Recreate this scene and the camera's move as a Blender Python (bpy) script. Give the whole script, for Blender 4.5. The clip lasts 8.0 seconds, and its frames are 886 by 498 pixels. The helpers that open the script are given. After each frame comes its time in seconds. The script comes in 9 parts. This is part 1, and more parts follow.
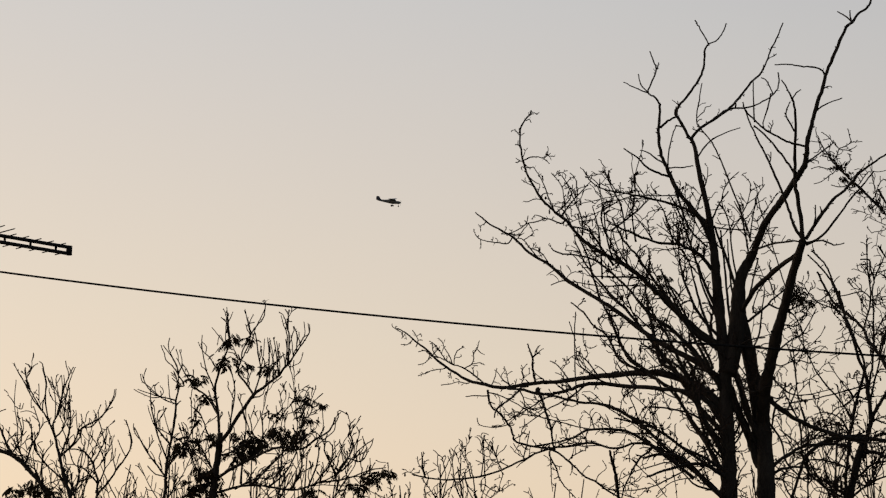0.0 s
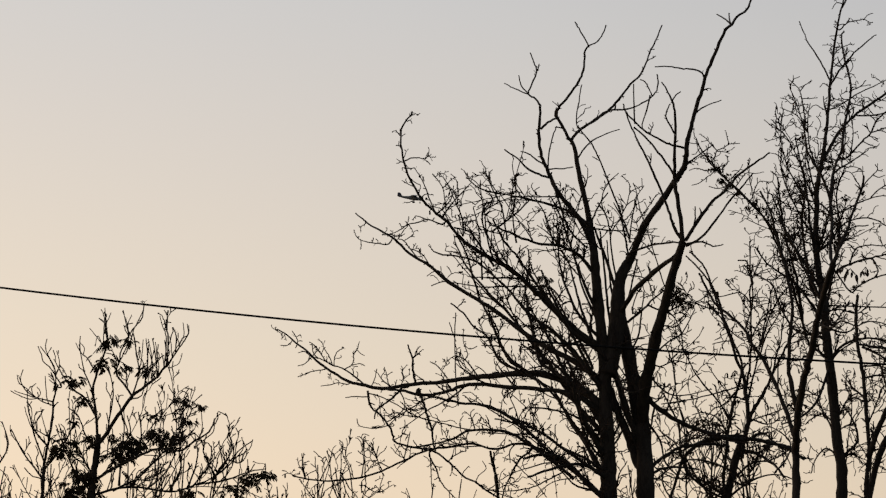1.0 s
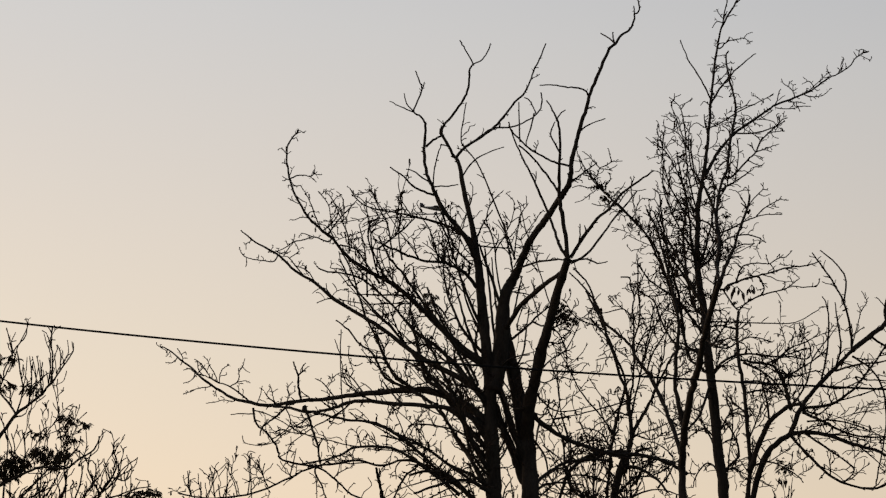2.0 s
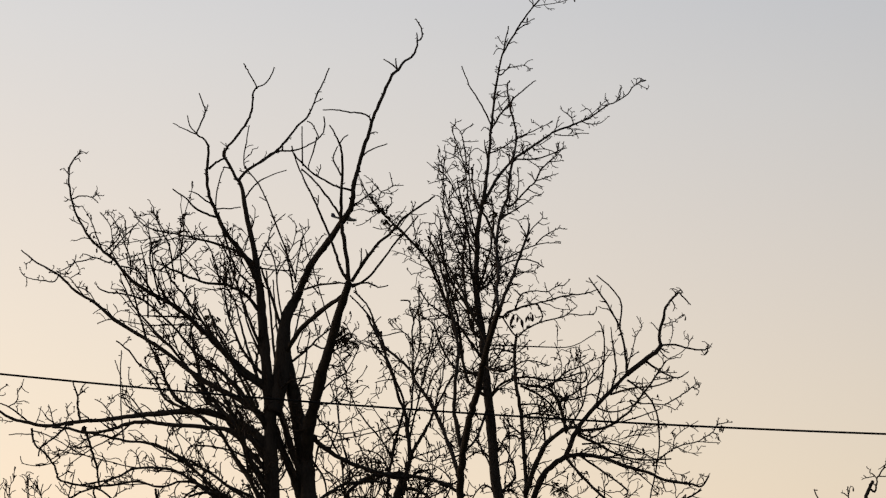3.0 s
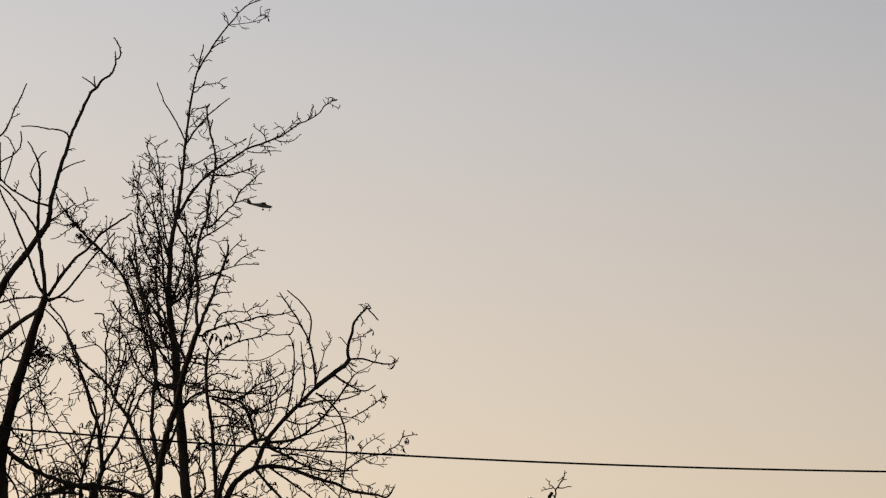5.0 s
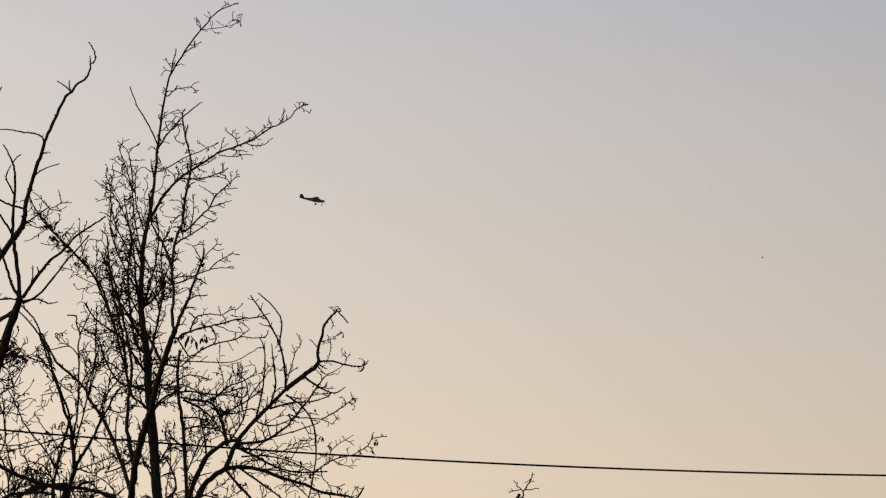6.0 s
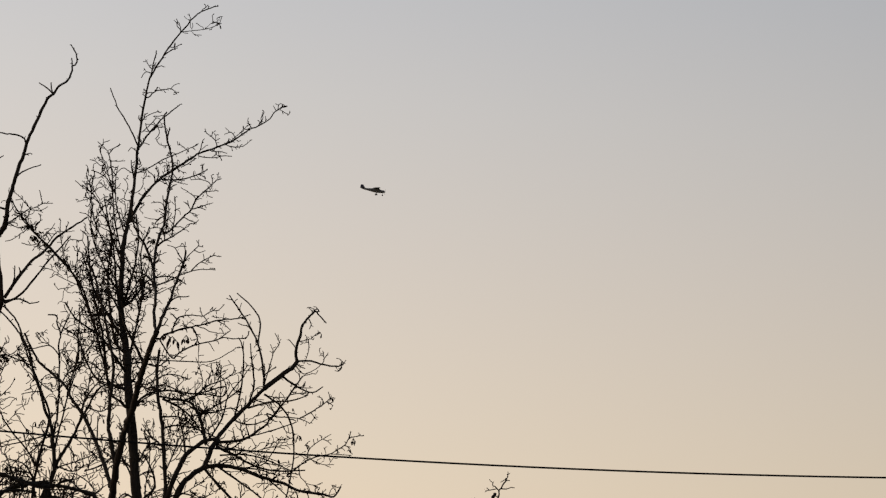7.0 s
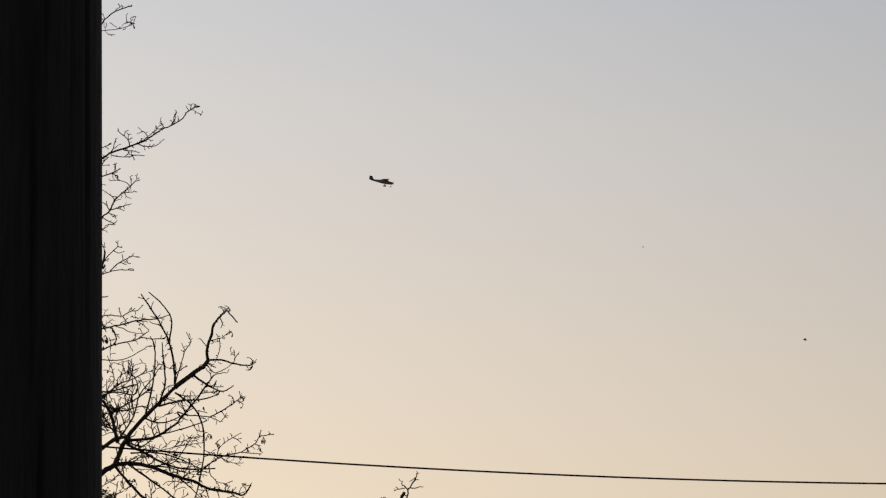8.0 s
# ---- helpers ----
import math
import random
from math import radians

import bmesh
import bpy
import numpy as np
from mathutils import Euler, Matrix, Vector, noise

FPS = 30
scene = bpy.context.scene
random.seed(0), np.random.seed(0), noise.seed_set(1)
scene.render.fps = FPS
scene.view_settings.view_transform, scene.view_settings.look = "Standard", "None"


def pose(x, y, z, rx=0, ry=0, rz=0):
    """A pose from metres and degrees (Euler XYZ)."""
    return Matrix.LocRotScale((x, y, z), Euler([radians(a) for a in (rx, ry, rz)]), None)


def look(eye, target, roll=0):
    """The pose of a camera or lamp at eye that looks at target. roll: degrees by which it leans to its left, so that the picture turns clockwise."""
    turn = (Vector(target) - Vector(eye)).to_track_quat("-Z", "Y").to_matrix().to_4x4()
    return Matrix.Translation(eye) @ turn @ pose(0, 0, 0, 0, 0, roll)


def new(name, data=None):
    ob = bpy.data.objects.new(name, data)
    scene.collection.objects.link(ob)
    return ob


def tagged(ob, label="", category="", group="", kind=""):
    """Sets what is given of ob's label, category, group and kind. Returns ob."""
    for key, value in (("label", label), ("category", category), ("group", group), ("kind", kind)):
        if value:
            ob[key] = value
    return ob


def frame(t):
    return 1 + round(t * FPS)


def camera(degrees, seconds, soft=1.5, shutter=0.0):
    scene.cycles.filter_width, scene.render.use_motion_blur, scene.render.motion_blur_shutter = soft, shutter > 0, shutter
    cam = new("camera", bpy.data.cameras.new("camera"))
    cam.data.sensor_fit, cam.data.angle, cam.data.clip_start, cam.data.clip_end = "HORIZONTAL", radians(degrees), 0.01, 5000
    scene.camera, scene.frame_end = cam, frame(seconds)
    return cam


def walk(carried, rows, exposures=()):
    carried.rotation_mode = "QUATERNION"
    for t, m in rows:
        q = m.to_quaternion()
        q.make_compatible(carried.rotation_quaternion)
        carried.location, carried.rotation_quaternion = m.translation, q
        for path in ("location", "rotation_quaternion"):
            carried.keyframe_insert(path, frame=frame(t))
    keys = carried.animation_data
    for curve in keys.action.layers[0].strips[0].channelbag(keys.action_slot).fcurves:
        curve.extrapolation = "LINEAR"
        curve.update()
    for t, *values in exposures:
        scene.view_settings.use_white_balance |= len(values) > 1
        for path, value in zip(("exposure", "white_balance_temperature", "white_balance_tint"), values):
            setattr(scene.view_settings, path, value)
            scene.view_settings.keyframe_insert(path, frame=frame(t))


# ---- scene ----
# Dusk over bare trees: a light aeroplane crosses the sky behind them while the
# camera pans after it and moves slowly back past a wooden pole.
cam = camera(19.345, 8.0, soft=1.25, shutter=0.0)
PATH = [
    (0, pose(0.362, 0.223, 1.553, 101.432, -1.241, 7.949)),
    (0.5, pose(0.28, 0.237, 1.566, 101.417, -0.999, 6.383)),
    (1, pose(0.201, 0.221, 1.568, 101.471, -0.72, 5.04)),
    (1.2, pose(0.172, 0.2, 1.571, 101.51, -0.62, 4.58)),
    (2.3, pose(0.011, 0.042, 1.591, 101.919, -0.012, 0.996)),
    (2.5, pose(0, 0, 1.6, 102, -0, 0)),
    (3, pose(0.003, -0.14, 1.623, 102.122, 0.296, -2.668)),
    (3.2, pose(-0.011, -0.21, 1.627, 102.122, 0.43, -3.712)),
    (3.5, pose(-0.034, -0.319, 1.625, 102.144, 0.675, -5.159)),
    (4, pose(-0.102, -0.512, 1.643, 102.206, 0.929, -7.322)),
    (4.5, pose(-0.172, -0.691, 1.655, 102.152, 1.105, -9.041)),
    (4.7, pose(-0.2, -0.757, 1.652, 102.116, 1.09, -9.415)),
    (5.8, pose(-0.365, -1.115, 1.609, 102.07, 0.97, -10.4)),
    (6, pose(-0.391, -1.176, 1.603, 102.1, 0.953, -10.628)),
    (6.5, pose(-0.444, -1.339, 1.587, 102.047, 0.897, -10.898)),
    (7, pose(-0.487, -1.491, 1.574, 102.052, 0.862, -11.22)),
    (7.5, pose(-0.594, -1.633, 1.581, 101.973, 1.032, -12.006)),
    (7.7, pose(-0.645, -1.686, 1.588, 101.965, 0.96, -12.53)),
    (8, pose(-0.724, -1.766, 1.566, 101.95, 0.839, -13.536)),
]
EXPOSURES = [
    (0.0, -0.16, 6500, 10), (1.0, -0.10, 6500, 10), (2.5, 0.0, 6500, 10), (3.2, 0.15, 6550, 11), (3.8, 0.16, 6600, 12),
    (4.5, 0.03, 6650, 12), (5.8, 0.02, 6660, 12), (7.2, 0.03, 6640, 11), (8.0, 0.18, 6620, 11),
]
walk(cam, PATH, EXPOSURES)


# ---- world and sun ----
SUN_AZIMUTH = radians(-52.0)      # to the side of +y, towards -x
SUN_ELEVATION = radians(4.0)
SUN_DIRECTION = Vector((math.sin(SUN_AZIMUTH) * math.cos(SUN_ELEVATION),
                        math.cos(SUN_AZIMUTH) * math.cos(SUN_ELEVATION),
                        math.sin(SUN_ELEVATION)))


def make_world():
    world = bpy.data.worlds.new("dusk_sky")
    world.use_nodes = True
    scene.world = world
    nodes, links = world.node_tree.nodes, world.node_tree.links
    nodes.clear()
    output = nodes.new("ShaderNodeOutputWorld")
    air = nodes.new("ShaderNodeTexSky")
    air.sky_type, air.sun_disc = "NISHITA", False
    air.sun_elevation, air.sun_rotation = SUN_ELEVATION, SUN_AZIMUTH
    air.dust_density, air.ozone_density = 1.0, 2.0
    air_light = nodes.new("ShaderNodeBackground")
    air_light.inputs["Strength"].default_value = 0.05
    links.new(air.outputs["Color"], air_light.inputs["Color"])
    # haze of dusk: warm near the horizon, grey-blue above, weaker away from the sunset
    place = nodes.new("ShaderNodeTexCoord")
    split = nodes.new("ShaderNodeSeparateXYZ")
    links.new(place.outputs["Generated"], split.inputs[0])
    tilt = nodes.new("ShaderNodeVectorMath")
    tilt.operation = "DOT_PRODUCT"
    tilt.inputs[1].default_value = (-0.10, 0.0, 0.0)
    links.new(place.outputs["Generated"], tilt.inputs[0])
    height = nodes.new("ShaderNodeMath")
    height.operation = "SUBTRACT"
    links.new(split.outputs["Z"], height.inputs[0])
    links.new(tilt.outputs["Value"], height.inputs[1])
    ramp = nodes.new("ShaderNodeValToRGB")
    links.new(height.outputs[0], ramp.inputs["Fac"])
    stops = [(0.0, (0.865, 0.60, 0.39)), (0.10, (0.845, 0.645, 0.472)), (0.145, (0.80, 0.646, 0.496)), (0.18, (0.763, 0.635, 0.513)),
             (0.22, (0.717, 0.62, 0.532)), (0.28, (0.645, 0.60, 0.562)), (0.36, (0.525, 0.535, 0.566)),
             (0.6, (0.28, 0.32, 0.38)), (1.0, (0.18, 0.22, 0.30))]
    while len(ramp.color_ramp.elements) < len(stops):
        ramp.color_ramp.elements.new(1.0)
    for element, (at, colour) in zip(ramp.color_ramp.elements, stops):
        element.position, element.color = at, (*colour, 1)
    side = nodes.new("ShaderNodeVectorMath")
    side.operation = "DOT_PRODUCT"
    side.inputs[1].default_value = (math.sin(SUN_AZIMUTH), math.cos(SUN_AZIMUTH), 0)
    links.new(place.outputs["Generated"], side.inputs[0])
    fall = nodes.new("ShaderNodeMapRange")
    fall.interpolation_type = "SMOOTHSTEP"
    for socket, value in (("From Min", -0.75), ("From Max", 1.0), ("To Min", 0.19), ("To Max", 1.0)):
        fall.inputs[socket].default_value = value
    links.new(side.outputs["Value"], fall.inputs["Value"])
    haze = nodes.new("ShaderNodeBackground")
    links.new(ramp.outputs["Color"], haze.inputs["Color"])
    links.new(fall.outputs["Result"], haze.inputs["Strength"])
    both = nodes.new("ShaderNodeAddShader")
    links.new(air_light.outputs[0], both.inputs[0])
    links.new(haze.outputs[0], both.inputs[1])
    links.new(both.outputs[0], output.inputs["Surface"])


make_world()
sun = new("sun", bpy.data.lights.new("sun", "SUN"))
sun.data.energy, sun.data.angle, sun.data.color = 0.5, radians(10), (1.0, 0.72, 0.48)
sun.matrix_world = look(SUN_DIRECTION * 50, (0, 0, 0))


# ---- materials ----
def material(name, dark, light, scale=6.0, rough=0.85, metal=0.0, stretch=(1, 1, 1), bump=0.4, gloss=0.3):
    """A surface whose colour wanders between two tones at a coarse and a fine scale."""
    made = bpy.data.materials.new(name)
    made.use_nodes = True
    nodes, links = made.node_tree.nodes, made.node_tree.links
    shader = nodes["Principled BSDF"]
    shader.inputs["Roughness"].default_value = rough
    shader.inputs["Metallic"].default_value = metal
    shader.inputs["Specular IOR Level"].default_value = gloss
    place = nodes.new("ShaderNodeTexCoord")
    size = nodes.new("ShaderNodeMapping")
    size.inputs["Scale"].default_value = stretch
    links.new(place.outputs["Object"], size.inputs["Vector"])
    coarse, fine = nodes.new("ShaderNodeTexNoise"), nodes.new("ShaderNodeTexNoise")
    for node, s, detail in ((coarse, scale, 3), (fine, scale * 9, 5)):
        node.inputs["Scale"].default_value, node.inputs["Detail"].default_value = s, detail
        links.new(size.outputs["Vector"], node.inputs["Vector"])
    blend = nodes.new("ShaderNodeMix")
    blend.inputs["Factor"].default_value = 0.5
    links.new(coarse.outputs["Fac"], blend.inputs["A"])
    links.new(fine.outputs["Fac"], blend.inputs["B"])
    ramp = nodes.new("ShaderNodeValToRGB")
    ramp.color_ramp.elements[0].position, ramp.color_ramp.elements[1].position = 0.32, 0.68
    ramp.color_ramp.elements[0].color, ramp.color_ramp.elements[1].color = (*dark, 1), (*light, 1)
    links.new(blend.outputs["Result"], ramp.inputs["Fac"])
    links.new(ramp.outputs["Color"], shader.inputs["Base Color"])
    relief = nodes.new("ShaderNodeBump")
    relief.inputs["Strength"].default_value, relief.inputs["Distance"].default_value = bump, 0.01
    links.new(fine.outputs["Fac"], relief.inputs["Height"])
    links.new(relief.outputs["Normal"], shader.inputs["Normal"])
    return made


BARK = material("bark", (0.022, 0.018, 0.016), (0.075, 0.06, 0.05), 5, 0.95, stretch=(3, 3, 0.6), bump=0.8, gloss=0.15)
TWIG = material("twig_bark", (0.03, 0.02, 0.016), (0.07, 0.05, 0.04), 12, 0.9, gloss=0.15)
DRY_LEAF = material("dry_leaf", (0.03, 0.02, 0.012), (0.09, 0.06, 0.03), 15, 0.9, gloss=0.15)
POD = material("seed_pod", (0.025, 0.015, 0.012), (0.06, 0.035, 0.025), 15, 0.7)
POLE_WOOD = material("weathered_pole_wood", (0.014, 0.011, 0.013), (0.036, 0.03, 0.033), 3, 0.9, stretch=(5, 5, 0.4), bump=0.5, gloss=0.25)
CABLE = material("black_cable_sheath", (0.008, 0.008, 0.008), (0.016, 0.015, 0.015), 20, 0.9, gloss=0.1)
ALUMINIUM = material("tarnished_aluminium", (0.025, 0.022, 0.022), (0.06, 0.055, 0.055), 20, 0.8, 0.3, gloss=0.15)
PLASTIC = material("black_plastic", (0.012, 0.011, 0.012), (0.025, 0.024, 0.024), 20, 0.8, gloss=0.15)
PAINT = material("aeroplane_paint", (0.16, 0.16, 0.17), (0.22, 0.22, 0.22), 1.5, 0.4, gloss=0.5, bump=0.02)
TRIM_PAINT = material("dark_trim_paint", (0.05, 0.05, 0.08), (0.07, 0.07, 0.1), 1.5, 0.4, bump=0.02)
RUBBER = material("tyre_rubber", (0.015, 0.015, 0.015), (0.03, 0.03, 0.03), 8, 0.9)
DARK_GLASS = material("tinted_glazing", (0.02, 0.025, 0.03), (0.04, 0.045, 0.05), 2, 0.1, gloss=0.6, bump=0.0)
METAL = material("steel", (0.1, 0.1, 0.1), (0.2, 0.2, 0.2), 8, 0.5, 0.9)
CHITIN = material("dark_insect_shell", (0.01, 0.01, 0.01), (0.03, 0.025, 0.02), 60, 0.5)
WING_FILM = material("insect_wing", (0.05, 0.05, 0.05), (0.1, 0.1, 0.1), 60, 0.4)
GROUND = material("dry_winter_grass", (0.05, 0.045, 0.025), (0.14, 0.12, 0.07), 0.35, 0.95, bump=0.6)
CONCRETE = material("concrete", (0.2, 0.2, 0.19), (0.33, 0.32, 0.3), 3, 0.9)


# ---- mesh helpers ----
def link_mesh(name, verts, faces, mat, parent=None, smooth=True, label=""):
    mesh = bpy.data.meshes.new(name)
    mesh.from_pydata(verts, [], faces)
    mesh.materials.append(mat)
    if smooth:
        mesh.shade_smooth()
    mesh.update()
    ob = new(name, mesh)
    ob.parent = parent
    if label:
        tagged(ob, label)
    return ob


def part(name, bm, mat, parent, label="", smooth=True):
    """Links a bmesh as one mesh object under a thing or a part."""
    mesh = bpy.data.meshes.new(name)
    bmesh.ops.recalc_face_normals(bm, faces=bm.faces)
    bm.to_mesh(mesh)
    bm.free()
    mesh.materials.append(mat)
    if smooth:
        mesh.shade_smooth()
    ob = new(name, mesh)
    ob.parent = parent
    if label:
        tagged(ob, label)
    return ob


def side_axes(way):
    up = Vector((0, 0, 1)) if abs(way.z) < 0.9 else Vector((1, 0, 0))
    a = way.cross(up).normalized()
    return a, way.cross(a).normalized()


def skin(verts, faces, path, radii, sides):
    """Adds a tapered tube along a path to the lists of vertices and faces, closed at both ends."""
    first, count = len(verts), len(path)
    a = None
    for i, p in enumerate(path):
        way = path[min(i + 1, count - 1)] - path[max(i - 1, 0)]
        way = way.normalized() if way.length > 1e-6 else Vector((0, 0, 1))
        a = side_axes(way)[0] if a is None else (a - way * a.dot(way)).normalized()
        b = way.cross(a)
        for k in range(sides):
            turn = 2 * math.pi * k / sides
            verts.append(p + (a * math.cos(turn) + b * math.sin(turn)) * radii[i])
    for i in range(count - 1):
        for k in range(sides):
            n = (k + 1) % sides
            faces.append((first + i * sides + k, first + i * sides + n,
                          first + (i + 1) * sides + n, first + (i + 1) * sides + k))
    faces.append(tuple(first + k for k in reversed(range(sides))))
    faces.append(tuple(first + (count - 1) * sides + k for k in range(sides)))


def tube(name, path, radii, mat, parent=None, sides=8, label=""):
    verts, faces = [], []
    skin(verts, faces, [Vector(p) for p in path], radii, sides)
    return link_mesh(name, verts, faces, mat, parent, label=label)


def spline(points, steps):
    """A smooth way through the points, with a number of steps from one to the next."""
    out = []
    for i in range(len(points) - 1):
        p0, p1 = points[max(i - 1, 0)], points[i]
        p2, p3 = points[i + 1], points[min(i + 2, len(points) - 1)]
        for k in range(steps):
            u = k / steps
            out.append(0.5 * ((2 * p1) + (p2 - p0) * u + (2 * p0 - 5 * p1 + 4 * p2 - p3) * u * u
                              + (3 * p1 - p0 - 3 * p2 + p3) * u ** 3))
    out.append(points[-1].copy())
    return out


def ring_loft(bm, rings):
    """Bridges closed rings of points with quads and caps both ends."""
    loops = [[bm.verts.new(p) for p in ring] for ring in rings]
    for one, two in zip(loops, loops[1:]):
        n = len(one)
        for k in range(n):
            bm.faces.new((one[k], one[(k + 1) % n], two[(k + 1) % n], two[k]))
    bm.faces.new(loops[0])
    bm.faces.new(list(reversed(loops[-1])))
    return bm


# ---- ground ----
def make_ground():
    bm = bmesh.new()
    reach = [-2400, -900, -300, -120, -60, -30, -15, 0, 15, 30, 60, 120, 300, 900, 2400]
    grid = [[bm.verts.new((x, y, -0.25 + 0.25 * noise.noise(Vector((x, y, 0)) * 0.05) if max(abs(x), abs(y)) > 40 else 0.0))
             for x in reach] for y in reach]
    for i in range(len(reach) - 1):
        for j in range(len(reach) - 1):
            bm.faces.new((grid[i][j], grid[i][j + 1], grid[i + 1][j + 1], grid[i + 1][j]))
    ground = part("ground", bm, GROUND, None)
    tagged(ground, "dry winter grass running out to the horizon", "ground", kind="structure")


make_ground()


# ---- trees ----
class Tree:
    def __init__(self, base, label, seed, habit, group="", name="bare_tree"):
        self.root = new(name)
        self.root.location = base
        tagged(self.root, label, "tree", group)
        self.dice = random.Random(seed)
        self.habit = habit
        self.verts, self.faces = [], []

    def twig(self, start, way, length, radius, level):
        """One crooked shoot with its side shoots."""
        dice, habit = self.dice, self.habit
        step = habit["step"] * (0.7 + 0.6 * dice.random())
        count = max(2, int(length / step))
        path, p, d = [start], start.copy(), way.normalized()
        knock = 1
        for i in range(count):
            a, b = side_axes(d)
            knock = -knock
            d = (d + a * dice.gauss(0, habit["crook"]) + b * (knock * habit["zigzag"] + dice.gauss(0, habit["crook"]))
                 + Vector((0, 0, habit["rise"]))).normalized()
            p = p + d * (length / count)
            path.append(p.copy())
        end = max(radius * 0.5, habit["thin"])
        radii = [radius + (end - radius) * i / count for i in range(count + 1)]
        skin(self.verts, self.faces, path, radii, 4 if level == 0 else 3)
        if level and dice.random() < habit["hang"]:
            low = p + Vector((dice.uniform(-0.3, 0.3), dice.uniform(-0.3, 0.3), -1)) * dice.uniform(0.03, 0.06)
            skin(self.verts, self.faces, [p, p.lerp(low, 0.3), p.lerp(low, 0.75), low], [0.003, 0.009, 0.010, 0.004], 4)
        if level < habit["levels"]:
            for i in range(1, count + 1):
                if dice.random() < habit["forks"][level]:
                    along = (path[i] - path[i - 1]).normalized()
                    a, b = side_axes(along)
                    turn = dice.random() * 2 * math.pi
                    out = a * math.cos(turn) + b * math.sin(turn)
                    spread = radians(dice.uniform(*habit["spread"]))
                    self.twig(path[i], along * math.cos(spread) + out * math.sin(spread),
                              length * dice.uniform(0.22, 0.55), max(radii[i] * 0.75, habit["thin"]), level + 1)

    def shoots(self, path, radii, thick):
        """Side shoots along a limb; thick is how many of them it has against the usual."""
        dice, habit = self.dice, self.habit
        if thick <= 0:
            return
        for i in range(1, len(path)):
            seg = path[i] - path[i - 1]
            chance = seg.length * habit["per_metre"] * thick
            while chance > 0:
                if dice.random() < chance:
                    a, b = side_axes(seg.normalized())
                    turn = dice.random() * 2 * math.pi
                    out = a * math.cos(turn) + b * math.sin(turn)
                    out.y *= 0.7
                    spread = radians(dice.uniform(*habit["spread"]))
                    way = seg.normalized() * math.cos(spread) + out * math.sin(spread) + Vector((0, 0, habit["lift"]))
                    length = habit["length"] * (0.2 + dice.random() ** 1.5) * (0.35 + 0.65 * min(thick, 1.0)) * (1.1 - 0.55 * i / len(path))
                    self.twig(path[i - 1].lerp(path[i], dice.random()), way, length,
                              min(radii[i] * 0.6, habit["thick"]), 0)
                chance -= 1

    def boughs(self, path, radii):
        """Thin boughs that leave the inner part of a limb and carry their own shoots."""
        dice, habit = self.dice, self.habit
        for i in range(1, int(len(path) * 0.7)):
            seg = path[i] - path[i - 1]
            if dice.random() < seg.length * habit["boughs"]:
                a, b = side_axes(seg.normalized())
                turn = dice.random() * 2 * math.pi
                spread = radians(dice.uniform(25, 60))
                d = (seg.normalized() * math.cos(spread) + (a * math.cos(turn) + b * math.sin(turn)) * math.sin(spread)
                     + Vector((0, 0, 0.15))).normalized()
                length = habit["bough"] * dice.uniform(0.6, 1.3)
                r = min(radii[i] * 0.55, 0.014)
                way, p, thin = [path[i].copy()], path[i].copy(), [r]
                for k in range(9):
                    d = (d + Vector((dice.gauss(0, 0.1), dice.gauss(0, 0.1), dice.gauss(0.03, 0.1)))).normalized()
                    p = p + d * length / 9
                    way.append(p.copy())
                    thin.append(r + (0.005 - r) * (k + 1) / 9)
                skin(self.verts, self.faces, way, thin, 5)
                self.shoots(way, thin, 1.0)

    def finish(self):
        crown = link_mesh("crown", self.verts, self.faces, TWIG, self.root)
        tagged(crown, "fine leafless twigs", kind="stuff")


def woody(tree, name, r0, r1, thick, points, sides, rough):
    """A trunk or limb: tapered, uneven, a little crooked, with buds and stubs on it."""
    dice = tree.dice
    control = [Vector(p) for p in points]
    path = spline(control, 4)
    n = len(path) - 1
    radii = []
    for i, p in enumerate(path):
        swell = 1 + rough * noise.noise(p * 5.0) + (0.15 * dice.random() if i % 4 == 0 else 0)
        radii.append((r0 + (r1 - r0) * (i / n) ** (0.6 if thick >= 0.7 else 0.85)) * swell)
        if 0 < i < n:
            path[i] = p + Vector((dice.gauss(0, 1), dice.gauss(0, 1), dice.gauss(0, 1))) * min(0.0035, r1 * 0.35)
    verts, faces = [], []
    skin(verts, faces, path, radii, sides)
    # short spurs and bud stubs
    for i in range(2, n):
        if dice.random() < 0.22 and r0 < 0.05:
            a, b = side_axes((path[i] - path[i - 1]).normalized())
            turn = dice.random() * 2 * math.pi
            out = (a * math.cos(turn) + b * math.sin(turn)) * 0.8 + (path[i] - path[i - 1]).normalized() * 0.6
            reach = radii[i] + dice.uniform(0.01, 0.035)
            skin(verts, faces, [path[i], path[i] + out * reach], [radii[i] * 0.5, radii[i] * 0.3], 4)
    link_mesh(name, verts, faces, BARK, tree.root)
    tree.shoots(path, radii, thick)
    if thick >= 0.7 and r0 > 0.012:
        tree.boughs(path, radii)


def stem(tree, r0, r1, thick, points):
    woody(tree, "trunk", r0, r1, thick, points, 14, 0.12)


def limb(tree, r0, r1, thick, points):
    woody(tree, "limb", r0, r1, thick, points, 8 if r0 > 0.02 else 6, 0.14)


def spray(tree, r0, r1, points):
    """A thin outer branch set with many short crooked twigs."""
    usual = tree.habit
    tree.habit = dict(usual, per_metre=20, length=0.14, step=0.022, crook=0.36, rise=0.0, lift=0.1, levels=1, forks=(0.4, 0.2))
    limb(tree, r0, r1, 0.6, points)
    tree.habit = usual


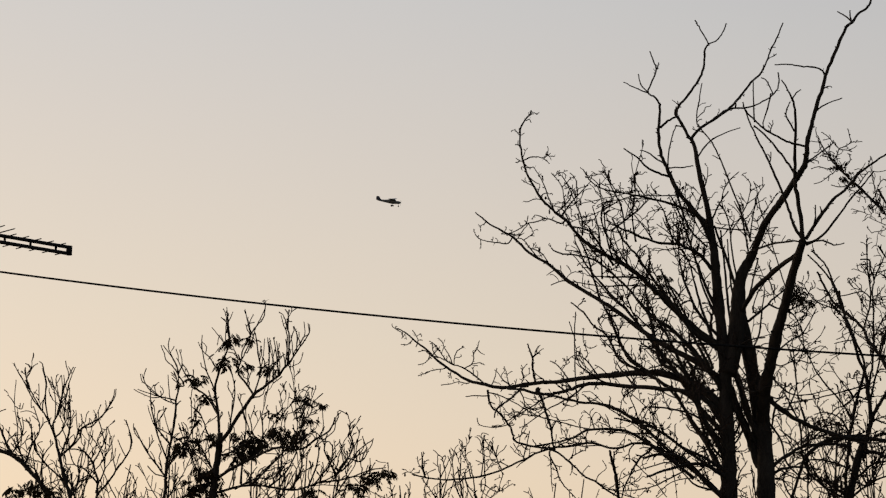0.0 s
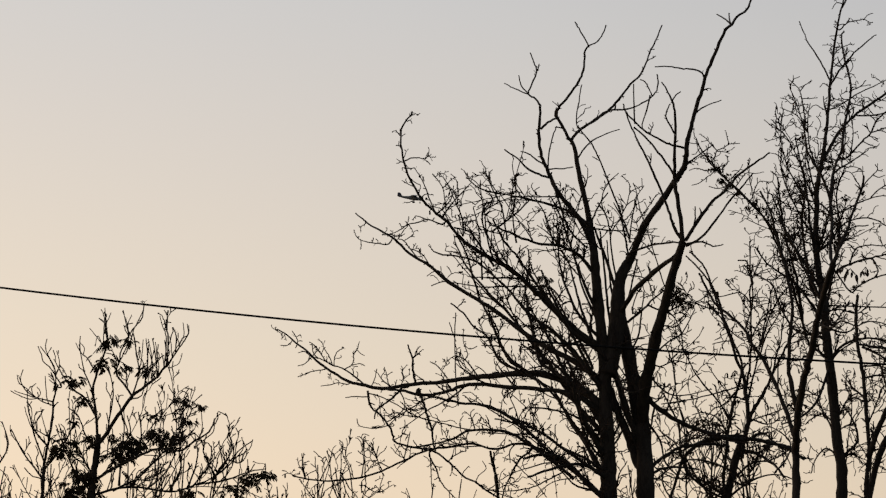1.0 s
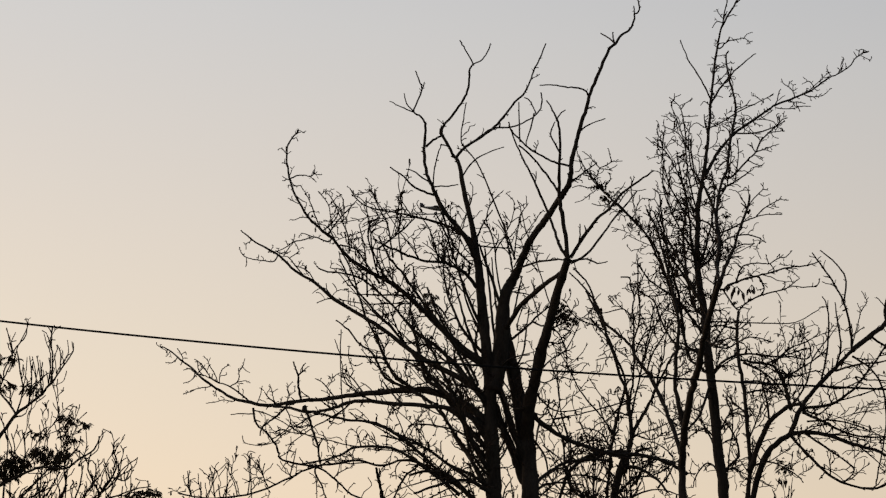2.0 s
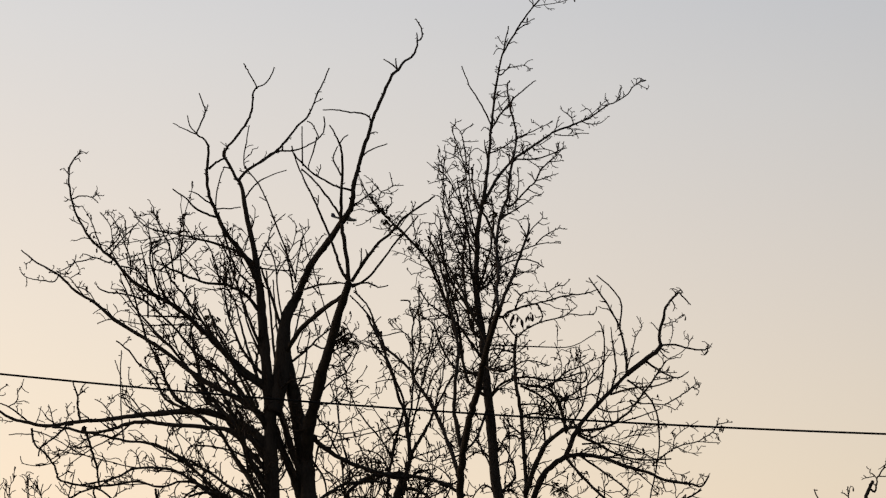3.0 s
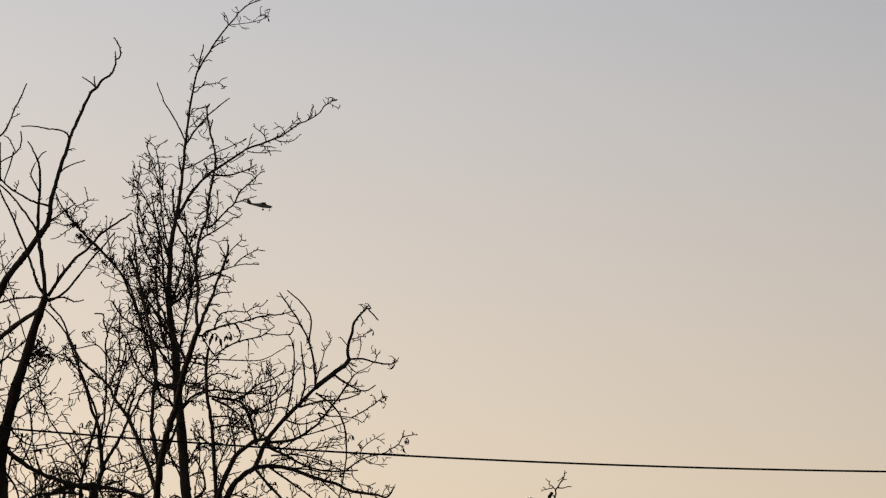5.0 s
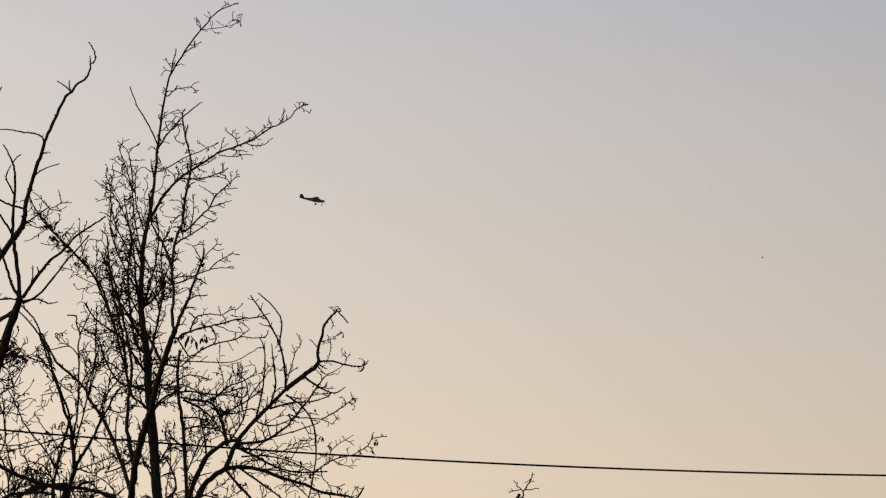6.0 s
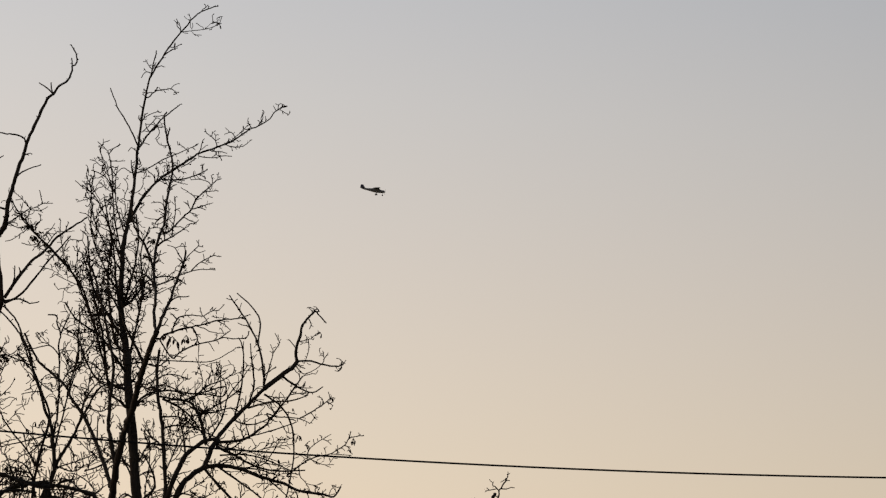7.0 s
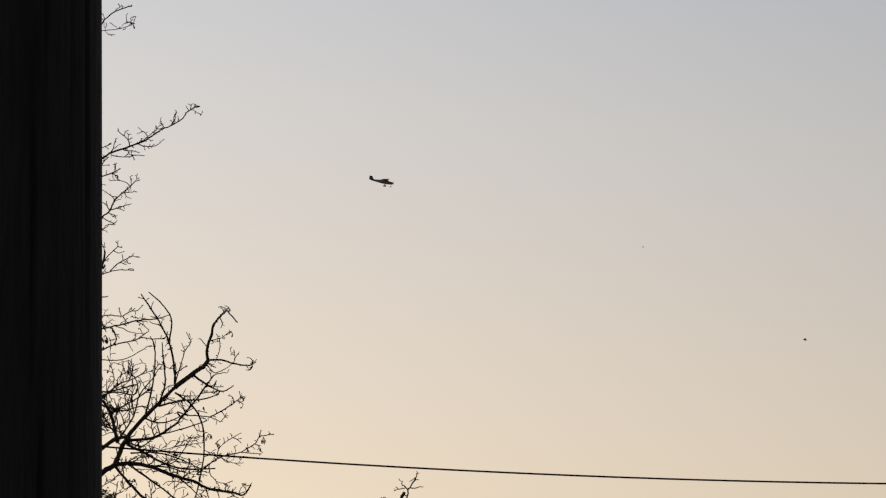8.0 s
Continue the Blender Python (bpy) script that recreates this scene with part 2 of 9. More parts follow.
def leaf_bunch(tree, at, size, seed, hang=0.7):
    """A bunch of withered compound leaves hanging from a shoot."""
    dice = random.Random(seed)
    verts, faces = [], []
    for k in range(int(11 + size * 38)):
        turn = dice.random() * 2 * math.pi
        way = Vector((math.cos(turn), math.sin(turn) * 0.8, dice.uniform(-0.5, 0.5))).normalized()
        p = Vector(at) + Vector((dice.gauss(0, 1), dice.gauss(0, 1), dice.gauss(0, 0.6))) * size * 0.26
        stalk = [p.copy()]
        for i in range(5):
            way = (way + Vector((0, 0, -0.28 * hang))).normalized()
            p = p + way * size * dice.uniform(0.05, 0.1)
            stalk.append(p.copy())
            for s in (-1, 1):
                a, b = side_axes(way)
                tip = p + (a * s * 0.75 + way * 0.3 + Vector((0, 0, -0.75 * hang))) * size * dice.uniform(0.14, 0.26)
                wide = (way + b * 0.3) * size * 0.05
                v = len(verts)
                mid = p.lerp(tip, 0.45)
                verts.extend([p, mid + wide, tip, mid - wide, mid + b * size * 0.012])
                faces.extend([(v, v + 1, v + 4), (v + 1, v + 2, v + 4), (v + 2, v + 3, v + 4), (v + 3, v, v + 4)])
        skin(verts, faces, stalk, [0.004] * len(stalk), 3)
    ob = link_mesh("foliage", verts, faces, DRY_LEAF, tree.root, label="withered dark hanging leaves")
    return tagged(ob, kind="stuff")


def pod_bunch(tree, at, size, seed):
    """Flat dry seed pods that hang from a twig."""
    dice = random.Random(seed)
    verts, faces = [], []
    for k in range(5):
        top = Vector(at) + Vector((dice.uniform(-1, 1), dice.uniform(-1, 1), dice.uniform(-0.4, 0.4))) * size * 0.5
        low = top + Vector((dice.uniform(-0.3, 0.3), dice.uniform(-0.2, 0.2), -1)) * size * dice.uniform(0.35, 0.7)
        skin(verts, faces, [top, top.lerp(low, 0.15), top.lerp(low, 0.5), low], [0.0025, 0.07 * size + 0.002, 0.085 * size + 0.002, 0.004], 5)
        skin(verts, faces, [Vector(at) + Vector((0, 0, size * 0.4)), top], [0.003, 0.003], 3)
    link_mesh("pod_bunch", verts, faces, POD, tree.root, label="hanging brown seed pods")


LOCUST = dict(step=0.038, crook=0.28, zigzag=0.28, rise=0.02, lift=0.2, levels=2, forks=(0.5, 0.36), spread=(30, 80),
              per_metre=7.2, length=0.34, thick=0.0095, thin=0.0052, boughs=1.5, bough=0.75, hang=0.02)
SPARSE = dict(LOCUST, per_metre=5.0, boughs=0.0)
OPEN = dict(LOCUST, hang=0.06, per_metre=8.0, boughs=0.5, bough=0.6)
DENSE = dict(LOCUST, hang=0.03, per_metre=10.5, length=0.33, boughs=1.1, bough=0.6)
UPRIGHT = dict(step=0.05, crook=0.26, zigzag=0.28, rise=0.11, lift=0.6, levels=1, forks=(0.34, 0.2), spread=(25, 60),
               per_metre=8.5, length=0.38, thick=0.0105, thin=0.0064, boughs=1.1, bough=0.8, hang=0.0)
NEAR = dict(DENSE, step=0.028, per_metre=12.0, length=0.21, thick=0.0072, thin=0.0038, boughs=0.8, bough=0.38, hang=0.0)
THICKET = dict(UPRIGHT, per_metre=5.5, length=0.5, boughs=0.0)


def make_tall_tree():
    tree = Tree((-0.481, 28.3, 0), "tall bare locust tree with two dark stems and angular limbs", 3, LOCUST)
    stem(tree, 0.1241, 0.0399, 0.15, [(0, 0, 0), (-0.02, 0, 2.18), (-0.03, 0, 3.48), (-0.03, 0, 4.26), (-0.04, 0, 4.59), (-0.04, 0, 4.84), (-0.06, 0, 5.34), (-0.08, 0, 5.84), (-0.1, 0, 6.22), (-0.14, 0, 6.6), (-0.17, 0, 6.92), (-0.2, 0, 7.24), (-0.25, 0, 7.59)])
    limb(tree, 0.0353, 0.0194, 0.2, [(-0.24, 0, 7.49), (-0.25, -0.01, 7.61), (-0.33, -0.05, 7.97), (-0.38, -0.07, 8.22), (-0.42, -0.09, 8.44), (-0.48, -0.1, 8.52)])
    limb(tree, 0.0172, 0.0103, 0.3, [(-0.48, -0.1, 8.52), (-0.55, -0.13, 8.66), (-0.62, -0.15, 8.76), (-0.59, -0.17, 8.84), (-0.47, -0.2, 8.97), (-0.36, -0.23, 9.12), (-0.31, -0.25, 9.25), (-0.29, -0.29, 9.43), (-0.25, -0.3, 9.51)])
    limb(tree, 0.0095, 0.0069, 0, [(-0.25, -0.3, 9.51), (-0.33, -0.3, 9.66), (-0.38, -0.3, 9.76), (-0.4, -0.3, 9.79)])
    limb(tree, 0.0095, 0.006, 0, [(-0.25, -0.3, 9.51), (-0.15, -0.26, 9.58), (-0.08, -0.22, 9.7), (-0.06, -0.2, 9.78)])
    limb(tree, 0.0181, 0.0065, 0.3, [(-0.45, -0.1, 8.48), (-0.42, -0.08, 8.54), (-0.34, -0.05, 8.63), (-0.21, -0.02, 8.72), (-0.05, 0.03, 8.85), (0.07, 0.07, 8.99), (0.2, 0.12, 9.18), (0.3, 0.15, 9.28), (0.36, 0.18, 9.4), (0.42, 0.22, 9.57), (0.49, 0.26, 9.73), (0.56, 0.3, 9.92)])
    limb(tree, 0.0112, 0.0069, 0.2, [(-0.21, -0.02, 8.73), (-0.05, 0.06, 8.86), (0.17, 0.16, 8.91), (0.33, 0.23, 8.99), (0.46, 0.3, 9.1), (0.51, 0.35, 9.24), (0.5, 0.4, 9.37)])
    limb(tree, 0.0086, 0.006, 0, [(0.44, 0.3, 9.1), (0.4, 0.38, 9.22), (0.36, 0.45, 9.3), (0.31, 0.5, 9.34)])
    limb(tree, 0.0095, 0.006, 0, [(0.42, 0.3, 9.1), (0.38, 0.43, 8.96), (0.33, 0.56, 8.83), (0.34, 0.6, 8.79)])
    limb(tree, 0.0301, 0.0129, 0.2, [(-0.22, 0, 7.33), (-0.33, -0.08, 7.57), (-0.48, -0.15, 7.75), (-0.6, -0.21, 7.9), (-0.67, -0.26, 8.05), (-0.72, -0.3, 8.16), (-0.77, -0.34, 8.28), (-0.79, -0.39, 8.43), (-0.78, -0.44, 8.61), (-0.77, -0.5, 8.79)])
    limb(tree, 0.0129, 0.0069, 0, [(-0.77, -0.5, 8.79), (-0.82, -0.51, 8.86), (-0.9, -0.53, 8.91), (-0.85, -0.55, 9.04), (-0.81, -0.57, 9.16), (-0.84, -0.58, 9.25), (-0.88, -0.6, 9.36)])
    limb(tree, 0.0069, 0.0052, 0, [(-0.81, -0.57, 9.16), (-0.79, -0.58, 9.19), (-0.78, -0.6, 9.23)])
    limb(tree, 0.0086, 0.0052, 0, [(-0.9, -0.53, 8.91), (-0.98, -0.51, 9.01), (-1.01, -0.5, 9.13)])
    limb(tree, 0.0086, 0.0047, 0, [(-0.9, -0.53, 8.91), (-1, -0.64, 8.92), (-1.15, -0.8, 8.96)])
    limb(tree, 0.0146, 0.0065, 0.3, [(-0.67, -0.26, 8.03), (-0.79, -0.38, 8.04), (-0.91, -0.51, 8.08), (-1, -0.63, 8.15), (-1.14, -0.8, 8.22)])
    limb(tree, 0.0095, 0.0056, 0.2, [(-0.72, -0.3, 8.16), (-0.82, -0.46, 8.19), (-0.89, -0.59, 8.22), (-0.97, -0.7, 8.22)])
    limb(tree, 0.0138, 0.0103, 0.1, [(-0.77, -0.42, 8.54), (-0.69, -0.41, 8.61), (-0.59, -0.4, 8.67)])
    limb(tree, 0.0086, 0.0065, 0.1, [(-0.69, -0.29, 8.15), (-0.68, -0.29, 8.33), (-0.64, -0.3, 8.49), (-0.6, -0.3, 8.6)])
    limb(tree, 0.0086, 0.0065, 0, [(-0.69, -0.28, 8.12), (-0.52, -0.23, 8.14), (-0.42, -0.2, 8.16)])
    limb(tree, 0.0095, 0.0052, 0.3, [(-0.38, -0.08, 8.28), (-0.3, 0.02, 8.43), (-0.21, 0.1, 8.54), (-0.06, 0.21, 8.64), (0.08, 0.3, 8.71)])
    limb(tree, 0.0122, 0.0065, 0.5, [(0.19, 0, 7.16), (0.16, 0.03, 7.31), (0.14, 0.05, 7.45), (0.09, 0.1, 7.71), (0.01, 0.15, 7.94), (-0.07, 0.19, 8.15), (-0.15, 0.23, 8.35), (-0.23, 0.26, 8.53), (-0.34, 0.29, 8.68), (-0.41, 0.32, 8.8), (-0.38, 0.36, 9.05), (-0.35, 0.4, 9.26)])
    stem(tree, 0.1143, 0.0831, 0.1, [(0.39, 0.12, 0), (0.38, 0.12, 2.18), (0.37, 0.12, 3.49), (0.36, 0.12, 4.27), (0.36, 0.12, 4.61), (0.36, 0.12, 4.85), (0.33, 0.21, 5.25), (0.31, 0.3, 5.54)])
    limb(tree, 0.0784, 0.0388, 0.3, [(0.31, 0.25, 5.38), (0.33, 0.09, 5.54), (0.36, -0.12, 5.76), (0.41, -0.29, 5.92), (0.47, -0.54, 6.16), (0.56, -0.82, 6.43), (0.64, -1.09, 6.68), (0.71, -1.32, 6.88), (0.77, -1.5, 7.04)])
    limb(tree, 0.068, 0.0784, 0.1, [(0.3, 0.25, 5.35), (0.26, 0.23, 5.56), (0.22, 0.19, 5.87), (0.17, 0.15, 6.15), (0.11, 0.12, 6.37), (0.07, 0.1, 6.52)])
    limb(tree, 0.0388, 0.0345, 0.3, [(0.32, 0.19, 5.13), (0.25, 0.17, 5.26), (0.14, 0.15, 5.55), (0.07, 0.12, 5.8), (-0.01, 0.1, 6.04)])
    limb(tree, 0.1046, 0.0452, 0.3, [(-0.05, 0, 5.88), (0.02, 0.03, 6.23), (0.06, 0.05, 6.55), (0.07, 0.07, 6.8), (0.1, 0.08, 7), (0.16, 0.09, 7.11), (0.24, 0.1, 7.26)])
    limb(tree, 0.0452, 0.028, 0.3, [(0.19, 0, 7.16), (0.24, -0.08, 7.22), (0.29, -0.21, 7.33), (0.37, -0.39, 7.48), (0.5, -0.6, 7.62), (0.58, -0.72, 7.7), (0.71, -0.94, 7.85), (0.79, -1.07, 7.94), (0.82, -1.2, 8.05)])
    limb(tree, 0.0258, 0.0146, 0.25, [(0.82, -1.2, 8.05), (0.83, -1.22, 8.2), (0.87, -1.23, 8.35), (0.91, -1.25, 8.5), (0.97, -1.27, 8.69), (1.02, -1.29, 8.86), (1.09, -1.31, 9.05), (1.17, -1.33, 9.23), (1.25, -1.35, 9.39)])
    limb(tree, 0.0146, 0.0065, 0.1, [(1.25, -1.35, 9.39), (1.3, -1.31, 9.44), (1.37, -1.23, 9.56), (1.47, -1.15, 9.65), (1.52, -1.08, 9.79), (1.52, -1.04, 9.85), (1.56, -1.01, 9.88), (1.58, -0.97, 9.96), (1.55, -0.9, 10.08), (1.51, -0.85, 10.16)])
    limb(tree, 0.0086, 0.006, 0, [(1.3, -1.31, 9.44), (1.22, -1.19, 9.55), (1.15, -1.1, 9.62)])
    limb(tree, 0.0086, 0.006, 0, [(1.29, -1.31, 9.45), (1.28, -1.25, 9.53), (1.28, -1.2, 9.6)])
    limb(tree, 0.0078, 0.0056, 0, [(1.52, -1.05, 9.83), (1.52, -1, 9.9), (1.52, -0.95, 9.97)])
    limb(tree, 0.0103, 0.006, 0.1, [(1.02, -1.29, 8.86), (0.97, -1.33, 8.92), (0.88, -1.37, 8.94), (0.76, -1.43, 8.93), (0.64, -1.48, 8.94), (0.49, -1.55, 8.92)])
    limb(tree, 0.0095, 0.006, 0.1, [(0.93, -1.25, 8.5), (1, -1.19, 8.57), (1.19, -1.05, 8.68)])
    limb(tree, 0.0129, 0.0069, 0.1, [(0.81, -1.21, 8.12), (0.67, -1.29, 8.13), (0.55, -1.37, 8.17), (0.4, -1.47, 8.23), (0.28, -1.56, 8.32), (0.19, -1.64, 8.4), (0.16, -1.7, 8.48)])
    limb(tree, 0.0086, 0.0056, 0, [(0.28, -1.56, 8.3), (0.27, -1.67, 8.46), (0.27, -1.8, 8.67)])
    limb(tree, 0.0146, 0.0086, 0.1, [(0.7, -0.94, 7.85), (0.63, -0.97, 7.98), (0.52, -1.01, 8.12), (0.37, -1.07, 8.29), (0.26, -1.1, 8.38)])
    limb(tree, 0.0189, 0.0069, 0.2, [(0.69, -0.94, 7.82), (0.69, -1.07, 8.02), (0.7, -1.22, 8.23), (0.7, -1.37, 8.44), (0.67, -1.46, 8.57), (0.61, -1.55, 8.67), (0.56, -1.6, 8.74)])
    limb(tree, 0.0078, 0.0052, 0, [(0.67, -1.46, 8.57), (0.71, -1.48, 8.63), (0.76, -1.5, 8.66)])
    limb(tree, 0.0103, 0.006, 0, [(0.69, -1.26, 8.27), (0.61, -1.37, 8.39), (0.61, -1.43, 8.46), (0.65, -1.5, 8.53)])
    limb(tree, 0.0189, 0.0069, 0.2, [(0.77, -1.5, 7.06), (0.69, -1.51, 7.18), (0.64, -1.52, 7.33), (0.58, -1.53, 7.51), (0.49, -1.55, 7.72), (0.4, -1.56, 7.93), (0.31, -1.58, 8.11), (0.23, -1.59, 8.29), (0.16, -1.6, 8.47)])
    limb(tree, 0.0237, 0.0194, 0.1, [(0.78, -1.5, 7.03), (0.75, -1.58, 7.28), (0.71, -1.65, 7.51), (0.69, -1.7, 7.65)])
    limb(tree, 0.0198, 0.0078, 0.2, [(0.8, -1.5, 7.06), (0.93, -1.56, 7.26), (1.08, -1.62, 7.45), (1.2, -1.65, 7.54), (1.35, -1.71, 7.71), (1.52, -1.76, 7.82), (1.67, -1.8, 7.92)])
    limb(tree, 0.0146, 0.0069, 0.1, [(0.8, -1.5, 7), (0.96, -1.53, 7.08), (1.11, -1.56, 7.26), (1.26, -1.6, 7.46), (1.38, -1.62, 7.59), (1.5, -1.65, 7.74)])
    limb(tree, 0.0112, 0.006, 0.1, [(0.79, -1.5, 7.02), (0.97, -1.24, 7.1), (1.09, -1.05, 7.09), (1.2, -0.9, 7.14)])
    limb(tree, 0.0095, 0.006, 0, [(0.87, -1.53, 7.14), (0.9, -1.6, 7.28), (0.9, -1.65, 7.39)])
    limb(tree, 0.0103, 0.006, 0.2, [(0.82, -1.1, 7.98), (0.91, -1.09, 8.04), (1.03, -1.06, 8.14), (1.1, -1.05, 8.19)])
    limb(tree, 0.0301, 0.0215, 0.3, [(0.08, 0.1, 6.54), (0.24, -0.35, 6.73), (0.46, -0.8, 6.86), (0.7, -1.25, 6.95)])
    limb(tree, 0.013, 0.0089, 0.5, [(0.16, 0.01, 7.22), (0.27, -0.23, 7.22), (0.46, -0.65, 7.19), (0.64, -1.06, 7.13), (0.77, -1.35, 7.07)])
    limb(tree, 0.0446, 0.0153, 1.2, [(-0.1, 0, 6.15), (-0.35, -0.09, 6.33), (-0.6, -0.18, 6.54), (-0.84, -0.27, 6.77), (-1.09, -0.36, 6.98), (-1.33, -0.44, 7.11), (-1.58, -0.52, 7.26), (-1.76, -0.6, 7.46)])
    limb(tree, 0.0153, 0.0069, 0.2, [(-1.76, -0.6, 7.46), (-1.88, -0.64, 7.55), (-2.03, -0.71, 7.69), (-2.17, -0.79, 7.92), (-2.23, -0.84, 8.1), (-2.26, -0.9, 8.31), (-2.24, -0.95, 8.45), (-2.16, -0.99, 8.55), (-2.13, -1, 8.59)])
    limb(tree, 0.034, 0.0061, 0.45, [(-0.1, 0, 5.81), (-0.42, 0.05, 6.04), (-0.79, 0.1, 6.24), (-1.05, 0.13, 6.43), (-1.3, 0.17, 6.63), (-1.56, 0.21, 6.8), (-1.82, 0.24, 6.96), (-2.04, 0.28, 7.16), (-2.27, 0.31, 7.3), (-2.44, 0.34, 7.47), (-2.6, 0.36, 7.57), (-2.76, 0.38, 7.67), (-2.9, 0.4, 7.79)])
    limb(tree, 0.0255, 0.0073, 0.8, [(-0.41, 0.02, 5.75), (-0.64, 0.11, 5.94), (-0.8, 0.18, 6.06), (-0.86, 0.26, 6.33), (-0.93, 0.35, 6.6), (-1.13, 0.45, 6.87), (-1.33, 0.54, 7.08), (-1.53, 0.62, 7.26), (-1.73, 0.69, 7.34), (-1.99, 0.77, 7.39), (-2.07, 0.8, 7.45)])
    limb(tree, 0.0089, 0.0057, 0.6, [(-0.54, -0.18, 6.66), (-0.67, -0.11, 6.83), (-0.92, -0.04, 6.85), (-1.17, 0.04, 6.87), (-1.43, 0.12, 6.88), (-1.62, 0.18, 6.92), (-1.88, 0.26, 6.97), (-2.02, 0.3, 6.93)])
    limb(tree, 0.0212, 0.0081, 1, [(-0.73, 0.11, 5.77), (-0.92, 0.24, 5.92), (-1.25, 0.43, 6.1), (-1.39, 0.58, 6.38), (-1.56, 0.69, 6.53), (-1.7, 0.8, 6.71), (-1.85, 0.9, 6.84)])
    limb(tree, 0.0195, 0.0065, 1.2, [(-0.25, -0.01, 7.54), (-0.42, -0.11, 7.66), (-0.67, -0.24, 7.73), (-0.91, -0.36, 7.77), (-1.09, -0.46, 7.79), (-1.27, -0.55, 7.8), (-1.42, -0.63, 7.83), (-1.53, -0.7, 7.91)])
    limb(tree, 0.0089, 0.0061, 1, [(-0.42, -0.13, 7.71), (-0.56, -0.24, 7.81), (-0.79, -0.38, 7.79), (-1, -0.5, 7.76)])
    limb(tree, 0.0229, 0.0106, 1.2, [(-0.21, 0, 7.03), (-0.35, -0.17, 7.17), (-0.54, -0.32, 7.25), (-0.78, -0.51, 7.24), (-1.01, -0.7, 7.29), (-1.25, -0.9, 7.36)])
    limb(tree, 0.0221, 0.0073, 0.9, [(-0.89, 0.24, 5.92), (-1.11, 0.29, 6.08), (-1.24, 0.32, 6.27), (-1.35, 0.37, 6.54), (-1.48, 0.42, 6.8), (-1.57, 0.46, 7.07), (-1.65, 0.51, 7.34), (-1.79, 0.56, 7.61), (-1.92, 0.6, 7.85)])
    limb(tree, 0.0276, 0.0089, 1.2, [(-0.14, 0, 6.15), (-0.41, -0.15, 6.32), (-0.66, -0.32, 6.61), (-0.81, -0.43, 6.81), (-0.99, -0.58, 7.06), (-1.14, -0.68, 7.23), (-1.26, -0.8, 7.45)])
    limb(tree, 0.0212, 0.0073, 1.2, [(-0.74, 0.16, 6.03), (-0.87, 0.38, 6.35), (-0.95, 0.61, 6.71), (-1, 0.8, 7), (-0.97, 0.94, 7.23), (-0.98, 1.1, 7.49)])
    limb(tree, 0.0229, 0.0073, 1.2, [(-0.12, 0, 6.27), (-0.36, 0.14, 6.56), (-0.52, 0.28, 6.91), (-0.59, 0.38, 7.18), (-0.63, 0.5, 7.53)])
    limb(tree, 0.0229, 0.0065, 1.2, [(-0.13, 0, 6.52), (-0.29, -0.1, 6.84), (-0.42, -0.21, 7.19), (-0.54, -0.32, 7.55), (-0.66, -0.4, 7.79)])
    limb(tree, 0.0212, 0.0114, 0.8, [(0.05, 0.07, 6.79), (-0.05, 0.04, 7.12), (-0.14, 0.01, 7.37), (-0.2, 0, 7.53)])
    limb(tree, 0.0112, 0.0069, 0.3, [(-0.22, -0.01, 7.59), (-0.16, 0.09, 7.77), (-0.05, 0.2, 7.96)])
    limb(tree, 0.0495, 0.0203, 0.5, [(-0.09, 0, 5.5), (-0.29, 0.08, 5.7), (-0.54, 0.16, 5.84), (-0.8, 0.24, 5.93), (-1.05, 0.31, 5.94), (-1.31, 0.38, 5.93), (-1.56, 0.45, 5.92), (-1.82, 0.53, 5.89), (-2.08, 0.6, 5.88)])
    limb(tree, 0.0233, 0.0065, 0.25, [(-2.08, 0.6, 5.88), (-2.34, 0.64, 5.86), (-2.59, 0.68, 5.83), (-2.79, 0.71, 5.87), (-2.98, 0.74, 5.92), (-3.15, 0.77, 6.02), (-3.32, 0.8, 6.13), (-3.49, 0.83, 6.29), (-3.62, 0.86, 6.39), (-3.75, 0.88, 6.5), (-3.84, 0.9, 6.55)])
    limb(tree, 0.034, 0.0122, 0.8, [(-0.09, 0, 5.41), (-0.32, 0.02, 5.62), (-0.6, 0.05, 5.71), (-0.91, 0.07, 5.74), (-1.16, 0.09, 5.76), (-1.48, 0.12, 5.8), (-1.66, 0.13, 5.77), (-1.85, 0.15, 5.71), (-2.1, 0.17, 5.68), (-2.29, 0.19, 5.73), (-2.48, 0.2, 5.75)])
    limb(tree, 0.0137, 0.0106, 0.8, [(-2.76, 0.7, 5.81), (-2.72, 0.72, 5.63), (-2.59, 0.74, 5.51), (-2.48, 0.75, 5.35), (-2.45, 0.76, 5.24), (-2.3, 0.78, 5.19), (-2.02, 0.8, 5.14), (-1.83, 0.82, 5.01), (-1.7, 0.84, 4.88), (-1.51, 0.86, 4.77), (-1.29, 0.88, 4.63), (-0.94, 0.92, 4.45), (-0.43, 0.97, 4.29), (-0.05, 1, 4.2)])
    limb(tree, 0.0078, 0.0056, 0.1, [(-2.74, 0.71, 5.74), (-2.94, 0.96, 5.78), (-3.06, 1.1, 5.79)])
    limb(tree, 0.0069, 0.0047, 0.3, [(-2.48, 0.74, 5.44), (-2.66, 0.81, 5.4), (-2.86, 0.87, 5.43), (-2.9, 0.9, 5.52)])
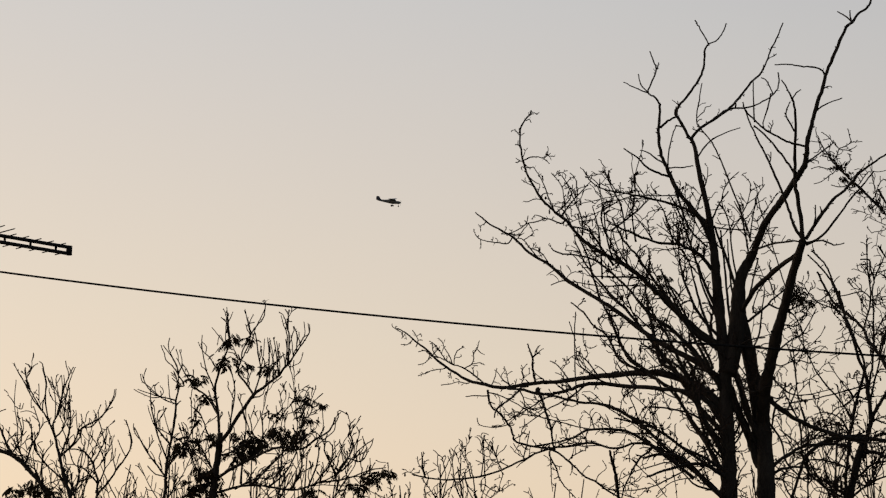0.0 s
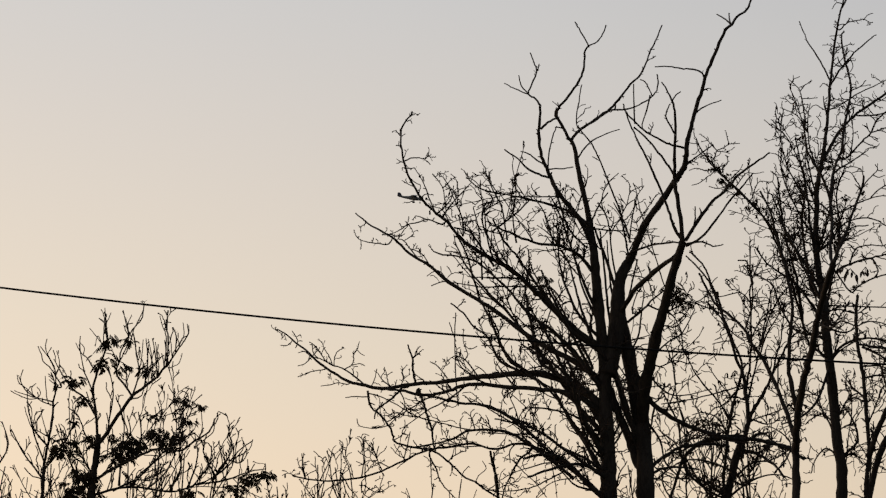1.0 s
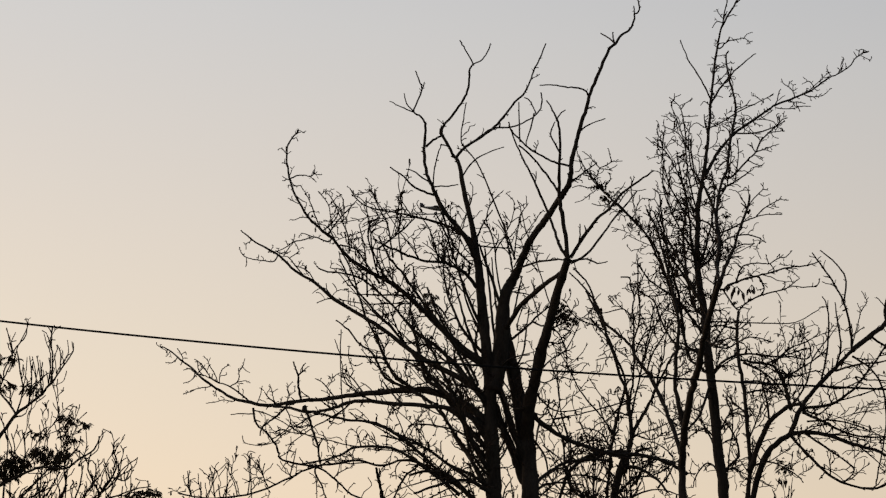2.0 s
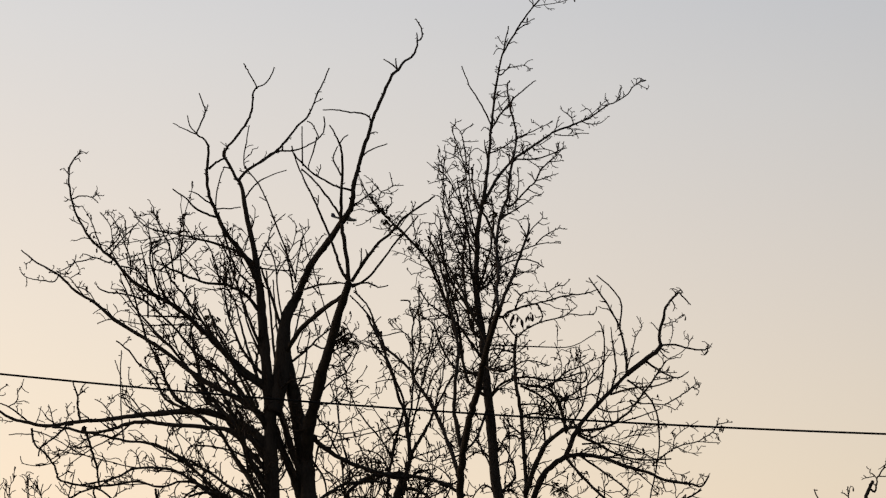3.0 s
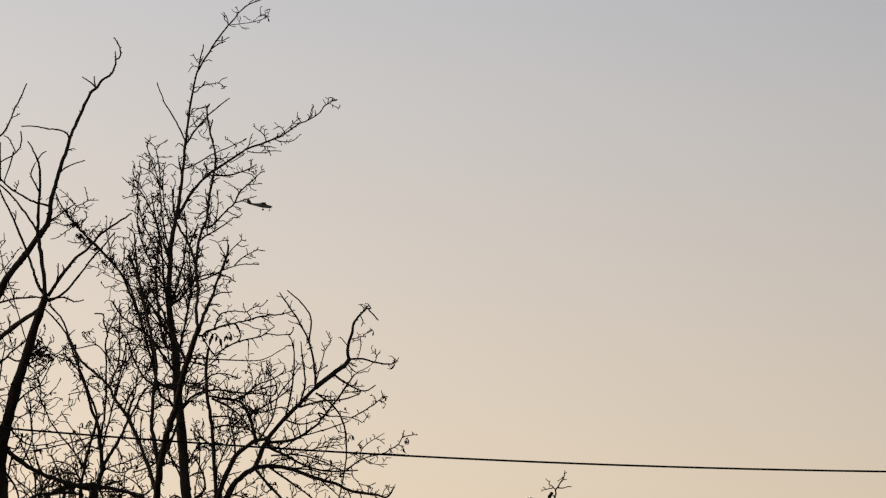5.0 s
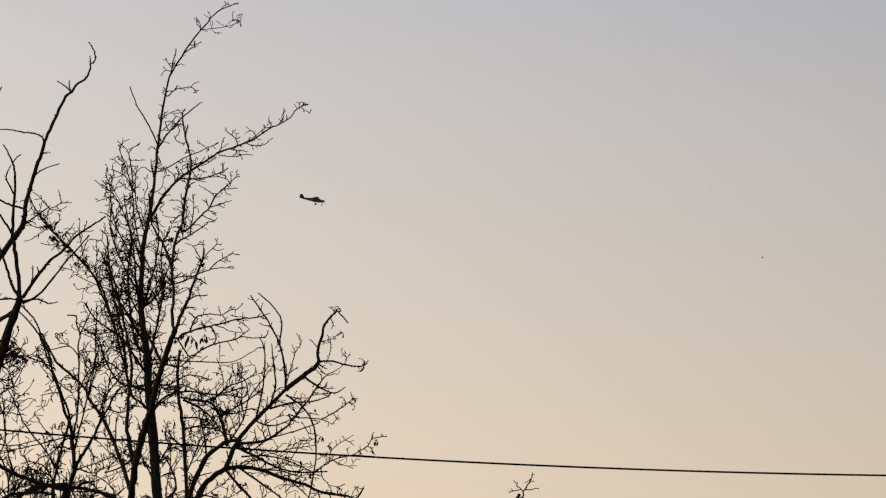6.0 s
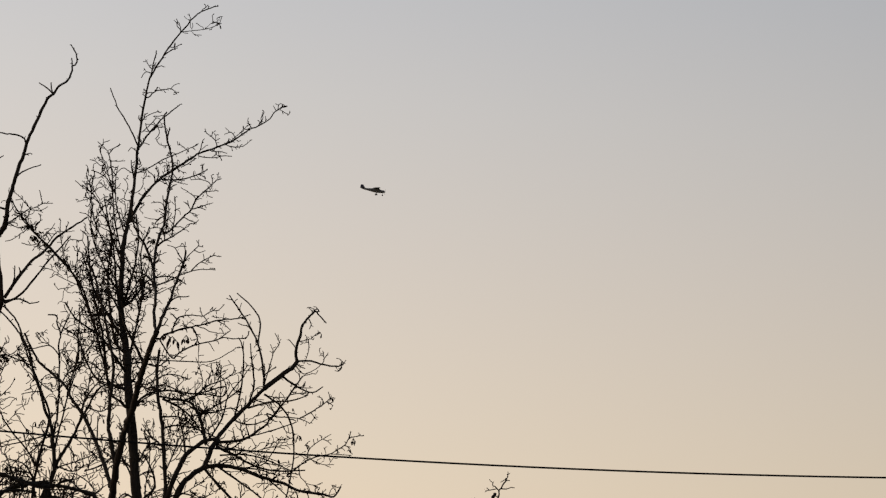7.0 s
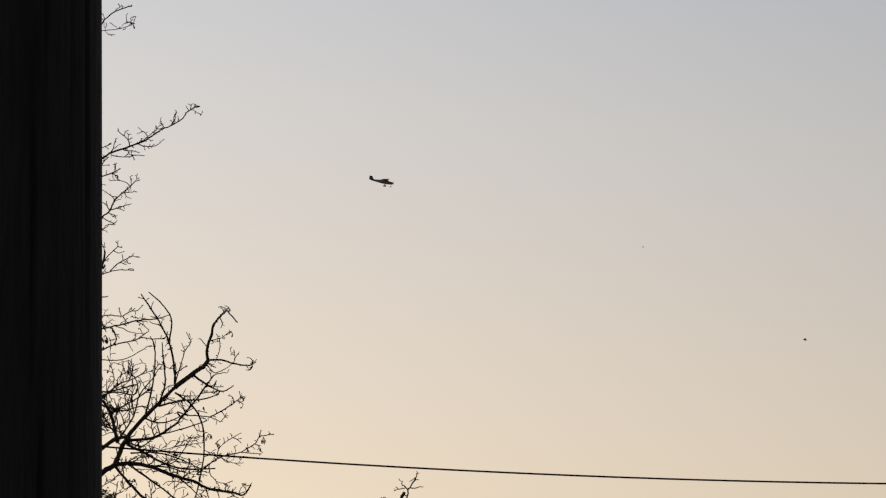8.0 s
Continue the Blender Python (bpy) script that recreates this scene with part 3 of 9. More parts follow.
    limb(tree, 0.0348, 0.0114, 0.9, [(0.04, -0.2, 0), (0.02, -0.2, 1.98), (0.01, -0.2, 3.17), (0.01, -0.2, 3.87), (0.01, -0.2, 4.18), (0, -0.2, 4.4), (-0.03, -0.23, 4.49), (-0.28, -0.26, 4.7), (-0.52, -0.29, 4.88), (-0.73, -0.32, 5.06), (-0.92, -0.35, 5.24), (-1.13, -0.38, 5.39), (-1.38, -0.41, 5.49), (-1.62, -0.44, 5.51), (-1.86, -0.47, 5.56), (-2.09, -0.5, 5.61)])
    limb(tree, 0.0212, 0.0097, 1.2, [(-0.4, -0.27, 4.71), (-0.64, -0.32, 4.9), (-0.88, -0.38, 5.08), (-1.13, -0.42, 5.2), (-1.37, -0.47, 5.21), (-1.55, -0.5, 5.19), (-1.73, -0.53, 5.09), (-2.08, -0.6, 5.01)])
    limb(tree, 0.0168, 0.0089, 1, [(-0.52, -0.29, 4.86), (-0.77, -0.28, 5.03), (-1.01, -0.27, 5.09), (-1.26, -0.27, 5.03), (-1.5, -0.26, 5.09), (-1.75, -0.25, 5.05), (-1.99, -0.24, 5.02), (-2.24, -0.24, 4.91), (-2.42, -0.23, 4.82), (-2.72, -0.22, 4.72), (-3.06, -0.21, 4.69), (-3.3, -0.2, 4.71), (-3.46, -0.2, 4.75)])
    limb(tree, 0.0172, 0.0138, 0.2, [(-1.29, 0.88, 4.62), (-1.28, 0.42, 4.77), (-1.29, -0.04, 4.92), (-1.3, -0.3, 5)])
    limb(tree, 0.0297, 0.0185, 1, [(0.36, -0.01, 5.67), (0.52, 0.1, 5.51), (0.77, 0.24, 5.38), (1.02, 0.36, 5.3), (1.27, 0.49, 5.25), (1.53, 0.61, 5.25), (1.85, 0.76, 5.2), (2.11, 0.9, 5.07)])
    limb(tree, 0.034, 0.0081, 0.9, [(-0.06, 0, 5.19), (-0.32, 0.14, 5.49), (-0.51, 0.25, 5.76), (-0.68, 0.36, 6.03), (-0.94, 0.51, 6.37), (-1.21, 0.65, 6.72), (-1.47, 0.78, 7), (-1.68, 0.9, 7.28), (-1.82, 1, 7.57)])
    limb(tree, 0.034, 0.0081, 1.2, [(-0.05, 0, 4.94), (-0.28, -0.24, 5.31), (-0.4, -0.45, 5.65), (-0.52, -0.59, 5.88), (-0.69, -0.81, 6.21), (-0.87, -1, 6.48)])
    limb(tree, 0.0153, 0.0081, 1.2, [(-0.04, 0, 4.91), (-0.22, -0.21, 5.07), (-0.33, -0.49, 5.34), (-0.39, -0.75, 5.61), (-0.35, -1, 5.88)])
    limb(tree, 0.0255, 0.0114, 1, [(0.39, 0.12, 4.86), (0.58, 0.32, 5.04), (0.77, 0.49, 5.16), (1.03, 0.69, 5.21), (1.28, 0.9, 5.21)])
    limb(tree, 0.0114, 0.0061, 1, [(0.43, -0.35, 5.98), (0.58, 0.06, 6.23), (0.77, 0.43, 6.42), (0.91, 0.9, 6.76)])
    limb(tree, 0.0168, 0.0081, 0.6, [(0.16, 0.11, 6.48), (0.3, 0.17, 6.6), (0.46, 0.24, 6.77), (0.62, 0.3, 6.91)])
    limb(tree, 0.0153, 0.0097, 0.6, [(-0.64, -0.25, 8), (-0.59, -0.26, 7.82), (-0.51, -0.28, 7.56), (-0.41, -0.29, 7.37), (-0.26, -0.3, 7.23)])
    limb(tree, 0.0107, 0.0065, 0.5, [(-0.22, 0, 7.51), (-0.05, 0.09, 7.51), (0.15, 0.2, 7.52)])
    limb(tree, 0.0114, 0.0073, 0.5, [(0.2, 0.03, 7.36), (0.14, 0.19, 7.6), (0.01, 0.4, 7.89)])
    limb(tree, 0.0114, 0.0065, 0.6, [(0.05, 0.07, 6.92), (0.02, -0.03, 7.1), (-0.01, -0.19, 7.39), (0.11, -0.3, 7.56)])
    limb(tree, 0.0153, 0.0081, 0.6, [(-1.27, -0.42, 7.01), (-1.36, -0.55, 7.13), (-1.5, -0.75, 7.31), (-1.67, -0.9, 7.34)])
    limb(tree, 0.0097, 0.0049, 0.8, [(-1.6, -0.54, 7.32), (-1.6, -0.66, 7.48), (-1.69, -0.82, 7.7), (-1.77, -0.95, 7.86), (-1.83, -1, 7.89)])
    limb(tree, 0.0122, 0.0073, 0.8, [(-1.26, -0.9, 7.29), (-1.01, -0.77, 7.52), (-0.88, -0.7, 7.67)])
    limb(tree, 0.0107, 0.0049, 0.8, [(-1.11, -0.68, 7.24), (-1.17, -0.73, 7.59), (-1.26, -0.76, 7.77), (-1.34, -0.79, 7.96), (-1.34, -0.8, 8.02)])
    limb(tree, 0.0107, 0.0057, 0.8, [(-1.32, -0.9, 7.26), (-1.37, -0.9, 7.43), (-1.34, -0.9, 7.59), (-1.27, -0.9, 7.62)])
    limb(tree, 0.0114, 0.0057, 1, [(-1.49, 0.81, 7.1), (-1.45, -0.09, 7.41), (-1.48, -0.7, 7.6)])
    limb(tree, 0.0114, 0.0053, 1, [(-1.01, -0.7, 7.21), (-1.05, -0.7, 7.47), (-1.02, -0.7, 7.72)])
    limb(tree, 0.0114, 0.0053, 1, [(-0.6, -0.37, 7.25), (-0.5, -0.46, 7.52), (-0.41, -0.5, 7.64)])
    limb(tree, 0.0114, 0.0053, 1, [(-0.62, -0.37, 7.25), (-0.72, -0.52, 7.58), (-0.83, -0.6, 7.73)])
    limb(tree, 0.0212, 0.0089, 1, [(-0.1, 0, 5.67), (-0.25, -0.2, 5.94), (-0.4, -0.41, 6.22), (-0.52, -0.58, 6.44), (-0.64, -0.74, 6.65), (-0.73, -0.9, 6.87)])
    limb(tree, 0.0212, 0.0081, 1, [(-0.12, -0.05, 5.72), (-0.33, 0.16, 6.06), (-0.49, 0.31, 6.27), (-0.68, 0.44, 6.42), (-0.95, 0.6, 6.54)])
    limb(tree, 0.0255, 0.0097, 1, [(-0.08, 0, 5.31), (-0.29, 0.24, 5.63), (-0.42, 0.38, 5.81), (-0.62, 0.57, 6.06), (-0.82, 0.73, 6.21), (-1.05, 0.9, 6.37)])
    limb(tree, 0.0212, 0.0081, 1.2, [(-0.06, 0, 4.97), (-0.24, 0.1, 5.28), (-0.38, 0.15, 5.43), (-0.67, 0.23, 5.53), (-0.92, 0.3, 5.57)])
    limb(tree, 0.0212, 0.0081, 1.2, [(-0.04, 0, 4.79), (-0.28, -0.09, 4.95), (-0.53, -0.17, 5.06), (-0.77, -0.25, 5.22), (-1.01, -0.33, 5.3), (-1.25, -0.4, 5.34)])
    limb(tree, 0.0153, 0.0065, 1.2, [(0.39, 0.25, 5.38), (0.52, 0.36, 5.2), (0.58, 0.48, 4.97), (0.77, 0.6, 4.79)])
    limb(tree, 0.0114, 0.0057, 1.2, [(0.41, -0.21, 5.84), (0.58, 0.13, 5.71), (0.77, 0.38, 5.71), (1.09, 0.8, 5.84)])
    limb(tree, 0.0114, 0.0057, 1.2, [(0.58, 0.13, 5.49), (0.68, 0.36, 5.77), (0.66, 0.58, 6.06), (0.58, 0.8, 6.35)])
    limb(tree, 0.0078, 0.0056, 0.05, [(-1.64, -0.44, 5.48), (-1.68, -0.25, 5.71), (-1.71, -0.05, 5.96), (-1.75, 0.3, 6.4), (-1.76, 0.5, 6.66)])
    limb(tree, 0.0069, 0.0052, 0.1, [(-1.73, 0.21, 6.29), (-1.79, 0.39, 6.44), (-1.83, 0.5, 6.55)])
    limb(tree, 0.0153, 0.0073, 1, [(-0.05, 0, 5.1), (0.08, 0.18, 5.37), (0.09, 0.34, 5.64), (0.14, 0.5, 5.92)])
    limb(tree, 0.0153, 0.0073, 0.8, [(-0.01, 0.1, 6.05), (0.05, -0.07, 6.15), (0.18, -0.27, 6.21), (0.36, -0.5, 6.2)])
    limb(tree, 0.0153, 0.0065, 1, [(0.17, 0.15, 6.12), (0.28, -0.07, 6.27), (0.32, -0.34, 6.48), (0.36, -0.6, 6.68)])
    limb(tree, 0.0114, 0.0057, 1, [(0.33, 0.04, 5.6), (0.21, -0.21, 5.75), (0.09, -0.45, 5.9), (0.04, -0.6, 6)])
    limb(tree, 0.0081, 0.0049, 1, [(0.19, 0.02, 7.27), (0.3, 0.15, 7.46), (0.52, 0.3, 7.48)])
    limb(tree, 0.0089, 0.0053, 1, [(0.63, -0.96, 6.58), (0.58, -0.95, 6.68), (0.52, -0.93, 6.87), (0.43, -0.9, 7.18), (0.33, -0.87, 7.5), (0.29, -0.85, 7.69)])
    limb(tree, 0.0097, 0.0053, 1, [(0.09, 0.08, 7), (0.2, 0.14, 7.01), (0.39, 0.25, 6.97), (0.46, 0.4, 6.74)])
    limb(tree, 0.0114, 0.0081, 0.4, [(0.16, -0.12, 6.64), (0.21, 0, 6.85), (0.25, 0.13, 7.07), (0.28, 0.2, 7.2)])
    limb(tree, 0.0106, 0.0049, 1.2, [(-0.01, -0.19, 7.39), (-0.04, -0.19, 7.55), (-0.11, -0.19, 7.77), (-0.05, -0.2, 7.96), (0.08, -0.2, 8.09)])
    limb(tree, 0.0097, 0.0049, 1.2, [(0.19, 0.03, 7.36), (0.22, 0.1, 7.64), (0.27, 0.16, 7.92), (0.23, 0.2, 8.07)])
    limb(tree, 0.0106, 0.0053, 1.2, [(0.39, -0.35, 5.98), (0.52, -0.07, 5.96), (0.68, 0.28, 6.08), (0.84, 0.6, 6.09)])
    limb(tree, 0.0097, 0.0049, 1.2, [(0.58, -0.82, 6.46), (0.7, -0.39, 6.41), (0.77, 0.23, 6.26), (0.72, 0.7, 6.14)])
    limb(tree, 0.0097, 0.0049, 1.2, [(0.55, -0.82, 6.39), (0.77, -0.22, 6.62), (0.96, 0.23, 6.74), (1.1, 0.7, 6.98)])
    limb(tree, 0.0153, 0.0065, 1.2, [(0.03, 0.11, 5.99), (0.09, -0.18, 5.75), (0.21, -0.41, 5.63), (0.34, -0.6, 5.63)])
    limb(tree, 0.0081, 0.0049, 1.2, [(-2.81, -0.22, 4.71), (-2.85, -0.21, 4.86), (-2.9, -0.21, 4.95), (-2.92, -0.2, 5.05)])
    limb(tree, 0.0081, 0.0049, 1.2, [(-2.7, -0.22, 4.73), (-2.68, -0.21, 4.89), (-2.69, -0.21, 5.01), (-2.68, -0.2, 5.11)])
    limb(tree, 0.0081, 0.0049, 1.2, [(-3.31, -0.2, 4.71), (-3.34, -0.2, 4.83), (-3.36, -0.2, 4.99)])
    limb(tree, 0.0081, 0.0049, 1.2, [(-3.15, -0.21, 4.7), (-3.09, -0.2, 4.83), (-3.04, -0.2, 4.94)])
    limb(tree, 0.0081, 0.0049, 1.2, [(-2.24, -0.24, 4.92), (-2.21, -0.22, 5.07), (-2.18, -0.2, 5.23)])
    limb(tree, 0.0081, 0.0049, 1.2, [(-2.48, -0.23, 4.81), (-2.54, -0.21, 4.95), (-2.52, -0.2, 5.07)])
    limb(tree, 0.034, 0.0114, 1, [(-0.04, 0, 4.69), (-0.2, 0.15, 4.99), (-0.32, 0.26, 5.19), (-0.45, 0.36, 5.39), (-0.58, 0.48, 5.63), (-0.75, 0.6, 5.84)])
    limb(tree, 0.034, 0.0114, 1, [(-0.03, -0.22, 4.46), (-0.34, -0.29, 4.75), (-0.52, -0.33, 4.92), (-0.73, -0.37, 4.96), (-0.94, -0.4, 4.91)])
    limb(tree, 0.0297, 0.0106, 1, [(-0.04, 0, 4.73), (-0.2, -0.2, 4.83), (-0.39, -0.4, 4.86), (-0.63, -0.65, 4.77), (-0.86, -0.9, 4.66)])
    limb(tree, 0.0255, 0.0097, 1, [(-0.06, 0, 5.25), (-0.22, 0.22, 5.53), (-0.36, 0.41, 5.78), (-0.51, 0.66, 6.14), (-0.61, 0.9, 6.5)])
    limb(tree, 0.0229, 0.0191, 0.6, [(-0.04, 0, 5.61), (0.02, 0.03, 5.52), (0.11, 0.1, 5.36), (0.21, 0.15, 5.22), (0.28, 0.2, 5.09)])
    limb(tree, 0.0114, 0.0061, 1.1, [(0.01, 0, 5.1), (0.1, 0.07, 5.26), (0.13, 0.15, 5.49), (0.17, 0.2, 5.62)])
    limb(tree, 0.0255, 0.0097, 1, [(0.36, 0.12, 4.86), (0.36, 0.17, 4.78), (0.52, 0.28, 4.88), (0.67, 0.37, 4.92), (0.89, 0.5, 4.91)])
    limb(tree, 0.0081, 0.0045, 0.5, [(-2.04, 0.28, 7.16), (-2.08, -0.26, 7.19), (-2.17, -0.8, 7.14)])
    limb(tree, 0.0081, 0.0045, 0.5, [(-1.82, 0.24, 6.96), (-1.95, 0.33, 7.11), (-2.08, 0.4, 7.06)])
    limb(tree, 0.0089, 0.0049, 1.4, [(-1.88, -0.64, 7.55), (-1.72, -0.79, 7.67), (-1.68, -0.9, 7.8)])
    limb(tree, 0.0089, 0.0049, 0.4, [(-1.82, 0.53, 5.88), (-1.97, 0.77, 6.09), (-2.08, 0.9, 6.17)])
    limb(tree, 0.0089, 0.0049, 0.4, [(-1.5, 0.44, 5.93), (-1.64, 0.64, 6.13), (-1.78, 0.79, 6.22), (-1.89, 0.9, 6.17)])
    limb(tree, 0.0089, 0.0049, 1.3, [(-2.35, 0.19, 5.75), (-2.3, 0.35, 5.58), (-2.44, 0.5, 5.47)])
    limb(tree, 0.0276, 0.0138, 0.25, [(-0.14, -0.06, 5.75), (-0.28, -0.03, 5.95), (-0.47, 0, 6.18), (-0.65, 0.03, 6.37), (-0.88, 0.05, 6.54), (-1.05, 0.08, 6.73)])
    limb(tree, 0.0183, 0.0092, 0.25, [(-0.24, -0.19, 5.92), (-0.21, -0.14, 5.95), (-0.32, -0.09, 6.18), (-0.4, -0.04, 6.34), (-0.59, 0.01, 6.69), (-0.75, 0.06, 6.99)])
    limb(tree, 0.0185, 0.0092, 0.25, [(0.03, 0.04, 6.35), (-0.01, 0.1, 6.36), (-0.05, 0.16, 6.69), (-0.08, 0.22, 6.99), (-0.11, 0.28, 7.29), (-0.14, 0.34, 7.55)])
    limb(tree, 0.0169, 0.0085, 0.25, [(-0.18, -0.02, 6.18), (-0.31, 0.1, 6.55), (-0.41, 0.22, 6.89), (-0.48, 0.35, 7.17)])
    limb(tree, 0.0649, 0.0325, 0.25, [(0.35, 0.14, 4.92), (0.28, 0.18, 4.92), (0.21, 0.22, 5.14), (0.13, 0.26, 5.34), (0.04, 0.3, 5.56), (-0.02, 0.34, 5.78)])
    limb(tree, 0.0278, 0.0139, 0.25, [(-0.14, 0.09, 4.86), (-0.21, 0.16, 4.99), (-0.31, 0.24, 5.21), (-0.47, 0.32, 5.44), (-0.6, 0.4, 5.67), (-0.68, 0.48, 5.82)])
    limb(tree, 0.0216, 0.0108, 0.25, [(-0.16, 0.06, 5.15), (-0.14, -0.01, 5.16), (-0.21, -0.07, 5.26), (-0.33, -0.13, 5.44), (-0.42, -0.2, 5.65), (-0.48, -0.26, 5.76)])
    limb(tree, 0.0214, 0.0107, 0.25, [(-0.16, -0.14, 4.8), (-0.27, -0.15, 4.88), (-0.45, -0.16, 5), (-0.67, -0.17, 5.16), (-0.85, -0.17, 5.28), (-1.1, -0.18, 5.4)])
    limb(tree, 0.0154, 0.0077, 0.25, [(-0.1, 0, 6.35), (-0.22, 0.1, 6.62), (-0.33, 0.2, 6.89), (-0.4, 0.3, 7.14)])
    limb(tree, 0.0154, 0.0077, 0.25, [(0.06, 0.05, 6.58), (-0.01, 0.09, 6.86), (-0.04, 0.12, 7.13), (-0.06, 0.16, 7.41)])
    spray(tree, 0.0124, 0.0062, [(0.38, 0.21, 6.69), (0.52, 0.26, 6.65), (0.62, 0.3, 6.75), (0.72, 0.35, 6.84)])
    spray(tree, 0.0102, 0.0051, [(0.49, -0.61, 6.23), (0.43, -0.65, 6.24), (0.58, -0.7, 6.3), (0.69, -0.74, 6.28), (0.81, -0.78, 6.39)])
    spray(tree, 0.0093, 0.0046, [(0.26, 0.15, 6.57), (0.22, 0.15, 6.63), (0.28, 0.15, 6.82), (0.38, 0.14, 6.96), (0.42, 0.14, 7.07)])
    spray(tree, 0.0096, 0.0048, [(-1.78, -0.61, 7.48), (-1.82, -0.63, 7.43), (-1.9, -0.65, 7.46), (-1.99, -0.67, 7.48), (-2.09, -0.69, 7.44), (-2.18, -0.71, 7.42), (-2.27, -0.74, 7.35), (-2.37, -0.76, 7.3), (-2.46, -0.78, 7.29)])
    spray(tree, 0.0087, 0.0045, [(-2.17, 0.3, 7.24), (-2.26, 0.3, 7.35), (-2.34, 0.31, 7.45), (-2.4, 0.31, 7.47)])
    spray(tree, 0.0068, 0.0045, [(-2.4, 0.31, 7.47), (-2.35, 0.32, 7.56), (-2.28, 0.32, 7.64)])
    spray(tree, 0.0075, 0.0045, [(-2.47, 0.34, 7.49), (-2.51, 0.31, 7.41), (-2.62, 0.27, 7.41), (-2.74, 0.23, 7.42), (-2.82, 0.19, 7.44), (-2.85, 0.15, 7.46)])
    spray(tree, 0.0056, 0.0045, [(-2.81, 0.19, 7.43), (-2.8, 0.18, 7.38), (-2.81, 0.17, 7.32)])
    spray(tree, 0.0056, 0.0045, [(-2.83, 0.17, 7.45), (-2.86, 0.16, 7.48), (-2.87, 0.16, 7.51)])
    spray(tree, 0.0056, 0.0045, [(-2.84, 0.39, 7.74), (-2.81, 0.41, 7.72), (-2.78, 0.42, 7.7)])
    spray(tree, 0.0056, 0.0045, [(-2.77, 0.38, 7.68), (-2.8, 0.39, 7.65), (-2.85, 0.4, 7.63)])
    spray(tree, 0.0054, 0.0043, [(-2.46, -0.78, 7.29), (-2.43, -0.79, 7.31), (-2.4, -0.8, 7.34)])
    spray(tree, 0.0054, 0.0043, [(-2.37, -0.76, 7.3), (-2.32, -0.74, 7.28), (-2.28, -0.73, 7.28)])
    spray(tree, 0.0054, 0.0043, [(-2.24, -0.73, 7.37), (-2.19, -0.75, 7.42), (-2.17, -0.78, 7.49)])
    spray(tree, 0.006, 0.0044, [(-1.99, -0.67, 7.48), (-2.06, -0.67, 7.51), (-2.11, -0.66, 7.52), (-2.14, -0.65, 7.48)])
    spray(tree, 0.0056, 0.0045, [(-2.33, 0.31, 7.45), (-2.26, 0.28, 7.49), (-2.22, 0.26, 7.52)])
    spray(tree, 0.0056, 0.0045, [(-2.28, 0.32, 7.63), (-2.25, 0.3, 7.58), (-2.23, 0.28, 7.53)])
    spray(tree, 0.0059, 0.0043, [(-2.15, -0.99, 8.56), (-2.12, -0.99, 8.57), (-2.1, -0.98, 8.57)])
    spray(tree, 0.0059, 0.0043, [(-2.14, -0.99, 8.57), (-2.14, -1, 8.6)])
    spray(tree, 0.0059, 0.0043, [(-2.19, -0.97, 8.5), (-2.15, -0.98, 8.51), (-2.13, -0.99, 8.47)])
    spray(tree, 0.0065, 0.0043, [(-2.25, -0.91, 8.34), (-2.29, -0.89, 8.39), (-2.32, -0.87, 8.43)])
    spray(tree, 0.0054, 0.0043, [(-2.25, -0.92, 8.35), (-2.21, -0.9, 8.38)])
    spray(tree, 0.0066, 0.0043, [(-2.25, -0.87, 8.22), (-2.28, -0.88, 8.26), (-2.28, -0.89, 8.3)])
    spray(tree, 0.0054, 0.0043, [(-2.23, -0.85, 8.12), (-2.21, -0.82, 8.19)])
    spray(tree, 0.006, 0.0043, [(-2.21, -0.83, 8.07), (-2.27, -0.83, 8.09), (-2.31, -0.83, 8.12)])
    spray(tree, 0.0054, 0.0043, [(-2.19, -0.81, 7.99), (-2.24, -0.8, 8.03), (-2.25, -0.79, 8)])
    spray(tree, 0.0078, 0.0044, [(-1.89, -0.64, 7.56), (-1.95, -0.68, 7.68), (-2, -0.71, 7.82), (-2.05, -0.75, 7.93), (-2.12, -0.79, 8.03)])
    spray(tree, 0.0054, 0.0043, [(-2.12, -0.78, 8.03), (-2.17, -0.76, 8.02)])
    spray(tree, 0.006, 0.0043, [(-2.16, -0.79, 7.91), (-2.11, -0.77, 7.87), (-2.05, -0.76, 7.84)])
    spray(tree, 0.006, 0.0043, [(-2.11, -0.76, 7.82), (-2.2, -0.72, 7.87), (-2.26, -0.69, 7.91)])
    spray(tree, 0.006, 0.0043, [(-2.07, -0.73, 7.76), (-2.06, -0.71, 7.82)])
    spray(tree, 0.006, 0.0043, [(-2.05, -0.72, 7.71), (-2.01, -0.73, 7.74), (-1.96, -0.74, 7.75)])
    spray(tree, 0.006, 0.0043, [(-2.02, -0.7, 7.68), (-2.11, -0.71, 7.69), (-2.17, -0.72, 7.66), (-2.23, -0.73, 7.66)])
    spray(tree, 0.0078, 0.0043, [(-2.22, -0.84, 8.09), (-2.15, -0.85, 8.12), (-2.07, -0.87, 8.12), (-2, -0.89, 8.1), (-1.96, -0.91, 8.12), (-1.9, -0.93, 8.11), (-1.87, -0.94, 8.11)])
    spray(tree, 0.0054, 0.0043, [(-1.96, -0.91, 8.12), (-1.95, -0.92, 8.17)])
    spray(tree, 0.0054, 0.0043, [(-2, -0.89, 8.1), (-1.97, -0.91, 8.07), (-1.93, -0.92, 8.03)])
    spray(tree, 0.009, 0.0045, [(-1.83, -0.62, 7.51), (-1.73, -0.65, 7.64), (-1.65, -0.67, 7.73), (-1.56, -0.69, 7.82), (-1.5, -0.71, 7.88)])
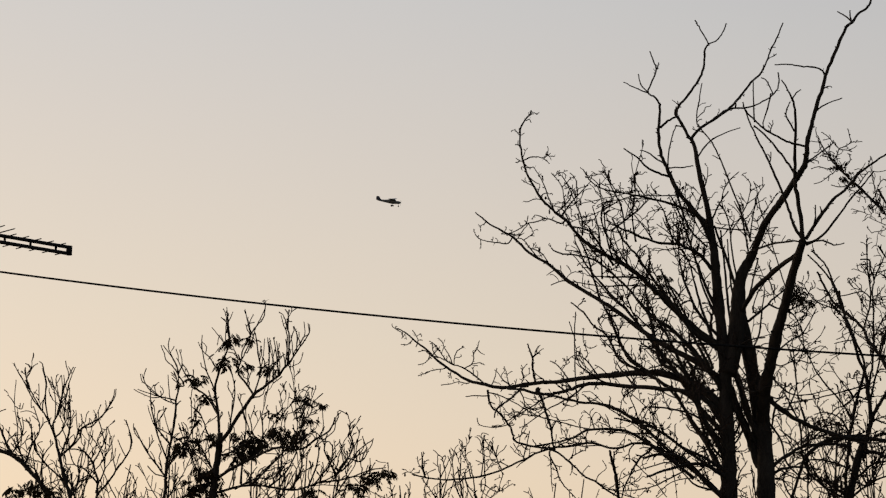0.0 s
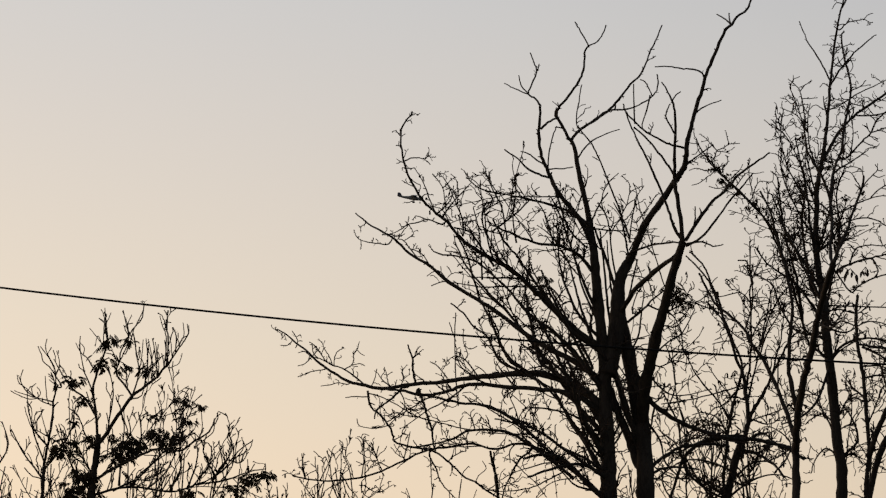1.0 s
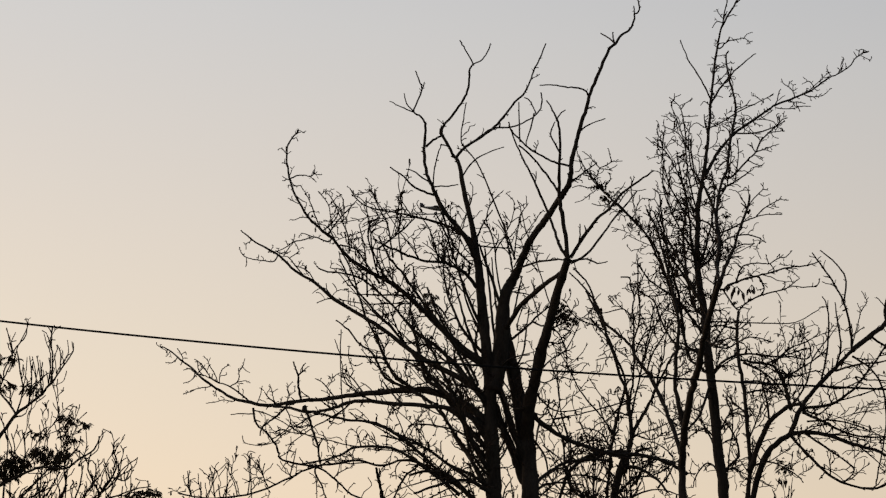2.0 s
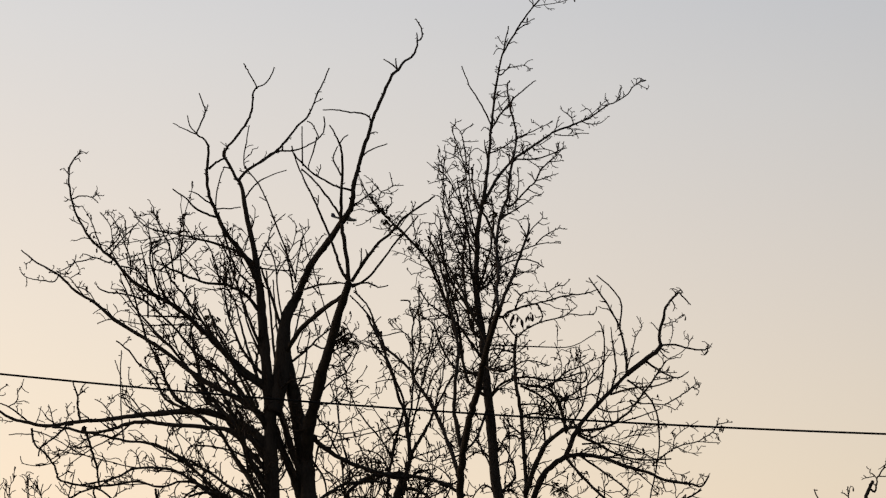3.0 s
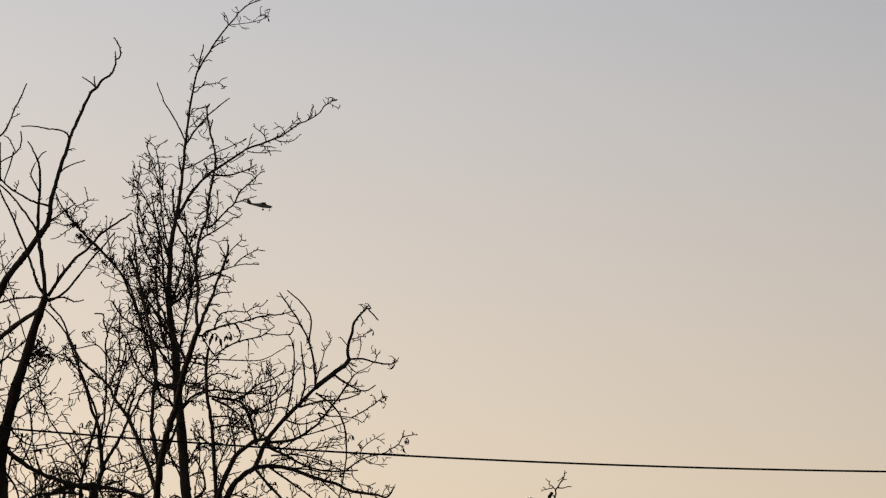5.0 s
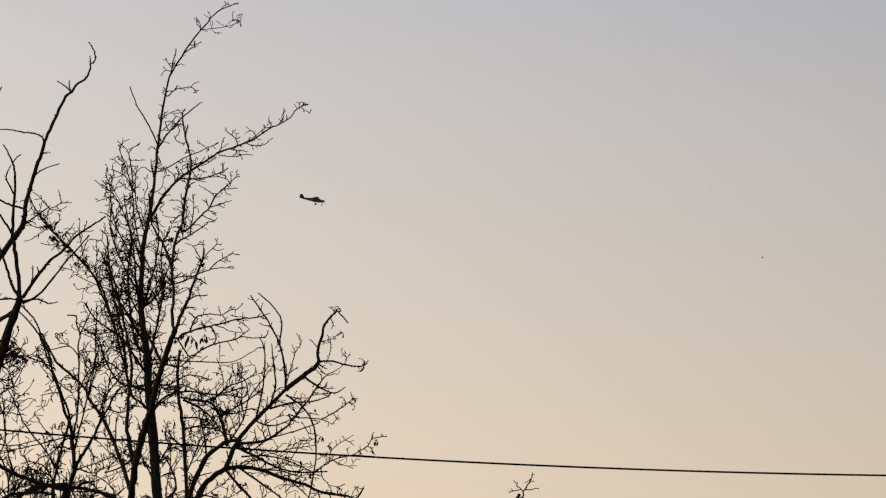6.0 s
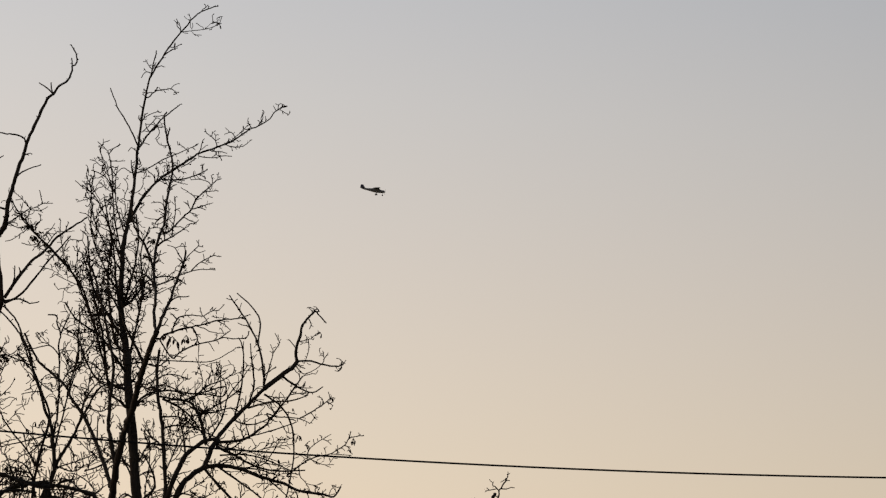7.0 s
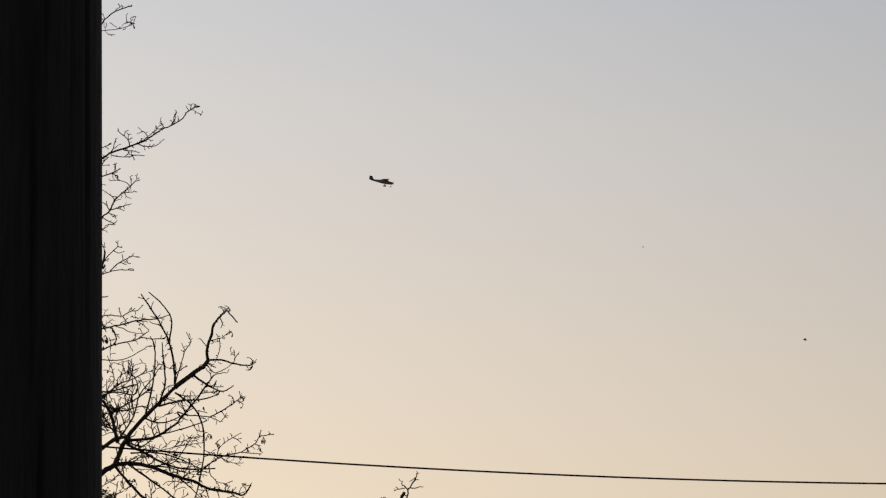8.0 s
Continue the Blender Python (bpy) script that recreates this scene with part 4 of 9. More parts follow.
    spray(tree, 0.006, 0.0043, [(-1.5, -0.71, 7.88), (-1.53, -0.71, 7.92), (-1.55, -0.7, 7.97)])
    spray(tree, 0.0066, 0.0044, [(-1.78, -0.63, 7.56), (-1.79, -0.67, 7.68), (-1.81, -0.71, 7.81), (-1.85, -0.75, 7.88), (-1.89, -0.79, 7.92), (-1.92, -0.83, 7.95)])
    spray(tree, 0.0054, 0.0043, [(-1.89, -0.79, 7.92), (-1.84, -0.79, 7.96), (-1.78, -0.78, 7.95), (-1.77, -0.77, 7.9)])
    spray(tree, 0.006, 0.0043, [(-1.81, -0.72, 7.82), (-1.76, -0.73, 7.86), (-1.73, -0.73, 7.9), (-1.68, -0.74, 7.93)])
    spray(tree, 0.0066, 0.0044, [(-1.67, -0.66, 7.71), (-1.7, -0.68, 7.79), (-1.76, -0.69, 7.86)])
    spray(tree, 0.006, 0.0044, [(-1.69, -0.67, 7.76), (-1.64, -0.65, 7.81), (-1.57, -0.63, 7.84)])
    spray(tree, 0.0066, 0.0044, [(-1.23, -0.53, 7.8), (-1.29, -0.53, 7.89), (-1.34, -0.53, 7.98), (-1.38, -0.53, 8.03), (-1.38, -0.54, 8.08)])
    spray(tree, 0.0054, 0.0043, [(-1.34, -0.53, 7.98), (-1.31, -0.54, 8.04)])
    spray(tree, 0.0054, 0.0043, [(-1.37, -0.53, 8.02), (-1.41, -0.53, 8.01)])
    spray(tree, 0.0066, 0.0043, [(-1.37, -0.9, 7.43), (-1.35, -0.89, 7.53), (-1.31, -0.87, 7.59), (-1.27, -0.86, 7.65)])
    spray(tree, 0.0101, 0.005, [(-2.79, 0.71, 5.87), (-2.91, 0.67, 5.97), (-3.04, 0.62, 6.05), (-3.15, 0.58, 6.08), (-3.22, 0.53, 6.12), (-3.3, 0.49, 6.15), (-3.35, 0.44, 6.2), (-3.36, 0.4, 6.29)])
    spray(tree, 0.0069, 0.0045, [(-3.22, 0.53, 6.12), (-3.29, 0.57, 6.22), (-3.36, 0.61, 6.31), (-3.43, 0.66, 6.36)])
    spray(tree, 0.0069, 0.0046, [(-3.15, 0.58, 6.08), (-3.18, 0.53, 6.17), (-3.23, 0.49, 6.25), (-3.26, 0.45, 6.33)])
    spray(tree, 0.0063, 0.0046, [(-3.13, 0.58, 6.07), (-3.13, 0.6, 6.18), (-3.09, 0.62, 6.25), (-3.03, 0.64, 6.29)])
    spray(tree, 0.0063, 0.0045, [(-3.3, 0.49, 6.14), (-3.4, 0.51, 6.18), (-3.46, 0.54, 6.23), (-3.54, 0.57, 6.22)])
    spray(tree, 0.0063, 0.0046, [(-3.59, 0.85, 6.37), (-3.61, 0.82, 6.32), (-3.58, 0.8, 6.38), (-3.6, 0.77, 6.44), (-3.64, 0.74, 6.5)])
    spray(tree, 0.0051, 0.004, [(-3.6, 0.77, 6.43), (-3.55, 0.79, 6.47)])
    spray(tree, 0.0057, 0.0046, [(-3.74, 0.88, 6.49), (-3.77, 0.87, 6.44), (-3.78, 0.86, 6.49), (-3.85, 0.86, 6.53)])
    spray(tree, 0.0057, 0.0046, [(-3.65, 0.86, 6.42), (-3.68, 0.87, 6.38), (-3.73, 0.87, 6.35), (-3.79, 0.88, 6.36)])
    spray(tree, 0.0056, 0.0045, [(-3.4, 0.51, 6.18), (-3.42, 0.49, 6.11), (-3.47, 0.46, 6.07), (-3.52, 0.43, 6.05)])
    spray(tree, 0.007, 0.0046, [(-3.26, 0.79, 6.09), (-3.27, 0.76, 6.06), (-3.37, 0.72, 6.04), (-3.46, 0.69, 6), (-3.55, 0.65, 5.96)])
    spray(tree, 0.0069, 0.0046, [(-3.03, 0.62, 6.04), (-2.94, 0.6, 6.08), (-2.91, 0.58, 6.14), (-2.91, 0.56, 6.2), (-2.87, 0.54, 6.25), (-2.84, 0.51, 6.34)])
    spray(tree, 0.005, 0.004, [(-2.87, 0.54, 6.25), (-2.83, 0.56, 6.21), (-2.79, 0.58, 6.19)])
    spray(tree, 0.0057, 0.0045, [(-2.93, 0.6, 6.09), (-2.84, 0.58, 6.1), (-2.78, 0.56, 6.07)])
    spray(tree, 0.0063, 0.0046, [(-2.98, 0.74, 5.92), (-2.99, 0.76, 5.89), (-3.1, 0.78, 5.91), (-3.21, 0.8, 5.89), (-3.31, 0.82, 5.88)])
    spray(tree, 0.0057, 0.0046, [(-3.18, 0.78, 6.04), (-3.2, 0.8, 6.01), (-3.19, 0.81, 5.95)])
    spray(tree, 0.0057, 0.0045, [(-2.72, 0.7, 5.86), (-2.69, 0.74, 5.94), (-2.67, 0.78, 6.07)])
    spray(tree, 0.0056, 0.0045, [(-3.29, 0.57, 6.22), (-3.34, 0.56, 6.26)])
    spray(tree, 0.005, 0.004, [(-3.26, 0.46, 6.32), (-3.3, 0.45, 6.36)])
    spray(tree, 0.0056, 0.0045, [(-3.41, 0.49, 6.12), (-3.34, 0.49, 6.2), (-3.29, 0.49, 6.25)])
    spray(tree, 0.0063, 0.0046, [(-2.49, 0.66, 5.84), (-2.53, 0.68, 5.91), (-2.55, 0.7, 6), (-2.58, 0.72, 6.08)])
    spray(tree, 0.005, 0.004, [(-2.54, 0.7, 5.99), (-2.48, 0.68, 6.02)])
    spray(tree, 0.0057, 0.0045, [(-2.45, 0.66, 5.85), (-2.43, 0.68, 5.93)])
    spray(tree, 0.0069, 0.0046, [(-2.39, 0.65, 5.85), (-2.35, 0.67, 5.94), (-2.37, 0.7, 6.03), (-2.32, 0.72, 6.11)])
    spray(tree, 0.005, 0.004, [(-2.35, 0.67, 5.94), (-2.28, 0.7, 6)])
    limb(tree, 0.0157, 0.0079, 0.25, [(-2.21, 0.62, 5.87), (-2.23, 0.58, 5.97), (-2.24, 0.54, 6.07), (-2.24, 0.51, 6.16), (-2.27, 0.47, 6.23), (-2.29, 0.43, 6.29)])
    spray(tree, 0.0106, 0.0053, [(-2.24, 0.51, 6.15), (-2.19, 0.53, 6.19), (-2.16, 0.55, 6.21)])
    spray(tree, 0.0088, 0.0045, [(-2.19, 0.53, 6.19), (-2.19, 0.51, 6.25), (-2.15, 0.49, 6.28)])
    spray(tree, 0.0145, 0.0072, [(-2.3, 0.63, 5.86), (-2.3, 0.62, 5.84), (-2.36, 0.61, 5.83), (-2.41, 0.6, 5.77), (-2.49, 0.59, 5.69), (-2.58, 0.58, 5.62), (-2.64, 0.56, 5.56), (-2.66, 0.55, 5.47)])
    limb(tree, 0.0181, 0.0091, 0.25, [(-2.08, -0.5, 5.61), (-2.07, -0.49, 5.65), (-2.03, -0.48, 5.55), (-1.99, -0.47, 5.43), (-1.95, -0.46, 5.31), (-1.92, -0.45, 5.21), (-1.91, -0.44, 5.1), (-1.88, -0.43, 4.99)])
    spray(tree, 0.0103, 0.0051, [(-1.92, -0.45, 5.2), (-1.9, -0.42, 5.26), (-1.87, -0.4, 5.31)])
    spray(tree, 0.0085, 0.0044, [(-1.92, -0.45, 5.2), (-1.98, -0.46, 5.24)])
    spray(tree, 0.0091, 0.0045, [(-1.89, -0.47, 5.57), (-2, -0.43, 5.55), (-2.12, -0.38, 5.48), (-2.22, -0.34, 5.43), (-2.32, -0.29, 5.37), (-2.41, -0.25, 5.29)])
    spray(tree, 0.0055, 0.0044, [(-2.19, -0.21, 5.19), (-2.27, -0.2, 5.21), (-2.24, -0.2, 5.28), (-2.24, -0.2, 5.36)])
    spray(tree, 0.0063, 0.0046, [(-2.46, 0.76, 5.26), (-2.37, 0.74, 5.31), (-2.32, 0.73, 5.38)])
    spray(tree, 0.0067, 0.0044, [(-2, -0.47, 5.45), (-2.06, -0.48, 5.44), (-2.12, -0.49, 5.42)])
    spray(tree, 0.0055, 0.0044, [(-2, -0.43, 5.54), (-2.06, -0.45, 5.52), (-2.1, -0.47, 5.44)])
    spray(tree, 0.0063, 0.0046, [(-1.67, 0.67, 6.15), (-1.63, 0.64, 6.21), (-1.66, 0.61, 6.29), (-1.68, 0.57, 6.38), (-1.67, 0.54, 6.48)])
    spray(tree, 0.0057, 0.0045, [(-1.66, 0.6, 6.31), (-1.6, 0.58, 6.26), (-1.52, 0.55, 6.29)])
    spray(tree, 0.0068, 0.0045, [(0.15, 0.16, 7.56), (0.09, 0.18, 7.66), (0.16, 0.2, 7.83), (0.19, 0.22, 7.96), (0.18, 0.25, 8.08), (0.1, 0.27, 8.17)])
    spray(tree, 0.0056, 0.0045, [(0.19, 0.22, 7.96), (0.25, 0.25, 8.01), (0.3, 0.28, 8.03)])
    spray(tree, 0.0062, 0.0045, [(0.15, 0.2, 7.81), (0.25, 0.17, 7.87), (0.27, 0.14, 7.78), (0.33, 0.12, 7.71)])
    spray(tree, 0.0062, 0.0045, [(0.22, 0.09, 7.61), (0.27, 0.05, 7.59), (0.34, 0.01, 7.67), (0.42, -0.04, 7.77), (0.49, -0.08, 7.87)])
    spray(tree, 0.0049, 0.0039, [(0.43, -0.04, 7.77), (0.47, -0.01, 7.85), (0.52, 0.03, 7.91)])
    spray(tree, 0.0056, 0.0044, [(0.1, 0.09, 7.64), (0.03, 0.09, 7.74), (-0.05, 0.09, 7.8)])
    spray(tree, 0.0056, 0.0045, [(0.12, 0.23, 7.65), (0.16, 0.22, 7.67), (0.23, 0.21, 7.77), (0.25, 0.2, 7.87)])
    spray(tree, 0.0061, 0.0044, [(-2.94, -0.21, 4.69), (-2.92, -0.24, 4.81), (-2.92, -0.27, 4.96), (-2.9, -0.29, 5.08), (-2.94, -0.32, 5.12)])
    spray(tree, 0.0061, 0.0044, [(-2.79, -0.22, 4.71), (-2.82, -0.21, 4.84), (-2.87, -0.2, 4.93), (-2.89, -0.19, 5.03)])
    spray(tree, 0.0073, 0.0044, [(-2.66, -0.22, 4.74), (-2.67, -0.18, 4.91), (-2.69, -0.14, 5.07), (-2.7, -0.1, 5.16)])
    spray(tree, 0.0061, 0.0044, [(-2.67, -0.22, 4.76), (-2.6, -0.22, 4.84), (-2.53, -0.22, 4.86), (-2.45, -0.23, 4.92)])
    spray(tree, 0.0061, 0.0044, [(-2.49, -0.23, 4.83), (-2.51, -0.23, 4.82), (-2.46, -0.24, 4.75), (-2.49, -0.24, 4.65), (-2.5, -0.25, 4.56)])
    spray(tree, 0.0067, 0.0044, [(-2.88, -0.22, 4.71), (-2.83, -0.25, 4.61), (-2.76, -0.29, 4.54), (-2.71, -0.33, 4.46)])
    spray(tree, 0.0067, 0.0044, [(-2.99, -0.21, 4.7), (-3.02, -0.17, 4.62), (-3.07, -0.13, 4.5)])
    spray(tree, 0.0073, 0.0044, [(-3.32, -0.2, 4.72), (-3.34, -0.24, 4.8), (-3.34, -0.28, 4.89), (-3.32, -0.32, 4.98)])
    spray(tree, 0.0055, 0.0044, [(-3.34, -0.23, 4.79), (-3.39, -0.23, 4.87), (-3.4, -0.23, 4.94)])
    spray(tree, 0.0055, 0.0044, [(-3.34, -0.27, 4.86), (-3.29, -0.25, 4.86)])
    spray(tree, 0.0061, 0.0044, [(-3.39, -0.2, 4.73), (-3.5, -0.23, 4.77), (-3.56, -0.26, 4.74)])
    spray(tree, 0.0061, 0.0044, [(-3.27, -0.2, 4.71), (-3.32, -0.18, 4.61), (-3.3, -0.15, 4.49)])
    spray(tree, 0.0067, 0.0044, [(-2.66, -0.22, 4.76), (-2.66, -0.16, 4.63), (-2.71, -0.11, 4.5)])
    spray(tree, 0.0061, 0.0044, [(-2.66, -0.17, 4.64), (-2.53, -0.15, 4.57), (-2.38, -0.13, 4.65)])
    limb(tree, 0.0173, 0.0087, 0.25, [(-1.29, 0.68, 4.69), (-1.31, 0.72, 4.83), (-1.33, 0.75, 4.99), (-1.34, 0.79, 5.13)])
    spray(tree, 0.0081, 0.0045, [(-1.28, 0.25, 4.83), (-1.32, 0.23, 4.92), (-1.35, 0.2, 4.93)])
    spray(tree, 0.0137, 0.0069, [(-0.86, -0.28, 5.05), (-0.87, -0.28, 5.01), (-0.98, -0.29, 4.92), (-1.05, -0.3, 4.81), (-1.1, -0.3, 4.7), (-1.14, -0.31, 4.61), (-1.17, -0.31, 4.49)])
    spray(tree, 0.0091, 0.0046, [(-0.54, -0.29, 4.9), (-0.72, -0.34, 4.87), (-0.87, -0.38, 4.82), (-0.98, -0.43, 4.78), (-1.1, -0.47, 4.72), (-1.19, -0.52, 4.66)])
    spray(tree, 0.0091, 0.0046, [(-0.5, -0.29, 4.79), (-0.69, -0.23, 4.7), (-0.85, -0.18, 4.63), (-1.06, -0.12, 4.6), (-1.25, -0.06, 4.6), (-1.41, 0, 4.63)])
    spray(tree, 0.0079, 0.0044, [(-0.4, -0.27, 4.71), (-0.54, -0.3, 4.7), (-0.69, -0.33, 4.63), (-0.8, -0.36, 4.5)])
    spray(tree, 0.0114, 0.0057, [(-2.05, 0.8, 5.15), (-2.06, 0.79, 5.08), (-1.98, 0.79, 4.93), (-1.95, 0.78, 4.84), (-1.89, 0.78, 4.74), (-1.82, 0.77, 4.67), (-1.75, 0.77, 4.59)])
    spray(tree, 0.007, 0.0046, [(-2.06, 0.8, 5.12), (-2.05, 0.86, 4.97), (-2.05, 0.93, 4.82), (-2.04, 1, 4.7)])
    spray(tree, 0.0061, 0.0044, [(-1.01, -0.29, 4.87), (-1.06, -0.25, 4.91), (-0.94, -0.2, 4.79), (-0.82, -0.15, 4.68), (-0.7, -0.1, 4.53)])
    spray(tree, 0.0073, 0.0044, [(-0.66, -0.31, 4.99), (-0.63, -0.24, 4.82), (-0.6, -0.17, 4.64), (-0.59, -0.09, 4.52)])
    spray(tree, 0.007, 0.0046, [(-1.89, 0.81, 5.05), (-1.8, 0.81, 4.96), (-1.83, 0.8, 4.86)])
    spray(tree, 0.0063, 0.0046, [(-1.55, 0.86, 4.79), (-1.51, 0.85, 4.87), (-1.43, 0.85, 4.95), (-1.47, 0.85, 5.04)])
    spray(tree, 0.0061, 0.0044, [(-1.1, -0.3, 4.7), (-1.04, -0.28, 4.8), (-1.02, -0.26, 4.9)])
    leaf_bunch(tree, (0.67, -0.80, 6.67), .2, 1380)
    leaf_bunch(tree, (0.75, -0.80, 6.57), .22, 1405)
    leaf_bunch(tree, (-0.70, -0.80, 6.80), .14, 1135)
    leaf_bunch(tree, (1.33, 0.80, 8.18), .09, 1297)
    tree.finish()


make_tall_tree()


def make_nest(at, size):
    """A cup of twigs wound in rings, with loose ends sticking out."""
    dice = random.Random(21)
    root = new("bird_nest")
    root.location = at
    tagged(root, "small dark nest of twigs lodged on a bare limb", "nest")
    bm = bmesh.new()
    profile = [(0.18, -0.5), (0.62, -0.42), (0.92, -0.12), (1.0, 0.25), (0.9, 0.42), (0.7, 0.36), (0.5, 0.02), (0.15, -0.15)]
    ring_loft(bm, [[(math.cos(k * math.pi / 8) * r * size * (1 + 0.12 * dice.random()), math.sin(k * math.pi / 8) * r * size * (1 + 0.12 * dice.random()),
                     z * size) for k in range(16)] for r, z in profile])
    part("cup", bm, TWIG, root)
    verts, faces = [], []
    for n in range(46):
        z, start, sweep = dice.uniform(-0.35, 0.42), dice.uniform(0, 6.28), dice.uniform(0.8, 2.4)
        wide = size * (0.95 if z > -0.1 else 0.8) * dice.uniform(0.98, 1.12)
        path = [Vector((math.cos(start + sweep * i / 5) * wide * (1 + (0.25 * dice.random() if i in (0, 5) else 0)),
                        math.sin(start + sweep * i / 5) * wide, z * size + dice.gauss(0, 0.05) * size)) for i in range(6)]
        skin(verts, faces, path, [0.0022] * 6, 4)
    woven = link_mesh("woven_twigs", verts, faces, TWIG, root)
    tagged(woven, kind="stuff")


make_nest((-1.28, 28.08, 6.74), 0.055)


def make_thin_tree():
    tree = Tree((0.863, 29.6, 0), "slender bare tree with thin spreading stems between two taller trees", 5, OPEN)
    stem(tree, 0.0581, 0.0405, 0.4, [(0, 0, 0), (-0.03, 0, 2.1), (-0.05, 0, 3.37), (-0.07, 0, 4.11), (-0.07, 0, 4.44), (-0.08, 0, 4.68), (0, 0, 5.07), (0.1, 0, 5.36)])
    limb(tree, 0.0327, 0.016, 0.9, [(0.12, 0, 5.36), (0.01, -0.05, 5.37), (-0.31, -0.17, 5.31), (-0.54, -0.28, 5.13), (-0.63, -0.37, 4.9), (-0.73, -0.5, 4.57)])
    limb(tree, 0.016, 0.0085, 0.9, [(-0.07, 0, 4.68), (-0.22, -0.09, 4.71), (-0.51, -0.28, 4.91), (-0.6, -0.43, 5.15), (-0.63, -0.61, 5.44), (-0.78, -0.8, 5.73)])
    limb(tree, 0.016, 0.0068, 1, [(-0.06, 0, 4.75), (-0.38, 0.28, 4.91), (-0.7, 0.55, 4.97), (-0.96, 0.8, 5.16)])
    limb(tree, 0.016, 0.0068, 1.4, [(-0.02, 0, 4.88), (0.2, 0.25, 5.1), (0.4, 0.42, 5.15), (0.6, 0.6, 5.27), (0.8, 0.8, 5.43)])
    limb(tree, 0.016, 0.0068, 0.9, [(-0.06, 0, 4.69), (0.19, -0.23, 4.85), (0.43, -0.41, 4.9), (0.67, -0.6, 4.81)])
    limb(tree, 0.0144, 0.0064, 1, [(-0.03, 0, 4.88), (-0.25, -0.12, 4.64), (-0.32, -0.16, 4.73), (-0.44, -0.25, 4.91), (-0.63, -0.39, 5.21), (-0.85, -0.5, 5.39)])
    limb(tree, 0.012, 0.0059, 1, [(-0.06, 0, 5.2), (-0.12, 0.09, 5.5), (-0.44, 0.18, 5.48), (-0.76, 0.3, 5.24)])
    limb(tree, 0.016, 0.0068, 1, [(-0.06, -0.03, 4.81), (-0.06, -0.12, 4.98), (-0.38, -0.3, 5.07), (-0.63, -0.43, 5.02), (-0.88, -0.6, 4.81)])
    limb(tree, 0.0144, 0.0064, 1, [(-0.07, 0, 4.69), (-0.38, 0.18, 4.9), (-0.53, 0.29, 5.04), (-0.57, 0.38, 5.25), (-0.43, 0.5, 5.46)])
    limb(tree, 0.0144, 0.0059, 1, [(-0.07, 0, 4.66), (-0.25, -0.06, 4.81), (-0.35, -0.11, 4.99), (-0.31, -0.16, 5.18), (-0.19, -0.2, 5.3)])
    limb(tree, 0.0136, 0.0059, 1, [(-0.19, -0.12, 4.58), (-0.63, -0.33, 4.59), (-0.81, -0.47, 4.82), (-0.69, -0.61, 5.06), (-0.75, -0.7, 5.24)])
    limb(tree, 0.0136, 0.0059, 1, [(-0.02, 0, 4.88), (0.13, 0.19, 4.84), (0.27, 0.46, 5.06), (0.35, 0.7, 5.29)])
    limb(tree, 0.0279, 0.0219, 0.5, [(0.08, 0, 5.13), (0.11, 0, 5.31), (0.16, 0, 5.52), (0.17, 0, 5.61)])
    limb(tree, 0.0258, 0.0085, 0.8, [(-0.15, 0.08, 0), (-0.13, 0.08, 2.22), (-0.13, 0.08, 3.56), (-0.12, 0.08, 4.35), (-0.12, 0.08, 4.7), (-0.12, 0.08, 4.94), (-0.09, 0.09, 5.2), (-0.07, 0.1, 5.41), (-0.02, 0.11, 5.66), (0.06, 0.12, 5.98), (0.1, 0.13, 6.15), (0.08, 0.14, 6.31), (-0.01, 0.14, 6.52), (-0.07, 0.15, 6.69), (-0.17, 0.16, 6.93), (-0.24, 0.17, 7.13), (-0.31, 0.18, 7.26), (-0.43, 0.19, 7.4), (-0.53, 0.2, 7.5)])
    limb(tree, 0.0252, 0.0081, 0.8, [(0.17, 0, 5.55), (0.15, -0.02, 5.74), (0.13, -0.04, 5.94), (0.1, -0.05, 6.1), (0.03, -0.07, 6.26), (-0.03, -0.09, 6.48), (-0.11, -0.11, 6.68), (-0.14, -0.13, 6.87), (-0.23, -0.15, 7.07), (-0.27, -0.16, 7.16), (-0.3, -0.17, 7.26), (-0.4, -0.19, 7.39), (-0.49, -0.2, 7.46)])
    limb(tree, 0.0168, 0.0076, 0.8, [(0.13, -0.02, 5.81), (0.16, 0.02, 6.04), (0.19, 0.05, 6.18), (0.21, 0.11, 6.52), (0.21, 0.17, 6.86), (0.2, 0.21, 7.07), (0.22, 0.24, 7.21), (0.18, 0.26, 7.35), (0.17, 0.28, 7.45), (0.07, 0.3, 7.46)])
    limb(tree, 0.0102, 0.0055, 0.7, [(0.22, 0.24, 7.21), (0.27, 0.29, 7.33), (0.32, 0.34, 7.44), (0.37, 0.4, 7.58)])
    limb(tree, 0.0252, 0.0085, 0.8, [(0.17, 0, 5.57), (0.24, -0.06, 5.7), (0.34, -0.12, 5.86), (0.43, -0.19, 6.04), (0.53, -0.28, 6.24), (0.62, -0.35, 6.41), (0.73, -0.4, 6.51)])
    limb(tree, 0.0112, 0.0059, 0.9, [(0.43, -0.19, 6.04), (0.48, -0.28, 6.26), (0.53, -0.34, 6.44), (0.57, -0.46, 6.75), (0.65, -0.5, 6.84)])
    limb(tree, 0.016, 0.0068, 0.9, [(0.15, -0.01, 5.71), (0.2, 0.01, 5.97), (0.27, 0.03, 6.24), (0.34, 0.06, 6.57), (0.41, 0.08, 6.91), (0.46, 0.1, 7.11)])
    limb(tree, 0.012, 0.0059, 1, [(0.32, 0.04, 6.43), (0.4, 0.14, 6.72), (0.49, 0.21, 6.92), (0.64, 0.3, 7.15)])
